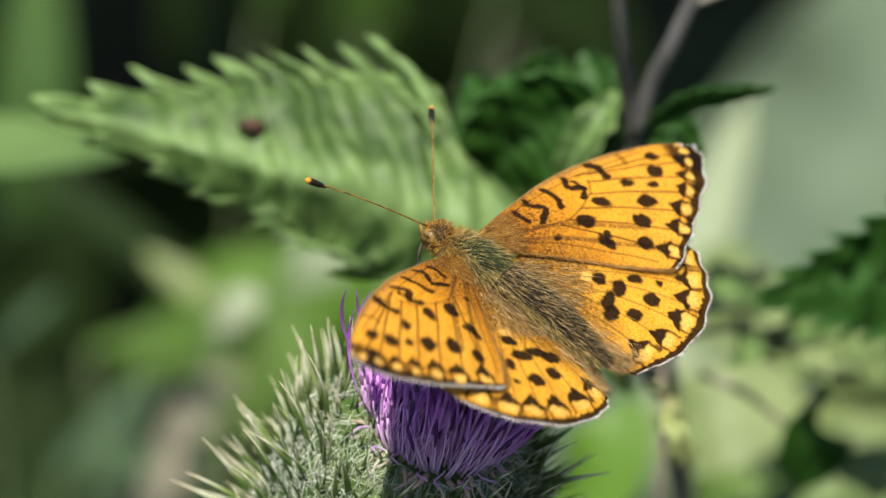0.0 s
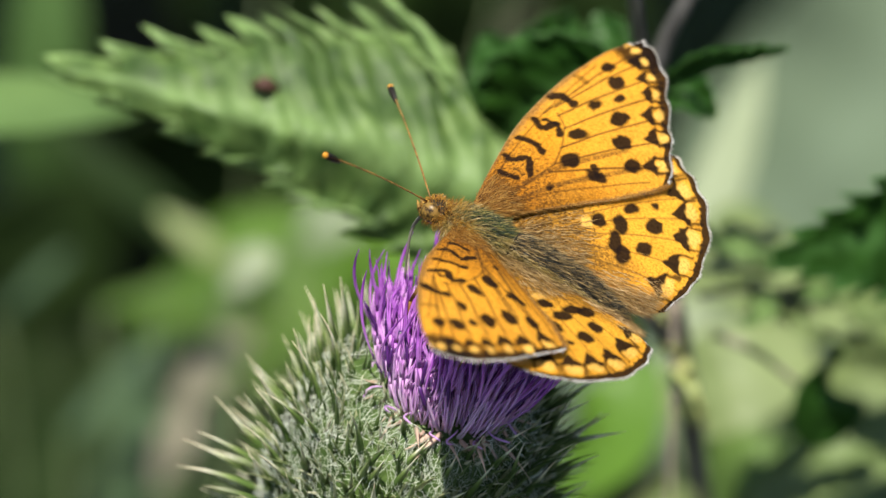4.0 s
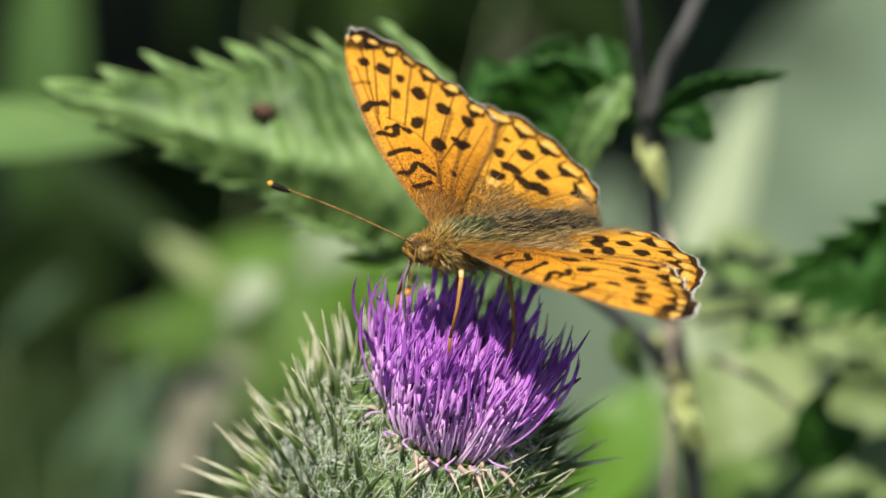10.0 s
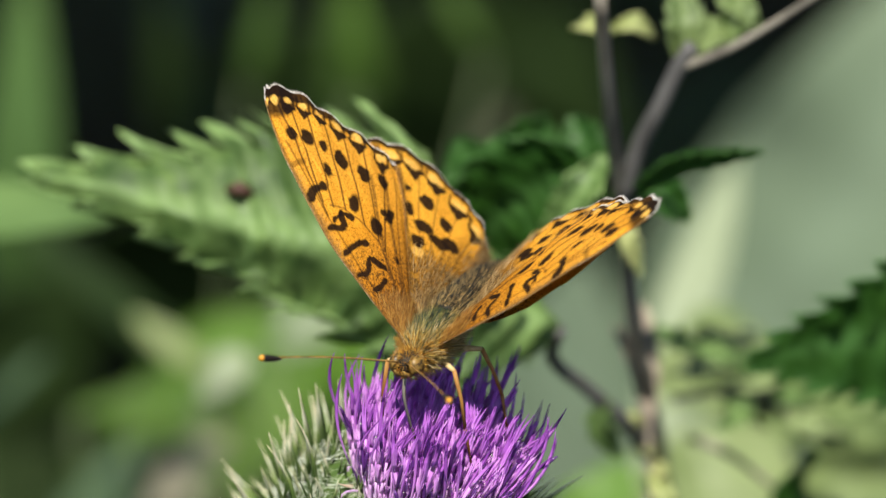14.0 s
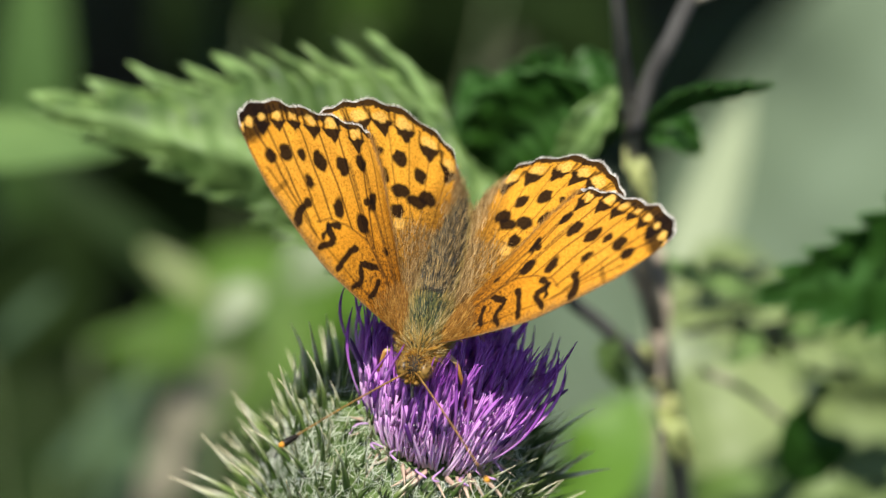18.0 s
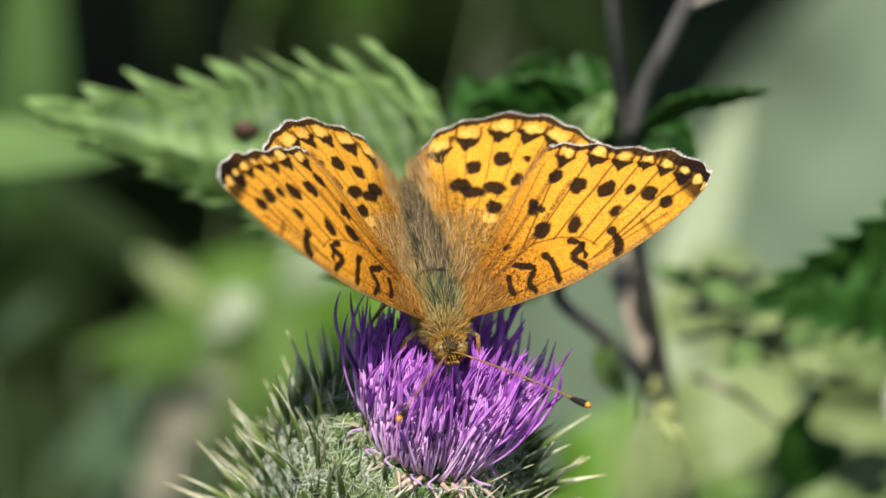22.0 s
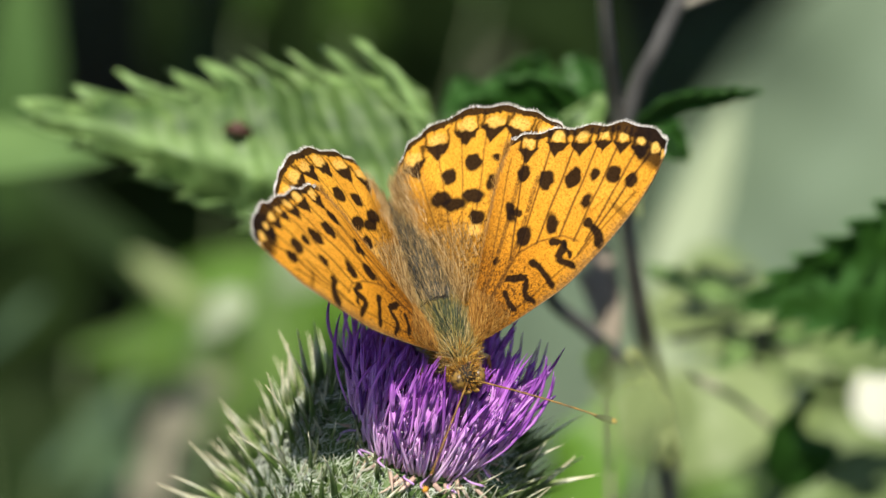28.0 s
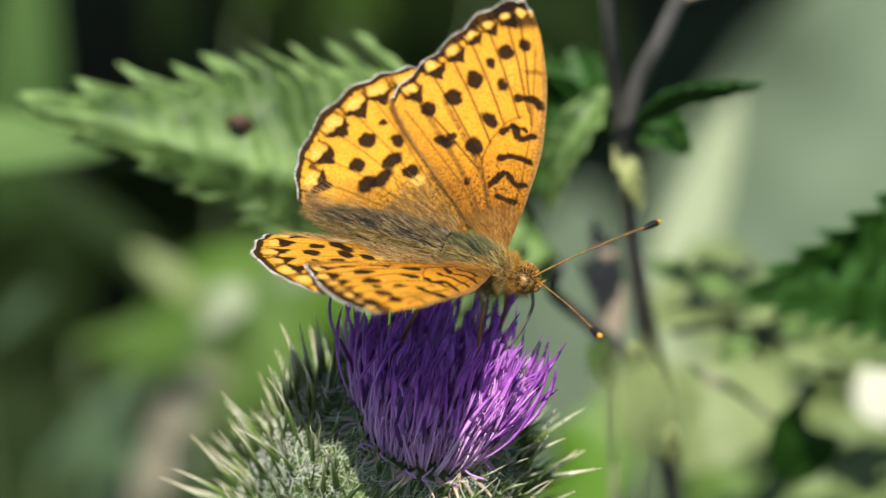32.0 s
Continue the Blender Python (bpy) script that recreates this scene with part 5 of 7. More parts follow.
def wing(name, side, fore, label):
    n_s, n_a = (300, 260) if fore else (240, 250)
    if fore:
        e = {k: [(-v_ * SPAN, u_ * SPAN) for u_, v_ in pts_] for k, pts_ in FORE.items()}
    else:
        e = {k: [(-r_ * math.sin(radians(a_)), r_ * math.cos(radians(a_))) for r_, a_ in pts_] for k, pts_ in HIND.items()}
    P = coons(e["costa"], e["margin"], e["inner"], n_s, n_a)
    x, y = P[..., 0], P[..., 1]
    S = np.broadcast_to(np.linspace(0, 1, n_s)[:, None], x.shape)
    A = np.broadcast_to(np.linspace(0, 1, n_a)[None], x.shape)
    top = (fore_pattern if fore else hind_pattern)(x, y, S)
    if fore:
        top = lay(top, (0.26, 0.14, 0.045), np.clip((A - 0.94 + 0.03 * grain(x, y, 6.0, 17)) / 0.03, 0, 1) * np.clip(S * 3 - 0.3, 0, 1), 0.75)
        top = lay(top, (0.17, 0.09, 0.03), np.clip((0.06 - A) / 0.012, 0, 1) * np.clip(0.6 + 0.8 * grain(x, y, 9.0, 18), 0, 1) * np.clip(S * 8, 0, 1), 0.75)
        top = lay(top, (0.4, 0.27, 0.13), np.clip((0.012 - A) / 0.006, 0, 1) * np.clip(S * 4 - 0.2, 0, 1), 0.85)
        top = lay(top, (0.5, 0.36, 0.2), np.clip((A - 0.988) / 0.008, 0, 1) * np.clip(S * 3 - 0.6, 0, 1), 0.8)
    low = under_pattern(x, y, S)
    # a little camber, folds along the veins, a gently waved margin
    z = 0.9 * np.sin(math.pi * np.clip(S, 0, 1)) * np.sin(math.pi * A) + 0.10 * np.cos(2 * math.pi * A * 7) * S ** 1.5 + 0.25 * grain(x, y, 0.25, 31) * S
    if not fore:
        z = z - 0.5 - 1.5 * (1 - A) * np.clip(S * 3, 0, 1) - 1.2 * np.clip((A - 0.72) / 0.28, 0, 1) ** 2 * S
    wave = 1 + 0.006 * np.cos(2 * math.pi * A * 7) * np.clip((S - 0.9) / 0.1, 0, 1)
    V = np.concatenate([np.stack([x * wave, y * wave, z + 0.05], -1).reshape(-1, 3), np.stack([x * wave, y * wave, z - 0.05], -1).reshape(-1, 3)]) * MM
    V[:, 1] *= side
    n = n_s * n_a
    idx = np.arange(n).reshape(n_s, n_a)
    q = np.stack([idx[:-1, :-1], idx[1:, :-1], idx[1:, 1:], idx[:-1, 1:]], -1).reshape(-1, 4)
    rim = np.concatenate([idx[:, 0], idx[-1, 1:], idx[-2::-1, -1], idx[0, -2:0:-1]])
    nxt = np.roll(rim, -1)
    r4 = np.stack([rim, rim + n, nxt + n, nxt], -1)
    faces = np.concatenate([q[:, ::-1], q + n, r4])
    if side < 0:
        faces = faces[:, ::-1]
    me = bpy.data.meshes.new(name)
    me.vertices.add(len(V))
    me.vertices.foreach_set("co", V.astype(np.float32).ravel())
    me.loops.add(faces.size)
    me.loops.foreach_set("vertex_index", faces.astype(np.int32).ravel())
    me.polygons.add(len(faces))
    me.polygons.foreach_set("loop_start", np.arange(0, faces.size, 4, dtype=np.int32))
    me.update(calc_edges=True)
    me.validate()
    col = me.color_attributes.new("pattern", "FLOAT_COLOR", "POINT")
    rgba = np.ones((2 * n, 4), np.float32)
    rgba[:n, :3], rgba[n:, :3] = top.reshape(-1, 3), low.reshape(-1, 3)
    col.data.foreach_set("color", np.clip(rgba, 0, 1).ravel())
    me.shade_smooth()
    ob = link(name, me, WING, butterfly, label)
    # the pale fringe along the outer margin
    g = np.random.RandomState(3)
    cnt = 760
    j = np.linspace(2, n_a - 3, cnt)
    ji = j.astype(int)
    pts_ = V[:n].reshape(n_s, n_a, 3)
    root = pts_[-1, ji] * (1 - (j - ji))[:, None] + pts_[-1, ji + 1] * (j - ji)[:, None]
    out = root - pts_[-18, ji]
    out /= np.linalg.norm(out, axis=1, keepdims=True)
    out += g.normal(0, 0.22, out.shape)
    hairs("fringe", root - out * 0.1 * MM, out, (0.12 + 0.45 * g.random_sample(cnt) ** 1.5) * MM, 0.024 * MM, FRINGE, ob, label="whitish fringe along the wing margin")
    # long hair near the body
    cnt = 2600 if fore else 4200
    si = g.randint(3, int(n_s * (0.22 if fore else 0.42)), cnt)
    aj = g.randint(8, n_a - 4, cnt) if fore else (n_a - 5 - np.abs(g.normal(0, 60, cnt))).clip(20, n_a - 4).astype(int)
    root = pts_[si, aj]
    out = pts_[np.minimum(si + 12, n_s - 1), aj] - root
    out /= np.linalg.norm(out, axis=1, keepdims=True)
    out = out + g.normal(0, 0.25, out.shape) + np.array([-0.25, 0, 0.18])
    hairs("hair", root, out, g.uniform(0.5, 1.5 if fore else 2.3, cnt) * MM, 0.024 * MM, ROOT_HAIR if fore else WING_HAIR, ob, bend=np.tile([-0.1, 0, -0.15], (cnt, 1)), label="brown hair near the wing root")
    if fore:        # a soft brown band along the hind edge, over the gap to the hindwing
        cnt = 700
        si, aj = g.randint(int(n_s * 0.12), int(n_s * 0.93), cnt), n_a - 2 - g.randint(0, 8, cnt)
        root = pts_[si, aj]
        along = pts_[np.minimum(si + 6, n_s - 1), aj] - root
        along /= np.linalg.norm(along, axis=1, keepdims=True)
        back = pts_[si, n_a - 1] - pts_[si, n_a - 12]
        back /= np.linalg.norm(back, axis=1, keepdims=True)
        hairs("edge_hair", root, along * 0.7 + back * 0.5 + g.normal(0, 0.2, root.shape), g.uniform(0.5, 1.2, cnt) * MM, 0.014 * MM, ROOT_HAIR, ob, label="brown hair along the hind edge")
    else:       # long silky hair on the fold beside the abdomen
        cnt = 3000
        si = g.randint(10, int(n_s * 0.8), cnt)
        aj = (n_a - 3 - np.abs(g.normal(0, 20, cnt))).clip(60, n_a - 3).astype(int)
        root = pts_[si, aj]
        way = np.array([-1.0, 0.12 * side, 0.2]) + g.normal(0, 0.16, root.shape)
        hairs("fold_hair", root, way, g.uniform(0.8, 2.4, cnt) * MM, 0.021 * MM, FOLD_HAIR, ob, bend=np.tile([-0.1, 0, -0.2], (cnt, 1)), label="long silky buff hair on the wing fold")
    return ob


forewing_left = wing("forewing", 1, True, "orange forewing with black spots and bars")
forewing_right = wing("forewing", -1, True, "orange forewing with black spots and bars")
hindwing_left = wing("hindwing", 1, False, "rounded orange hindwing with brown hairy root")
hindwing_right = wing("hindwing", -1, False, "rounded orange hindwing with brown hairy root")


def ball(name, centre, size, material, parent, label="", seg=20):
    bm_ = bmesh.new()
    bmesh.ops.create_uvsphere(bm_, u_segments=seg, v_segments=seg * 2 // 3, radius=1)
    for v_ in bm_.verts:
        v_.co = Vector((v_.co.x * size[0], v_.co.y * size[1], v_.co.z * size[2])) * (1 + 0.03 * noise.noise(v_.co * 3)) + Vector(centre)
        v_.co *= MM
    return part(name, bm_, material, parent, label)


def coat(name, parent, centre, size, count_, length, material, seed, lean=(-0.8, 0, 0.2), below=-0.75, label="", top=2.0):
    """Hair over an egg-shaped body, combed backwards."""
    g = np.random.RandomState(seed)
    d = g.normal(0, 1, (count_ * 3, 3))
    d /= np.linalg.norm(d, axis=1, keepdims=True)
    d = d[(d[:, 2] > below) & (d[:, 2] < top)][:count_]
    root = (np.array(centre) + d * np.array(size)) * MM
    way = d + np.array(lean) * 0.8 + g.normal(0, 0.25, d.shape)
    hairs(name, root, way, g.uniform(0.6, 1.3, len(d)) * length * MM, 0.03 * MM, material, parent, bend=np.tile([-0.25, 0, -0.1], (len(d), 1)), label=label)


thorax = ball("thorax", (1.8, 0, 0), (4.6, 2.3, 2.1), CHITIN, butterfly, "dark thorax under olive and tawny hair", 24)
coat("fur", thorax, (1.8, 0, 0), (4.6, 2.3, 2.1), 4600, 1.7, FUR, 1, (-1.3, 0, 0.0), label="olive and tawny hair", top=0.82)
coat("back_hair", thorax, (1.8, 0, 0), (4.6, 2.3, 2.15), 2400, 1.3, TOP_FUR, 4, (-1.5, 0, 0.0), 0.45, "short dark green-grey hair along the back")
spine_ = [Vector((-1.5 - 14.0 * s, 0, 0.1 - 0.9 * s * s)) for s in np.linspace(0, 1, 15)]
radii_ = [(1.9 * (1 - s ** 3) + 0.35) * (1 + 0.05 * math.cos(s * 14 * math.pi)) for s in np.linspace(0, 1, 15)]
abdomen = tube("abdomen", [p * MM for p in spine_], np.array(radii_) * MM, CHITIN, butterfly, "slender ringed abdomen with brown hair", sides=14)
g = np.random.RandomState(5)
s_ = g.uniform(0, 0.97, 3400)
a_ = g.uniform(0, 1, 3400) ** 0.85 * 1.95
a_ = np.where(g.uniform(0, 1, 3400) < 0.5, -0.9 + a_ * 0.8, math.pi + 0.9 - a_ * 0.8)
rr_ = 1.9 * (1 - s_ ** 3) + 0.35
hairs("fur", np.stack([-1.5 - 14 * s_, rr_ * np.cos(a_), 0.1 - 0.9 * s_ ** 2 + rr_ * np.sin(a_)], 1) * MM, np.stack([-1.4 + 0 * a_, np.cos(a_) * 0.5, np.sin(a_) * 0.5], 1) + g.normal(0, 0.2, (3400, 3)),
      g.uniform(0.8, 1.9, 3400) * MM, 0.022 * MM, FUR, abdomen, label="brown hair")
s_, a_ = g.uniform(0, 0.97, 2600), g.normal(1.57, 0.55, 2600)
rr_ = 1.9 * (1 - s_ ** 3) + 0.35
hairs("back_hair", np.stack([-1.5 - 14 * s_, rr_ * np.cos(a_), 0.1 - 0.9 * s_ ** 2 + rr_ * np.sin(a_)], 1) * MM, np.stack([-1.6 + 0 * a_, np.cos(a_) * 0.4, np.sin(a_) * 0.4], 1) + g.normal(0, 0.2, (2600, 3)),
      g.uniform(0.7, 2.1, 2600) * MM, 0.034 * MM, ABDOMEN_FUR, abdomen, label="short dark hair along the back")
head = ball("head", (7.3, 0, 0.1), (1.55, 1.5, 1.4), CHITIN, butterfly, "small head with tawny hair", 20)
coat("fur", head, (7.3, 0, 0.1), (1.5, 1.45, 1.35), 900, 0.8, FACE_FUR, 2, (0.3, 0, 0.2), -0.9, "tawny hair")
for s in (1, -1):
    ball("eye", (7.75, 1.08 * s, 0.25), (1.15, 0.85, 1.15), EYE_MAT, head, "bulging brown compound eye", 18)
    turns_ = np.linspace(1.4, 4.9, 50)
    ring_ = np.stack([7.75 + 1.12 * np.cos(turns_), 0 * turns_ + 1.15 * s, 0.25 + 1.12 * np.sin(turns_)], 1) * MM
    hairs("eye_rim", ring_, np.stack([0.6 * np.cos(turns_) - 0.4, 0 * turns_ + 0.8 * s, 0.6 * np.sin(turns_)], 1), np.full(50, 0.5 * MM), 0.018 * MM, FOLD_HAIR, head, label="pale hair round the eye")
    coat("shoulder_hair", thorax, (3.6, 1.9 * s, 0.7), (1.3, 0.7, 0.8), 420, 1.0, FACE_FUR, 12, (-1.0, 0, 0.1), -0.6, "rusty hair at the wing root")
    palp = tube("palp", [Vector(p) * MM for p in ((8.2, 0.5 * s, -0.7), (9.1, 0.55 * s, -0.3), (9.7, 0.5 * s, 0.5))], np.array([0.3, 0.3, 0.08]) * MM, PALP, head, "upturned hairy palp")
tube("proboscis", curve_through([Vector(p) * MM for p in ((8.6, 0, -1.0), (9.0, 0, -3.0), (8.4, 0, -6.0), (7.4, 0, -9.0))], 12), np.linspace(0.2, 0.12, 12) * MM, DARK_STEM, head, "thin coiled-out proboscis")
coat("collar_hair", thorax, (5.4, 0, 0.2), (1.3, 1.7, 1.7), 420, 1.2, FACE_FUR, 9, (0.1, 0, 0.2), -0.9, "rusty collar hair")

antennae = []
for s in (1, -1):
    pts_ = [Vector((17.0 * q, 0, 0.35 * math.sin(3 * q))) * MM for q in np.linspace(0, 1, 12)]
    me = raw("antenna", *tube_data(pts_, np.interp(np.linspace(0, 1, 12), [0, 0.8, 1], [0.1, 0.085, 0.14]) * MM, 7))
    shaft = link("antenna", me, ANTENNA, butterfly, "thin ringed antenna with a black club")
    shaft.location = (0.00865, 0.0005 * s, 0.0009)
    tube("club", [Vector((q, 0, 0.05)) * MM for q in (14.6, 15.3, 16.0, 16.6, 16.9)], np.array([0.14, 0.3, 0.38, 0.38, 0.32]) * MM, CLUB, shaft, "black club", sides=10)
    tube("tip", [Vector((q, 0, 0.05)) * MM for q in (16.85, 17.1, 17.35)], np.array([0.33, 0.32, 0.12]) * MM, CLUB_TIP, shaft, "orange tip", sides=10)
    antennae.append(shaft)

for s in (1, -1):
    for hip, knee, ankle, foot_ in (((2.6, 1.0, -1.5), (4.6, 3.9, -1.6), (5.2, 4.9, -8.2), (4.6, 5.0, -13.4)), ((0.2, 1.0, -1.6), (-1.6, 4.2, -2.2), (-3.0, 5.4, -8.4), (-2.2, 6.2, -14.4))):
        P_ = [Vector((p[0], p[1] * s, p[2])) * MM for p in (hip, knee, ankle, foot_)]
        leg = tube("leg", [P_[0], (P_[0] + P_[1]) / 2, P_[1]], np.array([0.34, 0.36, 0.25]) * MM, THIGH, butterfly, "ochre jointed leg")
        tube("shin", [P_[1], (P_[1] + P_[2]) / 2 + Vector((0, 0.2 * s, 0)) * MM, P_[2]], np.array([0.25, 0.21, 0.18]) * MM, LEG, leg)
        tube("foot", [P_[2], (P_[2] * 2 + P_[3]) / 3, P_[3]], np.array([0.2, 0.17, 0.1]) * MM, LEG, leg)


def hinge(fore, side, raise_, sweep, twist):
    """A wing on its hinge: raised above the level, swept forwards, twisted about its span, in degrees."""
    p = Vector((3.5 if fore else -0.5, 1.8 * side, 1.0)) * MM
    return Matrix.Translation(p) @ Matrix.Rotation(radians(raise_ * side), 4, "X") @ Matrix.Rotation(radians(twist), 4, "Y") @ Matrix.Rotation(radians(-sweep * side), 4, "Z")


def feel(side, turn_, lift):
    """An antenna turned outwards and lifted, in degrees."""
    return Matrix.Translation(Vector((8.65, 0.5 * side, 0.9)) * MM) @ Matrix.Rotation(radians(turn_ * side), 4, "Z") @ Matrix.Rotation(radians(-lift), 4, "Y")


def seat(x, y, z, yaw, pitch, roll):
    """The butterfly's place over the flower, in millimetres, and its heading, head-up and roll in degrees."""
    return Matrix.Translation(FOCUS + Vector((x, y, z)) * MM) @ pose(0, 0, 0, roll, -pitch, yaw)


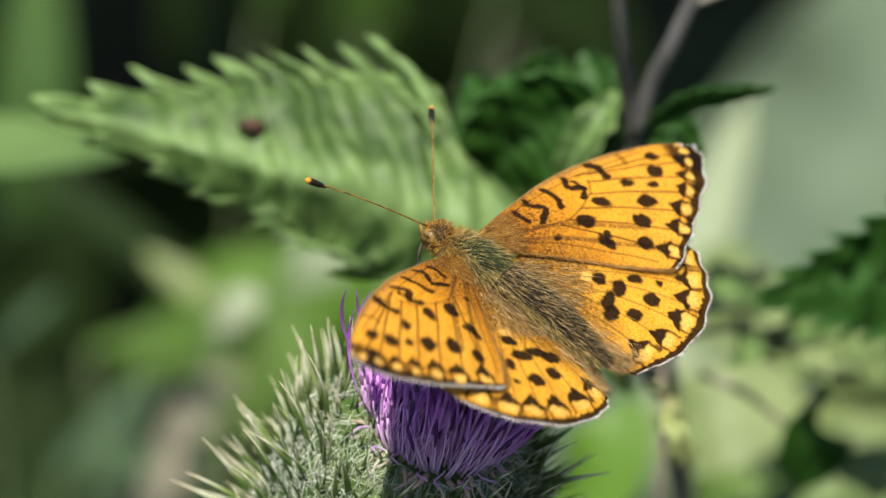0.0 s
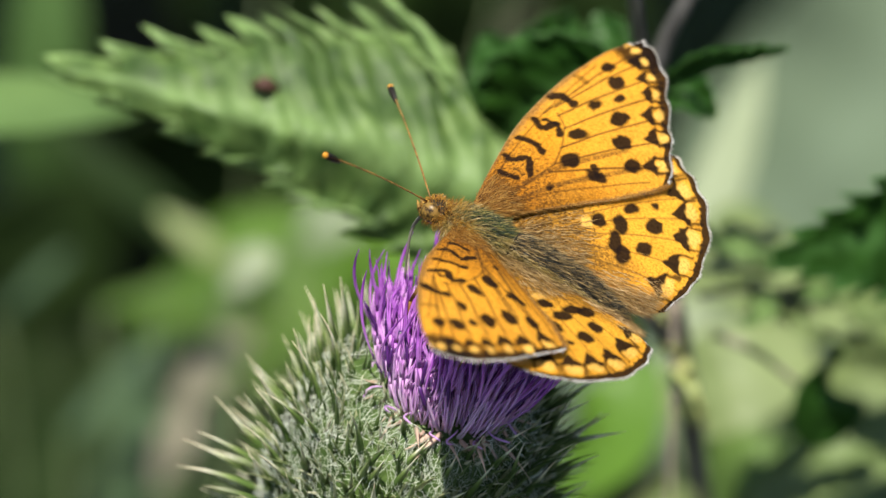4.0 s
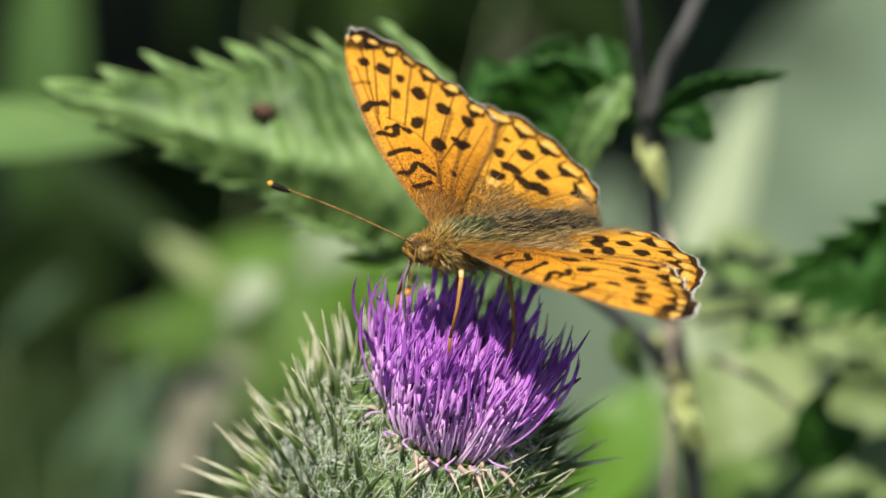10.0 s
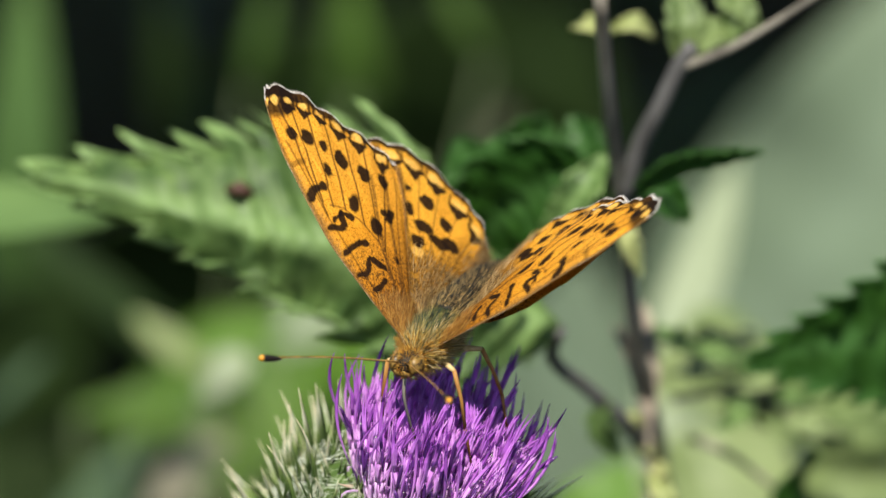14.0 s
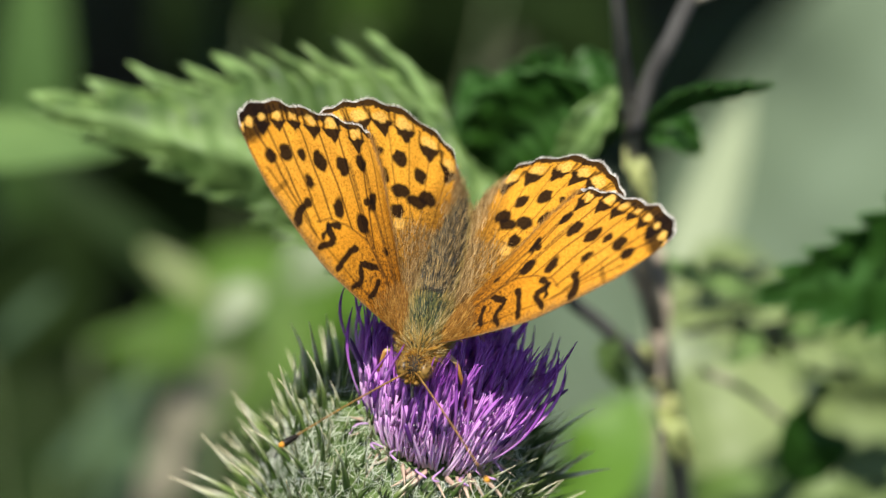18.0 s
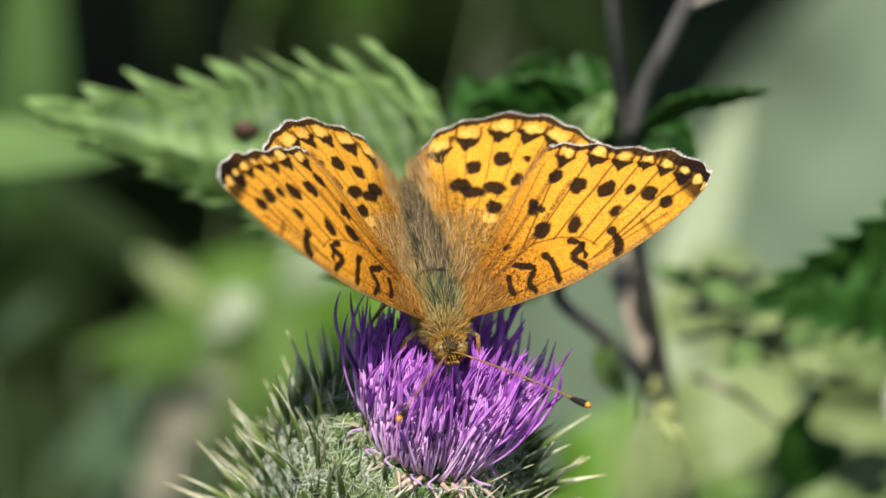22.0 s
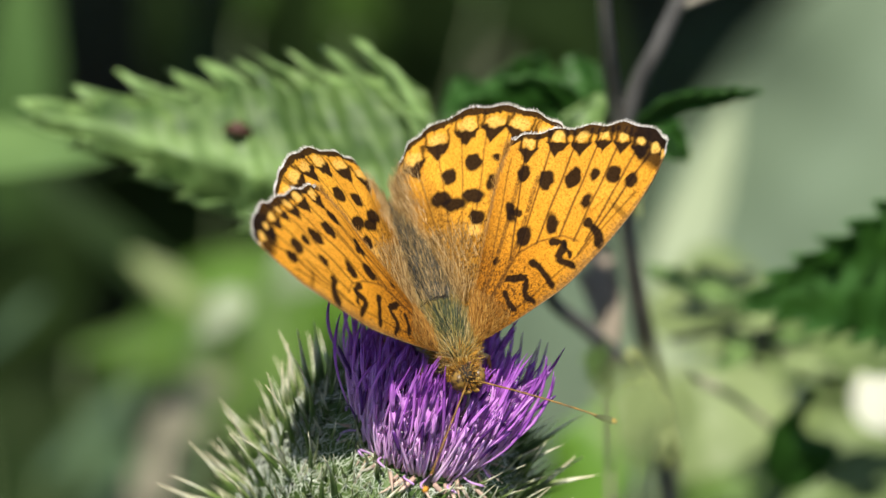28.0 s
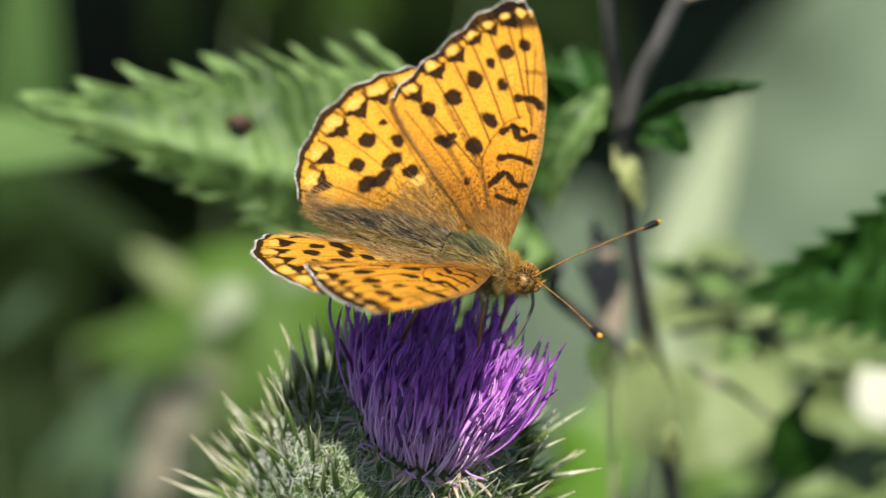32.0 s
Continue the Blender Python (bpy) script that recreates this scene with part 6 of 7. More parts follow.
def motions():
    walk(bud_herb, [(t_, Matrix.Translation(bud_foot - UP * d_ * MM)) for t_, d_ in ((0, 14), (12, 14), (19, 14), (21, 9), (22, 5), (23, 2.5), (24, 1), (26, 0), (29, 0.3), (32, 0))])
    walk(sheath, [(t_, Matrix.Translation(sheath_foot) @ Matrix.Rotation(radians(a_), 4, "Y")) for t_, a_ in ((0, 0.0), (12, -0.05), (16, 0.0), (20, -0.07), (22, -0.18), (24, -0.3), (26, -0.42), (28, -0.46), (30, -0.52), (32, -0.44))])
    walk(white, [(t_, Matrix.Translation(white_foot) @ Matrix.Rotation(radians(a_), 4, "Y")) for t_, a_ in (
        (0, 1.0), (6, 1.25), (12, 1.1), (16, 1.0), (18, 0.95), (20, 0.6), (22, 0.42), (24, 0.25), (26, 0.1), (28, 0.0), (30, 0.03), (32, 0.0))])
    walk(butterfly, [
        (0, seat(4.90, -2.18, -1.84, 143.3, 17.9, -1.6)),
        (0.25, seat(3.77, -2.72, -1.23, 144.7, 14.4, 2.1)),
        (0.5, seat(2.64, -3.25, -0.61, 146.0, 10.9, 5.8)),
        (0.75, seat(3.03, -2.89, -1.51, 144.4, 9.3, 2.3)),
        (1, seat(3.42, -2.53, -2.40, 142.7, 7.6, -1.3)),
        (1.25, seat(4.17, -3.06, -1.12, 139.2, 17.0, 3.7)),
        (1.5, seat(4.92, -3.59, 0.17, 135.8, 26.4, 8.7)),
        (1.75, seat(5.09, -2.38, -1.47, 137.4, 15.6, 5.6)),
        (2, seat(5.26, -1.16, -3.10, 139.0, 4.9, 2.5)),
        (2.25, seat(5.11, -2.03, -2.28, 141.5, 16.3, 5.8)),
        (2.5, seat(4.97, -2.90, -1.46, 144.1, 27.7, 9.1)),
        (2.75, seat(3.95, -1.78, -1.31, 148.9, 21.5, 3.0)),
        (3, seat(2.93, -0.66, -1.16, 153.8, 15.3, -3.0)),
        (3.25, seat(4.10, -2.15, -1.58, 150.5, 19.3, 2.6)),
        (3.5, seat(5.27, -3.64, -1.99, 147.2, 23.3, 8.3)),
        (4, seat(4.10, -3.66, -2.09, 158.0, 20.0, 8.3)),
        (4.5, seat(2.92, -3.68, -2.18, 168.7, 16.7, 8.3)),
        (5, seat(1.75, -3.70, -2.27, 179.5, 13.4, 8.2)),
        (5.5, seat(0.57, -3.73, -2.36, 190.2, 10.1, 8.2)),
        (5.75, seat(0.21, -2.43, -2.32, 190.6, 4.5, 2.7)),
        (6, seat(-0.16, -1.13, -2.27, 191.0, -1.0, -2.9)),
        (6.25, seat(1.33, -0.98, -1.78, 193.3, 4.3, 2.8)),
        (6.5, seat(2.82, -0.84, -1.30, 195.6, 9.5, 8.4)),
        (6.75, seat(1.26, -1.25, -1.61, 194.4, 3.7, 3.9)),
        (7, seat(-0.30, -1.67, -1.92, 193.2, -2.0, -0.6)),
        (7.25, seat(-0.13, -0.86, -2.31, 193.0, 0.2, 5.4)),
        (7.5, seat(0.04, -0.05, -2.71, 192.8, 2.3, 11.3)),
        (7.75, seat(1.30, 1.67, -2.67, 199.4, 7.7, 4.1)),
        (8, seat(2.56, 3.39, -2.62, 206.0, 13.1, -3.1)),
        (8.25, seat(2.42, 2.71, -0.79, 207.8, 11.0, 2.6)),
        (8.5, seat(2.28, 2.03, 1.04, 209.7, 8.8, 8.3)),
        (8.75, seat(2.60, 1.05, 0.41, 207.6, 13.9, 3.5)),
        (9, seat(2.93, 0.07, -0.22, 205.4, 19.0, -1.3)),
        (9.25, seat(3.84, -0.29, -0.16, 207.7, 18.3, 3.7)),
        (9.5, seat(4.75, -0.65, -0.11, 209.9, 17.6, 8.8)),
        (9.75, seat(3.50, -0.69, -0.20, 212.5, 14.7, 3.5)),
        (10, seat(2.25, -0.74, -0.29, 215.0, 11.8, -1.9)),
        (10.25, seat(1.30, -1.20, -2.05, 213.9, 10.5, 4.9)),
        (10.5, seat(0.35, -1.66, -3.81, 212.9, 9.1, 11.8)),
        (10.75, seat(0.18, -1.54, -3.09, 221.4, 1.5, 5.5)),
        (11, seat(0.02, -1.42, -2.37, 229.9, -6.1, -0.7)),
        (11.25, seat(0.10, -1.05, -1.76, 234.0, 0.9, 3.6)),
        (11.5, seat(0.19, -0.68, -1.15, 238.0, 8.0, 8.0)),
        (11.75, seat(0.31, -1.18, -1.61, 240.2, -3.4, 1.5)),
        (12, seat(0.43, -1.67, -2.07, 242.4, -14.7, -4.9)),
        (12.25, seat(0.79, -0.45, -2.34, 241.5, -9.4, 1.7)),
        (12.5, seat(1.15, 0.77, -2.60, 240.6, -4.1, 8.3)),
        (12.75, seat(0.95, 0.09, -2.72, 242.9, -4.8, 3.5)),
        (13, seat(0.75, -0.59, -2.83, 245.2, -5.5, -1.2)),
        (13.25, seat(0.60, 0.00, -2.50, 244.7, -1.0, 2.0)),
        (13.5, seat(0.46, 0.60, -2.17, 244.1, 3.6, 5.3)),
        (14, seat(0.53, -0.26, -2.04, 244.7, 1.2, 5.6)),
        (14.5, seat(0.61, -1.11, -1.91, 245.4, -1.2, 6.0)),
        (15, seat(0.69, -1.97, -1.78, 246.1, -3.6, 6.4)),
        (15.5, seat(0.76, -2.83, -1.65, 246.7, -6.0, 6.8)),
        (15.75, seat(0.16, -2.93, -1.99, 245.4, -9.2, 1.1)),
        (16, seat(-0.44, -3.03, -2.34, 244.0, -12.5, -4.6)),
        (16.5, seat(-0.10, -2.96, -2.61, 241.2, -14.2, 0.1)),
        (17, seat(-0.54, -1.97, -4.22, 241.7, -11.6, -4.3)),
        (17.25, seat(-0.23, -2.28, -3.67, 247.7, 0.5, 0.5)),
        (17.5, seat(0.09, -2.58, -3.13, 253.6, -3.4, 5.2)),
        (18, seat(-1.48, -3.93, -5.94, 256.9, -19.3, -3.7)),
        (18.25, seat(-1.71, -2.04, -4.55, 264.8, -6.8, -1.4)),
        (18.5, seat(-1.93, -0.14, -3.17, 272.7, 5.7, 1.0)),
        (19, seat(-1.74, 1.10, -2.64, 275.8, 4.5, 2.0)),
        (19.25, seat(-2.15, 1.10, -2.44, 275.0, 4.8, 1.3)),
        (19.5, seat(-2.56, 1.10, -2.25, 274.3, 5.0, 0.6)),
        (19.75, seat(-1.81, 0.80, -1.74, 275.9, 8.5, 0.4)),
        (20, seat(-1.07, 0.49, -1.24, 277.5, 3.9, 0.2)),
        (20.25, seat(-1.31, 1.48, -2.63, 277.2, 0.9, 2.5)),
        (20.5, seat(-1.55, 2.46, -4.03, 276.9, -2.1, 4.8)),
        (20.75, seat(-1.02, 1.02, -4.20, 277.9, 2.3, 1.5)),
        (21, seat(-0.50, -0.43, -4.38, 278.8, -17.4, -1.7)),
        (21.5, seat(-0.55, 0.58, -5.49, 280.4, -18.0, 2.1)),
        (21.75, seat(-0.45, 0.01, -5.13, 281.1, -18.8, -1.3)),
        (22, seat(-0.35, -0.56, -4.78, 281.7, -19.7, -4.7)),
        (22.25, seat(-0.34, 1.11, -4.30, 285.0, 6.4, -0.2)),
        (22.5, seat(-0.33, 2.78, -3.81, 288.3, 2.5, 4.4)),
        (23, seat(0.65, -2.07, -4.56, 286.5, -21.4, -3.8)),
        (23.5, seat(0.07, -0.69, -5.21, 291.9, -14.8, 1.3)),
        (23.75, seat(-0.30, -0.61, -2.77, 297.6, 2.7, -0.3)),
        (24, seat(-0.67, -0.52, -0.33, 303.2, 0.3, -1.8)),
        (24.5, seat(-0.01, 2.84, -2.96, 297.1, 10.9, 3.0)),
        (24.75, seat(-0.92, 0.78, -1.24, 302.4, 5.6, 1.2)),
        (25, seat(-1.82, -1.27, 0.48, 307.6, 0.3, -0.6)),
        (25.5, seat(0.71, -2.04, -4.16, 294.1, -5.2, 7.6)),
        (26, seat(0.75, -1.80, -4.79, 293.9, -7.7, 4.8)),
        (26.5, seat(0.78, -1.55, -5.42, 293.6, -10.2, 2.0)),
        (27, seat(0.82, -1.31, -6.04, 293.4, -12.7, -0.8)),
        (27.5, seat(0.85, -1.06, -6.67, 293.2, -15.2, -3.7)),
        (28, seat(1.06, -2.81, -6.68, 292.6, -23.8, 0.3)),
        (28.5, seat(0.85, -1.66, -5.70, 300.6, -17.5, -4.4)),
        (29, seat(1.91, -2.39, -1.57, 317.4, -5.5, 0.7)),
        (29.25, seat(1.98, -2.18, -2.13, 315.6, -10.6, -3.6)),
        (29.5, seat(2.05, -1.98, -2.69, 313.9, -15.8, -7.8)),
        (29.75, seat(2.86, -1.89, -3.10, 315.8, -22.0, -5.7)),
        (30, seat(3.67, -1.80, -3.50, 317.6, -28.3, -3.7)),
        (30.25, seat(2.67, -0.25, -2.20, 323.5, -8.2, -5.4)),
        (30.5, seat(1.67, 1.31, -0.90, 329.5, -4.1, -7.0)),
        (30.75, seat(2.34, 0.73, -1.62, 331.0, -7.5, -3.1)),
        (31, seat(3.02, 0.15, -2.35, 332.6, -10.9, 0.9)),
        (31.5, seat(0.81, 1.15, -2.66, 335.2, -10.3, -9.4)),
        (32, seat(2.65, 1.58, -2.37, 341.2, -9.6, -1.8)),
    ])
    walk(forewing_left, [
        (0, hinge(True, 1, 17.3, -11.9, -4.1)),
        (0.25, hinge(True, 1, 31.5, -9.5, -2.0)),
        (0.5, hinge(True, 1, 26.5, -7.0, 0.0)),
        (0.75, hinge(True, 1, 10.0, -9.9, -1.4)),
        (1, hinge(True, 1, 13.2, -12.9, -2.7)),
        (1.25, hinge(True, 1, 15.0, -9.9, -1.4)),
        (1.5, hinge(True, 1, 42.0, -7.0, 0.0)),
        (1.75, hinge(True, 1, 27.0, -7.7, -2.3)),
        (2, hinge(True, 1, 22.3, -8.3, -4.6)),
        (2.25, hinge(True, 1, 25.0, -7.7, -2.3)),
        (2.5, hinge(True, 1, 30.5, -7.0, 0.0)),
        (2.75, hinge(True, 1, 16.0, -9.1, -2.1)),
        (3, hinge(True, 1, 18.2, -11.2, -4.3)),
        (3.25, hinge(True, 1, 24.5, -9.1, -2.1)),
        (3.5, hinge(True, 1, 32.0, -7.0, 0.0)),
        (4, hinge(True, 1, 5.0, -12.5, -0.1)),
        (4.5, hinge(True, 1, 17.5, -18.0, -0.1)),
        (5, hinge(True, 1, 1.0, -23.5, -0.2)),
        (5.5, hinge(True, 1, 23.7, -29.0, -0.3)),
        (5.75, hinge(True, 1, 3.5, -20.5, -0.6)),
        (6, hinge(True, 1, 8.1, -11.9, -0.9)),
        (6.25, hinge(True, 1, 16.5, -17.2, -0.7)),
        (6.5, hinge(True, 1, 7.3, -22.5, -0.5)),
        (6.75, hinge(True, 1, 3.0, -17.0, -2.1)),
        (7, hinge(True, 1, 15.0, -11.6, -3.6)),
        (7.25, hinge(True, 1, 7.5, -10.4, -1.9)),
        (7.5, hinge(True, 1, -12.1, -9.2, -0.2)),
        (7.75, hinge(True, 1, -2.5, -16.3, -2.1)),
        (8, hinge(True, 1, 31.1, -23.3, -4.0)),
        (8.25, hinge(True, 1, 15.0, -22.4, -2.4)),
        (8.5, hinge(True, 1, -5.1, -21.4, -0.7)),
        (8.75, hinge(True, 1, 17.5, -19.3, -1.7)),
        (9, hinge(True, 1, 21.2, -17.3, -2.7)),
        (9.25, hinge(True, 1, 9.0, -14.5, -1.5)),
        (9.5, hinge(True, 1, 5.1, -11.8, -0.3)),
        (9.75, hinge(True, 1, 25.5, -11.9, -0.4)),
        (10, hinge(True, 1, 11.7, -11.9, -0.4)),
        (10.25, hinge(True, 1, 6.0, -13.3, -0.3)),
        (10.5, hinge(True, 1, 23.5, -14.7, -0.1)),
        (10.75, hinge(True, 1, 16.0, -13.1, -1.8)),
        (11, hinge(True, 1, 21.2, -11.5, -3.5)),
        (11.25, hinge(True, 1, 32.0, -10.9, -2.3)),
        (11.5, hinge(True, 1, -7.4, -10.3, -1.1)),
        (11.75, hinge(True, 1, 5.5, -10.2, -2.5)),
        (12, hinge(True, 1, 30.7, -10.0, -3.9)),
        (12.25, hinge(True, 1, 15.5, -9.6, -2.3)),
        (12.5, hinge(True, 1, -8.8, -9.1, -0.7)),
        (12.75, hinge(True, 1, 42.0, -9.0, -1.5)),
        (13, hinge(True, 1, 12.7, -9.0, -2.3)),
        (13.25, hinge(True, 1, 23.5, -8.6, 0.6)),
        (13.5, hinge(True, 1, 16.6, -8.2, 3.5)),
        (14, hinge(True, 1, 34.9, -8.0, 4.8)),
        (14.5, hinge(True, 1, 1.3, -7.7, 6.0)),
        (15, hinge(True, 1, 33.7, -7.5, 7.3)),
        (15.5, hinge(True, 1, 10.1, -7.3, 8.5)),
        (15.75, hinge(True, 1, 11.1, -9.6, 3.8)),
        (16, hinge(True, 1, 36.0, -11.8, -0.9)),
        (16.5, hinge(True, 1, 29.8, -5.2, 1.4)),
        (17, hinge(True, 1, 19.3, -10.3, 1.2)),
        (17.25, hinge(True, 1, 27.7, -10.6, 3.9)),
        (17.5, hinge(True, 1, 12.1, -10.9, 6.6)),
        (18, hinge(True, 1, 37.0, -9.0, -0.4)),
        (18.25, hinge(True, 1, 22.0, -11.4, 1.8)),
        (18.5, hinge(True, 1, 7.1, -13.8, 3.9)),
        (19, hinge(True, 1, 28.2, -13.7, 2.2)),
        (19.25, hinge(True, 1, 15.8, -13.4, 1.7)),
        (19.5, hinge(True, 1, 13.4, -13.1, 1.3)),
        (19.75, hinge(True, 1, 32.1, -15.1, 2.5)),
        (20, hinge(True, 1, 14.8, -17.1, 3.8)),
        (20.25, hinge(True, 1, 7.1, -12.2, 4.7)),
        (20.5, hinge(True, 1, 15.4, -7.4, 5.5)),
        (20.75, hinge(True, 1, 37.2, -9.8, 4.7)),
        (21, hinge(True, 1, 23.1, -12.2, 3.8)),
        (21.5, hinge(True, 1, 29.1, -6.6, 6.8)),
        (21.75, hinge(True, 1, 21.8, -9.6, 5.8)),
        (22, hinge(True, 1, 24.6, -12.6, 4.8)),
        (22.25, hinge(True, 1, 32.2, -14.8, 6.3)),
        (22.5, hinge(True, 1, 19.8, -17.0, 7.8)),
        (23, hinge(True, 1, 42.1, -13.5, 6.7)),
        (23.5, hinge(True, 1, 30.6, -9.9, 6.1)),
        (23.75, hinge(True, 1, 34.5, -11.1, 4.5)),
        (24, hinge(True, 1, 18.3, -12.3, 2.8)),
        (24.5, hinge(True, 1, 31.9, -10.3, 12.0)),
        (24.75, hinge(True, 1, 23.6, -10.0, 6.9)),
        (25, hinge(True, 1, 15.3, -9.6, 1.7)),
        (25.5, hinge(True, 1, 34.2, -8.6, 9.5)),
        (26, hinge(True, 1, 20.7, -9.0, 8.5)),
        (26.5, hinge(True, 1, 45.7, -9.3, 7.6)),
        (27, hinge(True, 1, 27.4, -9.7, 6.6)),
        (27.5, hinge(True, 1, 36.3, -10.0, 5.6)),
        (28, hinge(True, 1, 45.1, -9.9, 7.9)),
        (28.5, hinge(True, 1, 43.7, -8.6, 2.0)),
        (29, hinge(True, 1, 15.9, -9.6, 1.8)),
        (29.25, hinge(True, 1, 31.1, -8.7, -1.1)),
        (29.5, hinge(True, 1, 46.3, -7.8, -4.1)),
        (29.75, hinge(True, 1, 32.3, -11.9, 1.6)),
        (30, hinge(True, 1, 18.2, -16.0, 7.4)),
        (30.25, hinge(True, 1, 33.9, -13.4, 4.1)),
        (30.5, hinge(True, 1, 33.6, -10.9, 0.8)),
        (30.75, hinge(True, 1, 33.3, -12.5, 2.1)),
        (31, hinge(True, 1, 33.0, -14.2, 3.4)),
        (31.5, hinge(True, 1, 31.0, -9.7, -3.4)),
        (32, hinge(True, 1, 32.4, -14.9, 1.3)),
    ])
    walk(forewing_right, [
        (0, hinge(True, -1, 3.5, -12.4, -1.1)),
        (0.25, hinge(True, -1, 22.8, -14.4, -1.1)),
        (0.5, hinge(True, -1, 42.0, -16.4, -1.0)),
        (0.75, hinge(True, -1, 23.9, -15.4, -0.9)),
        (1, hinge(True, -1, 5.7, -14.4, -0.9)),
        (1.25, hinge(True, -1, 40.1, -11.0, 0.1)),
        (1.5, hinge(True, -1, 74.6, -7.6, 1.1)),
        (1.75, hinge(True, -1, 45.9, -12.1, 0.8)),
        (2, hinge(True, -1, 17.2, -16.6, 0.4)),
        (2.25, hinge(True, -1, 39.3, -13.1, -0.7)),
        (2.5, hinge(True, -1, 61.4, -9.7, -1.8)),
        (2.75, hinge(True, -1, 35.4, -10.9, -2.6)),
        (3, hinge(True, -1, 9.3, -12.1, -3.4)),
        (3.25, hinge(True, -1, 36.9, -10.5, -2.5)),
        (3.5, hinge(True, -1, 64.4, -8.9, -1.5)),
        (4, hinge(True, -1, 27.0, -8.9, 2.6)),
        (4.5, hinge(True, -1, 64.5, -8.8, 6.7)),
        (5, hinge(True, -1, 27.1, -8.8, 10.8)),
        (5.5, hinge(True, -1, 34.6, -8.8, 14.8)),
        (5.75, hinge(True, -1, 22.5, -10.5, 7.2)),
        (6, hinge(True, -1, 17.2, -12.2, -0.4)),
        (6.25, hinge(True, -1, 24.0, -12.8, 2.2)),
        (6.5, hinge(True, -1, 28.9, -13.5, 4.9)),
        (6.75, hinge(True, -1, 27.5, -13.2, 2.7)),
        (7, hinge(True, -1, 23.9, -12.9, 0.6)),
        (7.25, hinge(True, -1, 25.3, -9.5, 0.1)),
        (7.5, hinge(True, -1, 26.7, -6.1, -0.5)),
        (7.75, hinge(True, -1, 22.0, -14.2, 4.3)),
        (8, hinge(True, -1, 22.2, -22.3, 9.1)),
        (8.25, hinge(True, -1, 20.7, -23.8, 5.6)),
        (8.5, hinge(True, -1, 19.2, -25.3, 2.1)),
        (8.75, hinge(True, -1, 21.5, -20.5, 1.9)),
        (9, hinge(True, -1, 23.9, -15.6, 1.8)),
        (9.25, hinge(True, -1, 28.7, -12.2, 1.6)),
        (9.5, hinge(True, -1, 33.6, -8.7, 1.4)),
        (9.75, hinge(True, -1, 36.0, -9.5, 0.0)),
        (10, hinge(True, -1, 17.8, -10.2, -1.3)),
        (10.25, hinge(True, -1, 17.0, -4.4, 3.2)),
        (10.5, hinge(True, -1, 77.6, 1.4, 7.7)),
        (10.75, hinge(True, -1, 68.5, -7.3, 5.0)),
        (11, hinge(True, -1, 36.7, -15.9, 2.2)),
        (11.25, hinge(True, -1, 5.5, -14.1, 2.1)),
        (11.5, hinge(True, -1, 26.0, -12.2, 1.9)),
        (11.75, hinge(True, -1, 70.0, -13.8, 3.4)),
        (12, hinge(True, -1, 54.0, -15.4, 5.0)),
        (12.25, hinge(True, -1, 72.0, -16.8, 6.5)),
        (12.5, hinge(True, -1, 32.3, -18.3, 7.9)),
        (12.75, hinge(True, -1, 97.0, -16.3, 4.7)),
        (13, hinge(True, -1, 23.6, -14.3, 1.4)),
        (13.25, hinge(True, -1, 1.0, -13.5, 0.6)),
        (13.5, hinge(True, -1, 33.9, -12.7, -0.2)),
        (14, hinge(True, -1, 52.9, -13.0, -0.4)),
        (14.5, hinge(True, -1, 19.8, -13.3, -0.6)),
        (15, hinge(True, -1, 52.7, -13.5, -0.7)),
        (15.5, hinge(True, -1, 29.6, -13.8, -0.9)),
        (15.75, hinge(True, -1, 29.9, -14.1, 1.7)),
        (16, hinge(True, -1, 58.1, -14.4, 4.3)),
        (16.5, hinge(True, -1, 53.4, -16.6, 5.6)),
        (17, hinge(True, -1, 37.7, -14.5, 6.0)),
        (17.25, hinge(True, -1, 50.8, -15.0, 3.5)),
        (17.5, hinge(True, -1, 27.9, -15.4, 1.0)),
        (18, hinge(True, -1, 47.8, -15.0, 5.8)),
        (18.25, hinge(True, -1, 40.7, -10.9, 2.2)),
        (18.5, hinge(True, -1, 13.6, -6.7, -1.4)),
        (19, hinge(True, -1, 36.9, -10.4, -1.6)),
        (19.25, hinge(True, -1, 23.3, -9.0, -1.6)),
        (19.5, hinge(True, -1, 19.6, -7.7, -1.7)),
        (19.75, hinge(True, -1, 37.3, -7.7, -2.3)),
        (20, hinge(True, -1, 24.9, -7.7, -3.0)),
        (20.25, hinge(True, -1, 22.8, -6.4, 1.3)),
        (20.5, hinge(True, -1, 36.7, -5.1, 5.6)),
        (20.75, hinge(True, -1, 48.3, -7.0, 2.3)),
        (21, hinge(True, -1, 30.0, -9.0, -0.9)),
        (21.5, hinge(True, -1, 49.4, -7.6, 8.9)),
        (21.75, hinge(True, -1, 33.2, -9.3, 4.9)),
        (22, hinge(True, -1, 37.1, -10.9, 1.0)),
        (22.25, hinge(True, -1, 62.5, -5.2, 1.9)),
        (22.5, hinge(True, -1, 35.4, 0.5, 2.8)),
        (23, hinge(True, -1, 48.7, -12.1, -1.4)),
        (23.5, hinge(True, -1, 43.2, -4.2, 3.8)),
        (23.75, hinge(True, -1, 47.5, -8.2, -0.3)),
        (24, hinge(True, -1, 20.3, -12.1, -4.3)),
        (24.5, hinge(True, -1, 38.5, 0.7, 3.7)),
        (24.75, hinge(True, -1, 19.9, -4.5, -0.8)),
        (25, hinge(True, -1, 11.2, -9.7, -5.3)),
        (25.5, hinge(True, -1, 66.7, -3.0, 1.3)),
        (26, hinge(True, -1, 37.6, -3.7, 1.9)),
        (26.5, hinge(True, -1, 63.5, -4.4, 2.5)),
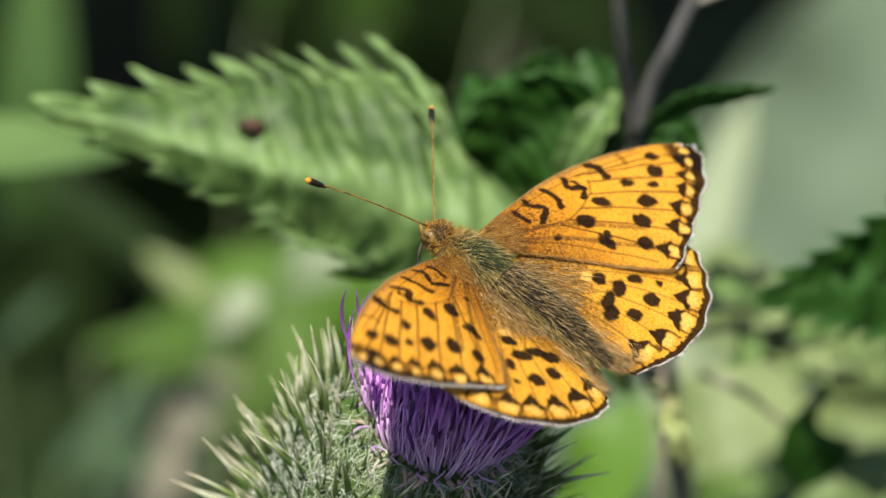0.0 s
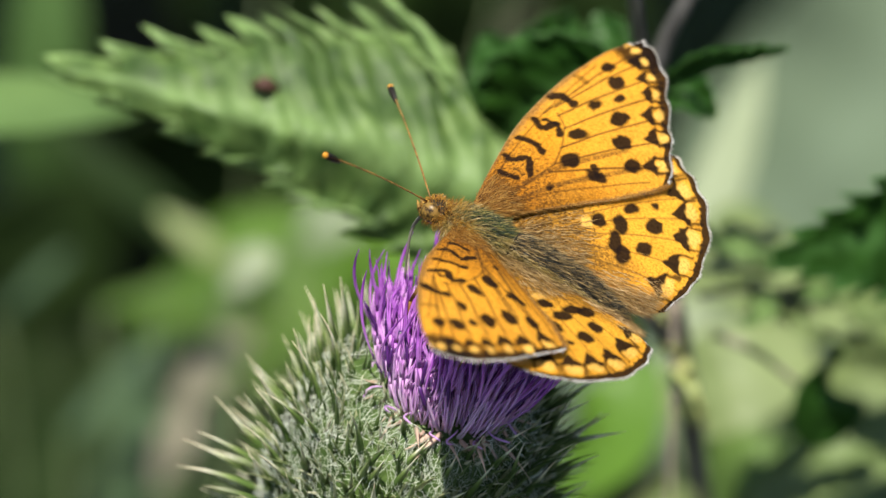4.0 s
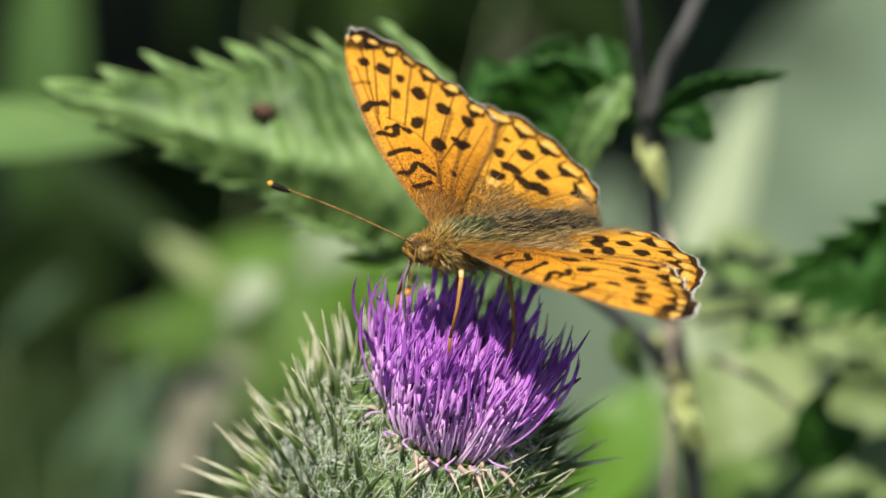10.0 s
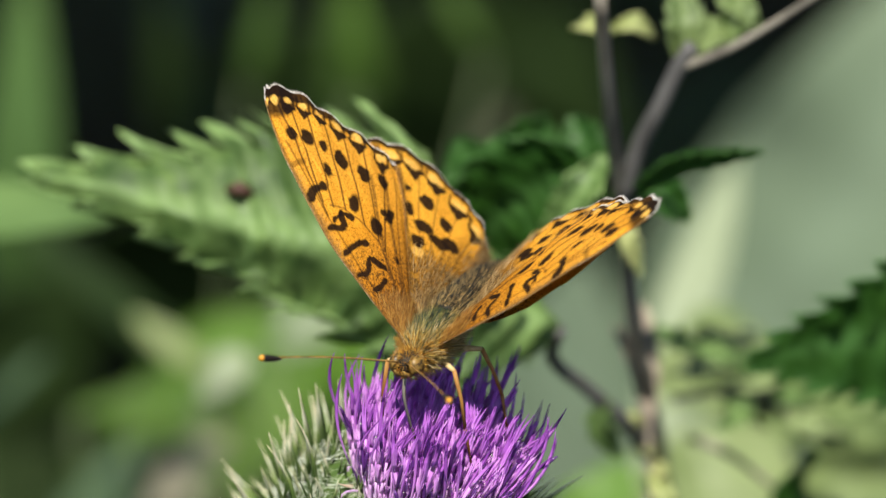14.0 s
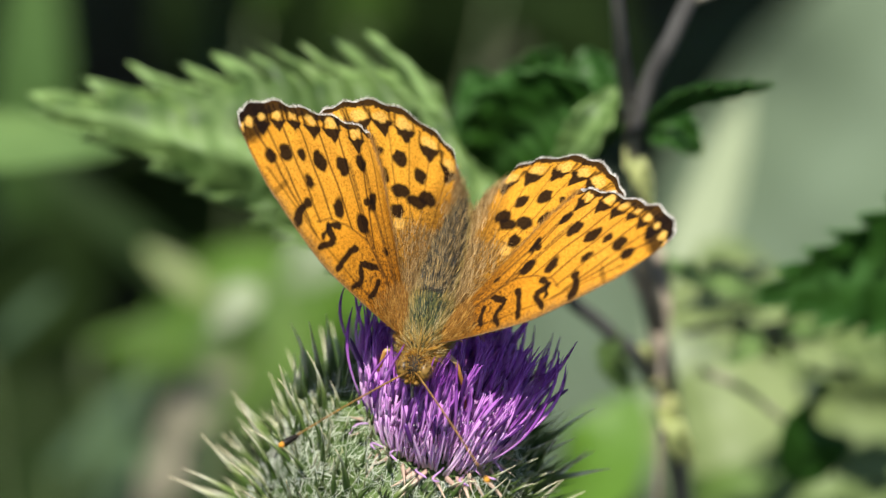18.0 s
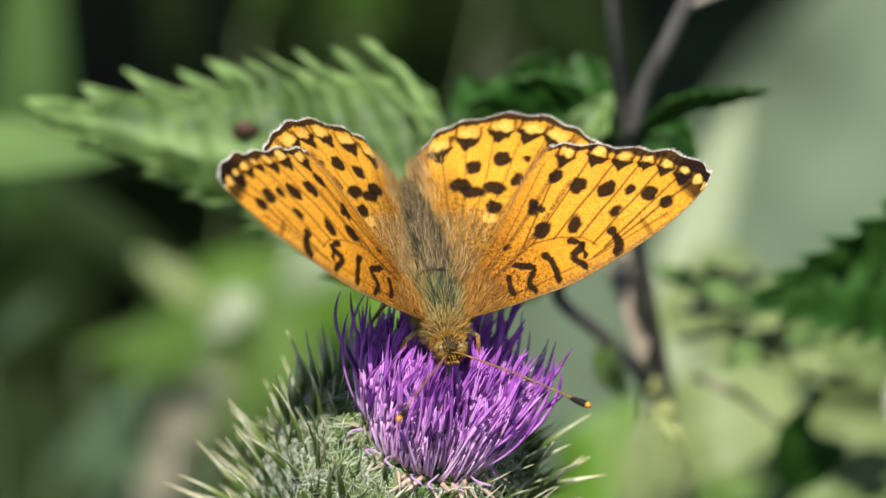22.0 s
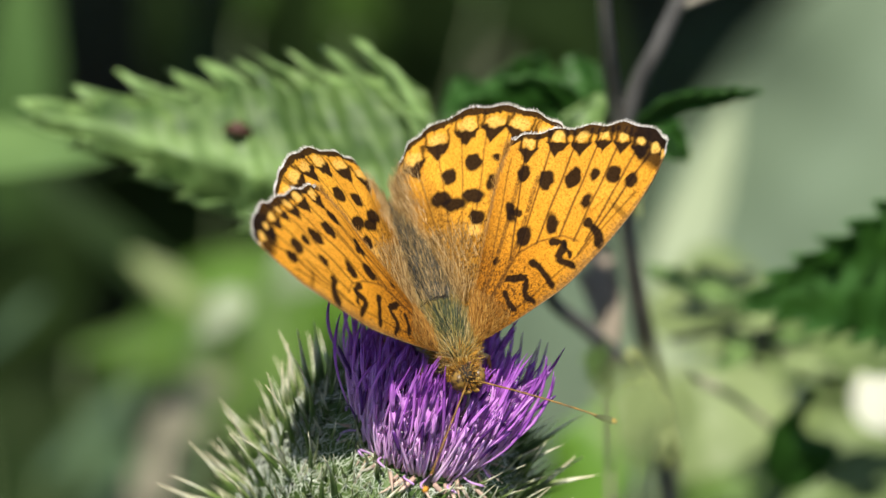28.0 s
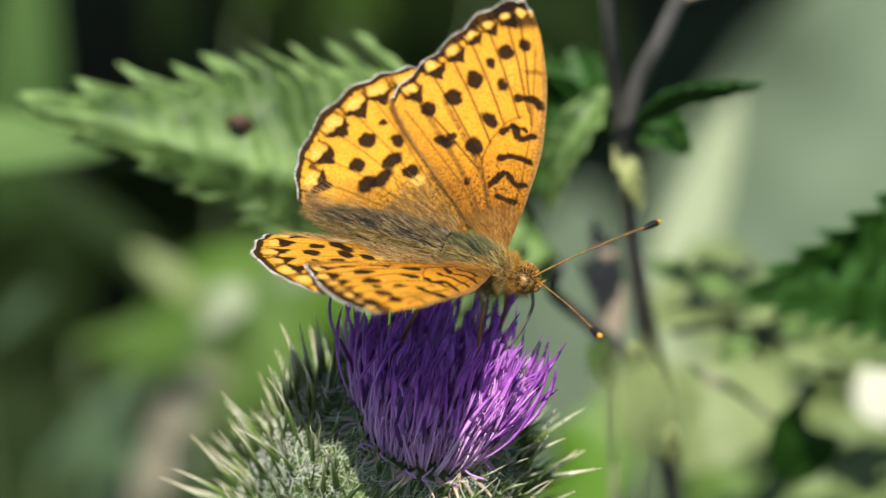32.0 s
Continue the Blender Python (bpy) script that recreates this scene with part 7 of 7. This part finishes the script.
        (27, hinge(True, -1, 27.5, -5.1, 3.1)),
        (27.5, hinge(True, -1, 30.4, -5.7, 3.7)),
        (28, hinge(True, -1, 42.1, -11.1, 5.6)),
        (28.5, hinge(True, -1, 28.7, -8.7, 7.5)),
        (29, hinge(True, -1, 14.1, -10.6, -3.6)),
        (29.25, hinge(True, -1, 47.2, -5.4, -2.7)),
        (29.5, hinge(True, -1, 56.2, -0.2, -1.8)),
        (29.75, hinge(True, -1, 36.5, -5.1, -3.4)),
        (30, hinge(True, -1, 32.8, -10.0, -5.1)),
        (30.25, hinge(True, -1, 32.0, -5.7, -3.9)),
        (30.5, hinge(True, -1, 20.7, -1.4, -2.7)),
        (30.75, hinge(True, -1, 14.9, -5.5, -5.0)),
        (31, hinge(True, -1, 25.1, -9.6, -7.4)),
        (31.5, hinge(True, -1, 7.9, 5.9, -1.0)),
        (32, hinge(True, -1, 19.6, -9.9, -7.0)),
    ])
    walk(hindwing_left, [
        (0, hinge(False, 1, 17.3, -5.9, -4.1)),
        (0.25, hinge(False, 1, 31.5, -3.0, -2.0)),
        (0.5, hinge(False, 1, 26.5, 0.0, 0.0)),
        (0.75, hinge(False, 1, 10.0, -3.5, -1.4)),
        (1, hinge(False, 1, 13.2, -7.0, -2.7)),
        (1.25, hinge(False, 1, 15.0, -3.5, -1.4)),
        (1.5, hinge(False, 1, 42.0, 0.0, 0.0)),
        (1.75, hinge(False, 1, 27.0, -0.8, -2.3)),
        (2, hinge(False, 1, 22.3, -1.6, -4.6)),
        (2.25, hinge(False, 1, 25.0, -0.8, -2.3)),
        (2.5, hinge(False, 1, 30.5, 0.0, 0.0)),
        (2.75, hinge(False, 1, 16.0, -2.5, -2.1)),
        (3, hinge(False, 1, 18.2, -5.0, -4.3)),
        (3.25, hinge(False, 1, 24.5, -2.5, -2.1)),
        (3.5, hinge(False, 1, 32.0, 0.0, 0.0)),
        (4, hinge(False, 1, 5.0, -6.6, -0.1)),
        (4.5, hinge(False, 1, 17.5, -13.2, -0.1)),
        (5, hinge(False, 1, 1.0, -19.8, -0.2)),
        (5.5, hinge(False, 1, 23.7, -26.5, -0.3)),
        (5.75, hinge(False, 1, 3.5, -16.2, -0.6)),
        (6, hinge(False, 1, 8.1, -5.9, -0.9)),
        (6.25, hinge(False, 1, 16.5, -12.2, -0.7)),
        (6.5, hinge(False, 1, 7.3, -18.5, -0.5)),
        (6.75, hinge(False, 1, 3.0, -12.1, -2.1)),
        (7, hinge(False, 1, 15.0, -5.6, -3.6)),
        (7.25, hinge(False, 1, 7.5, -4.1, -1.9)),
        (7.5, hinge(False, 1, -12.1, -2.6, -0.2)),
        (7.75, hinge(False, 1, -2.5, -11.1, -2.1)),
        (8, hinge(False, 1, 31.1, -19.6, -4.0)),
        (8.25, hinge(False, 1, 15.0, -18.5, -2.4)),
        (8.5, hinge(False, 1, -5.1, -17.3, -0.7)),
        (8.75, hinge(False, 1, 17.5, -14.8, -1.7)),
        (9, hinge(False, 1, 21.2, -12.3, -2.7)),
        (9.25, hinge(False, 1, 9.0, -9.1, -1.5)),
        (9.5, hinge(False, 1, 5.1, -5.8, -0.3)),
        (9.75, hinge(False, 1, 25.5, -5.8, -0.4)),
        (10, hinge(False, 1, 11.7, -5.9, -0.4)),
        (10.25, hinge(False, 1, 6.0, -7.5, -0.3)),
        (10.5, hinge(False, 1, 23.5, -9.2, -0.1)),
        (10.75, hinge(False, 1, 16.0, -7.3, -1.8)),
        (11, hinge(False, 1, 21.2, -5.4, -3.5)),
        (11.25, hinge(False, 1, 32.0, -4.7, -2.3)),
        (11.5, hinge(False, 1, -7.4, -3.9, -1.1)),
        (11.75, hinge(False, 1, 5.5, -3.8, -2.5)),
        (12, hinge(False, 1, 30.7, -3.7, -3.9)),
        (12.25, hinge(False, 1, 15.5, -3.1, -2.3)),
        (12.5, hinge(False, 1, -8.8, -2.5, -0.7)),
        (12.75, hinge(False, 1, 42.0, -2.5, -1.5)),
        (13, hinge(False, 1, 12.7, -2.4, -2.3)),
        (13.25, hinge(False, 1, 23.5, -1.9, 0.6)),
        (13.5, hinge(False, 1, 16.6, -1.4, 3.5)),
        (14, hinge(False, 1, 34.9, -1.2, 4.8)),
        (14.5, hinge(False, 1, 1.3, -0.9, 6.0)),
        (15, hinge(False, 1, 33.7, -0.6, 7.3)),
        (15.5, hinge(False, 1, 10.1, -0.3, 8.5)),
        (15.75, hinge(False, 1, 11.1, -3.1, 3.8)),
        (16, hinge(False, 1, 36.0, -5.8, -0.9)),
        (16.5, hinge(False, 1, 29.8, 2.2, 1.4)),
        (17, hinge(False, 1, 19.3, -3.9, 1.2)),
        (17.25, hinge(False, 1, 27.7, -4.3, 3.9)),
        (17.5, hinge(False, 1, 12.1, -4.6, 6.6)),
        (18, hinge(False, 1, 37.0, -2.4, -0.4)),
        (18.25, hinge(False, 1, 22.0, -5.3, 1.8)),
        (18.5, hinge(False, 1, 7.1, -8.2, 3.9)),
        (19, hinge(False, 1, 28.2, -8.1, 2.2)),
        (19.25, hinge(False, 1, 15.8, -7.7, 1.7)),
        (19.5, hinge(False, 1, 13.4, -7.3, 1.3)),
        (19.75, hinge(False, 1, 32.1, -9.7, 2.5)),
        (20, hinge(False, 1, 14.8, -12.1, 3.8)),
        (20.25, hinge(False, 1, 7.1, -6.3, 4.7)),
        (20.5, hinge(False, 1, 15.4, -0.4, 5.5)),
        (20.75, hinge(False, 1, 37.2, -3.4, 4.7)),
        (21, hinge(False, 1, 23.1, -6.3, 3.8)),
        (21.5, hinge(False, 1, 29.1, 0.5, 6.8)),
        (21.75, hinge(False, 1, 21.8, -3.1, 5.8)),
        (22, hinge(False, 1, 24.6, -6.7, 4.8)),
        (22.25, hinge(False, 1, 32.2, -9.4, 6.3)),
        (22.5, hinge(False, 1, 19.8, -12.0, 7.8)),
        (23, hinge(False, 1, 42.1, -7.8, 6.7)),
        (23.5, hinge(False, 1, 30.6, -3.5, 6.1)),
        (23.75, hinge(False, 1, 34.5, -4.9, 4.5)),
        (24, hinge(False, 1, 18.3, -6.4, 2.8)),
        (24.5, hinge(False, 1, 31.9, -3.9, 12.0)),
        (24.75, hinge(False, 1, 23.6, -3.5, 6.9)),
        (25, hinge(False, 1, 15.3, -3.2, 1.7)),
        (25.5, hinge(False, 1, 34.2, -2.0, 9.5)),
        (26, hinge(False, 1, 20.7, -2.4, 8.5)),
        (26.5, hinge(False, 1, 45.7, -2.8, 7.6)),
        (27, hinge(False, 1, 27.4, -3.2, 6.6)),
        (27.5, hinge(False, 1, 36.3, -3.6, 5.6)),
        (28, hinge(False, 1, 45.1, -3.5, 7.9)),
        (28.5, hinge(False, 1, 43.7, -2.0, 2.0)),
        (29, hinge(False, 1, 15.9, -3.1, 1.8)),
        (29.25, hinge(False, 1, 31.1, -2.0, -1.1)),
        (29.5, hinge(False, 1, 46.3, -0.9, -4.1)),
        (29.75, hinge(False, 1, 32.3, -5.9, 1.6)),
        (30, hinge(False, 1, 18.2, -10.8, 7.4)),
        (30.25, hinge(False, 1, 33.9, -7.7, 4.1)),
        (30.5, hinge(False, 1, 33.6, -4.6, 0.8)),
        (30.75, hinge(False, 1, 33.3, -6.6, 2.1)),
        (31, hinge(False, 1, 33.0, -8.6, 3.4)),
        (31.5, hinge(False, 1, 31.0, -3.2, -3.4)),
        (32, hinge(False, 1, 32.4, -9.5, 1.3)),
    ])
    walk(hindwing_right, [
        (0, hinge(False, -1, 3.5, -6.4, -1.1)),
        (0.25, hinge(False, -1, 22.8, -8.9, -1.1)),
        (0.5, hinge(False, -1, 42.0, -11.3, -1.0)),
        (0.75, hinge(False, -1, 23.9, -10.1, -0.9)),
        (1, hinge(False, -1, 5.7, -8.9, -0.9)),
        (1.25, hinge(False, -1, 40.1, -4.8, 0.1)),
        (1.5, hinge(False, -1, 74.6, -0.8, 1.1)),
        (1.75, hinge(False, -1, 45.9, -6.1, 0.8)),
        (2, hinge(False, -1, 17.2, -11.5, 0.4)),
        (2.25, hinge(False, -1, 39.3, -7.3, -0.7)),
        (2.5, hinge(False, -1, 61.4, -3.2, -1.8)),
        (2.75, hinge(False, -1, 35.4, -4.7, -2.6)),
        (3, hinge(False, -1, 9.3, -6.2, -3.4)),
        (3.25, hinge(False, -1, 36.9, -4.2, -2.5)),
        (3.5, hinge(False, -1, 64.4, -2.3, -1.5)),
        (4, hinge(False, -1, 27.0, -2.2, 2.6)),
        (4.5, hinge(False, -1, 64.5, -2.2, 6.7)),
        (5, hinge(False, -1, 27.1, -2.2, 10.8)),
        (5.5, hinge(False, -1, 34.6, -2.1, 14.8)),
        (5.75, hinge(False, -1, 22.5, -4.2, 7.2)),
        (6, hinge(False, -1, 17.2, -6.2, -0.4)),
        (6.25, hinge(False, -1, 24.0, -7.0, 2.2)),
        (6.5, hinge(False, -1, 28.9, -7.8, 4.9)),
        (6.75, hinge(False, -1, 27.5, -7.4, 2.7)),
        (7, hinge(False, -1, 23.9, -7.1, 0.6)),
        (7.25, hinge(False, -1, 25.3, -3.0, 0.1)),
        (7.5, hinge(False, -1, 26.7, 1.1, -0.5)),
        (7.75, hinge(False, -1, 22.0, -8.6, 4.3)),
        (8, hinge(False, -1, 22.2, -18.4, 9.1)),
        (8.25, hinge(False, -1, 20.7, -20.2, 5.6)),
        (8.5, hinge(False, -1, 19.2, -22.0, 2.1)),
        (8.75, hinge(False, -1, 21.5, -16.2, 1.9)),
        (9, hinge(False, -1, 23.9, -10.4, 1.8)),
        (9.25, hinge(False, -1, 28.7, -6.2, 1.6)),
        (9.5, hinge(False, -1, 33.6, -2.1, 1.4)),
        (9.75, hinge(False, -1, 36.0, -3.0, 0.0)),
        (10, hinge(False, -1, 17.8, -3.9, -1.3)),
        (10.25, hinge(False, -1, 17.0, 3.1, 3.2)),
        (10.5, hinge(False, -1, 77.6, 10.0, 7.7)),
        (10.75, hinge(False, -1, 68.5, -0.3, 5.0)),
        (11, hinge(False, -1, 36.7, -10.7, 2.2)),
        (11.25, hinge(False, -1, 5.5, -8.5, 2.1)),
        (11.5, hinge(False, -1, 26.0, -6.3, 1.9)),
        (11.75, hinge(False, -1, 70.0, -8.2, 3.4)),
        (12, hinge(False, -1, 54.0, -10.1, 5.0)),
        (12.25, hinge(False, -1, 72.0, -11.8, 6.5)),
        (12.5, hinge(False, -1, 32.3, -13.5, 7.9)),
        (12.75, hinge(False, -1, 97.0, -11.1, 4.7)),
        (13, hinge(False, -1, 23.6, -8.7, 1.4)),
        (13.25, hinge(False, -1, 1.0, -7.8, 0.6)),
        (13.5, hinge(False, -1, 33.9, -6.8, -0.2)),
        (14, hinge(False, -1, 52.9, -7.2, -0.4)),
        (14.5, hinge(False, -1, 19.8, -7.5, -0.6)),
        (15, hinge(False, -1, 52.7, -7.8, -0.7)),
        (15.5, hinge(False, -1, 29.6, -8.2, -0.9)),
        (15.75, hinge(False, -1, 29.9, -8.5, 1.7)),
        (16, hinge(False, -1, 58.1, -8.9, 4.3)),
        (16.5, hinge(False, -1, 53.4, -11.5, 5.6)),
        (17, hinge(False, -1, 37.7, -9.0, 6.0)),
        (17.25, hinge(False, -1, 50.8, -9.6, 3.5)),
        (17.5, hinge(False, -1, 27.9, -10.1, 1.0)),
        (18, hinge(False, -1, 47.8, -9.7, 5.8)),
        (18.25, hinge(False, -1, 40.7, -4.7, 2.2)),
        (18.5, hinge(False, -1, 13.6, 0.3, -1.4)),
        (19, hinge(False, -1, 36.9, -4.1, -1.6)),
        (19.25, hinge(False, -1, 23.3, -2.5, -1.6)),
        (19.5, hinge(False, -1, 19.6, -0.8, -1.7)),
        (19.75, hinge(False, -1, 37.3, -0.8, -2.3)),
        (20, hinge(False, -1, 24.9, -0.9, -3.0)),
        (20.25, hinge(False, -1, 22.8, 0.7, 1.3)),
        (20.5, hinge(False, -1, 36.7, 2.3, 5.6)),
        (20.75, hinge(False, -1, 48.3, -0.0, 2.3)),
        (21, hinge(False, -1, 30.0, -2.4, -0.9)),
        (21.5, hinge(False, -1, 49.4, -0.8, 8.9)),
        (21.75, hinge(False, -1, 33.2, -2.7, 4.9)),
        (22, hinge(False, -1, 37.1, -4.7, 1.0)),
        (22.25, hinge(False, -1, 62.5, 2.1, 1.9)),
        (22.5, hinge(False, -1, 35.4, 8.9, 2.8)),
        (23, hinge(False, -1, 48.7, -6.1, -1.4)),
        (23.5, hinge(False, -1, 43.2, 3.3, 3.8)),
        (23.75, hinge(False, -1, 47.5, -1.4, -0.3)),
        (24, hinge(False, -1, 20.3, -6.1, -4.3)),
        (24.5, hinge(False, -1, 38.5, 9.3, 3.7)),
        (24.75, hinge(False, -1, 19.9, 3.0, -0.8)),
        (25, hinge(False, -1, 11.2, -3.2, -5.3)),
        (25.5, hinge(False, -1, 66.7, 4.7, 1.3)),
        (26, hinge(False, -1, 37.6, 3.9, 1.9)),
        (26.5, hinge(False, -1, 63.5, 3.1, 2.5)),
        (27, hinge(False, -1, 27.5, 2.3, 3.1)),
        (27.5, hinge(False, -1, 30.4, 1.5, 3.7)),
        (28, hinge(False, -1, 42.1, -4.9, 5.6)),
        (28.5, hinge(False, -1, 28.7, -2.1, 7.5)),
        (29, hinge(False, -1, 14.1, -4.3, -3.6)),
        (29.25, hinge(False, -1, 47.2, 1.9, -2.7)),
        (29.5, hinge(False, -1, 56.2, 8.1, -1.8)),
        (29.75, hinge(False, -1, 36.5, 2.3, -3.4)),
        (30, hinge(False, -1, 32.8, -3.6, -5.1)),
        (30.25, hinge(False, -1, 32.0, 1.5, -3.9)),
        (30.5, hinge(False, -1, 20.7, 6.7, -2.7)),
        (30.75, hinge(False, -1, 14.9, 1.8, -5.0)),
        (31, hinge(False, -1, 25.1, -3.1, -7.4)),
        (31.5, hinge(False, -1, 7.9, 15.5, -1.0)),
        (32, hinge(False, -1, 19.6, -3.4, -7.0)),
    ])
    walk(antennae[0], [
        (0, feel(1, 54, 26)),
        (1, feel(1, 54, 26)),
        (2, feel(1, 54, 26)),
        (3, feel(1, 50, 26)),
        (6, feel(1, 54, 6)),
        (7, feel(1, 54, 6)),
        (9, feel(1, 46, 10)),
        (10, feel(1, 50, 10)),
        (11, feel(1, 38, -2)),
        (12, feel(1, 38, 10)),
        (16, feel(1, 46, 14)),
        (17, feel(1, 42, 6)),
        (18, feel(1, 38, 6)),
        (19, feel(1, 38, 14)),
        (20, feel(1, 50, 10)),
        (21, feel(1, 50, 18)),
        (22, feel(1, 42, 18)),
        (23, feel(1, 50, 22)),
        (24, feel(1, 38, 22)),
        (25, feel(1, 34, 22)),
        (28, feel(1, 38, 22)),
        (29, feel(1, 26, 26)),
        (30, feel(1, 62, 2)),
        (31, feel(1, 62, 10)),
        (32, feel(1, 58, 6)),
    ])
    walk(antennae[1], [
        (0, feel(-1, 50, 2)),
        (1, feel(-1, 50, 2)),
        (2, feel(-1, 54, 6)),
        (3, feel(-1, 50, 10)),
        (6, feel(-1, 50, 2)),
        (7, feel(-1, 50, 6)),
        (8, feel(-1, 18, 30)),
        (9, feel(-1, 18, 18)),
        (10, feel(-1, 26, 18)),
        (11, feel(-1, 26, 22)),
        (12, feel(-1, 38, 14)),
        (13, feel(-1, 34, 22)),
        (16, feel(-1, 34, 14)),
        (17, feel(-1, 34, 10)),
        (18, feel(-1, 38, 6)),
        (19, feel(-1, 38, 10)),
        (20, feel(-1, 30, 18)),
        (21, feel(-1, 30, 22)),
        (22, feel(-1, 34, 22)),
        (23, feel(-1, 30, 22)),
        (24, feel(-1, 38, 18)),
        (25, feel(-1, 38, 18)),
        (28, feel(-1, 38, 10)),
        (29, feel(-1, 38, 6)),
        (30, feel(-1, 38, 18)),
        (31, feel(-1, 42, 14)),
        (32, feel(-1, 50, 14)),
    ])


motions()
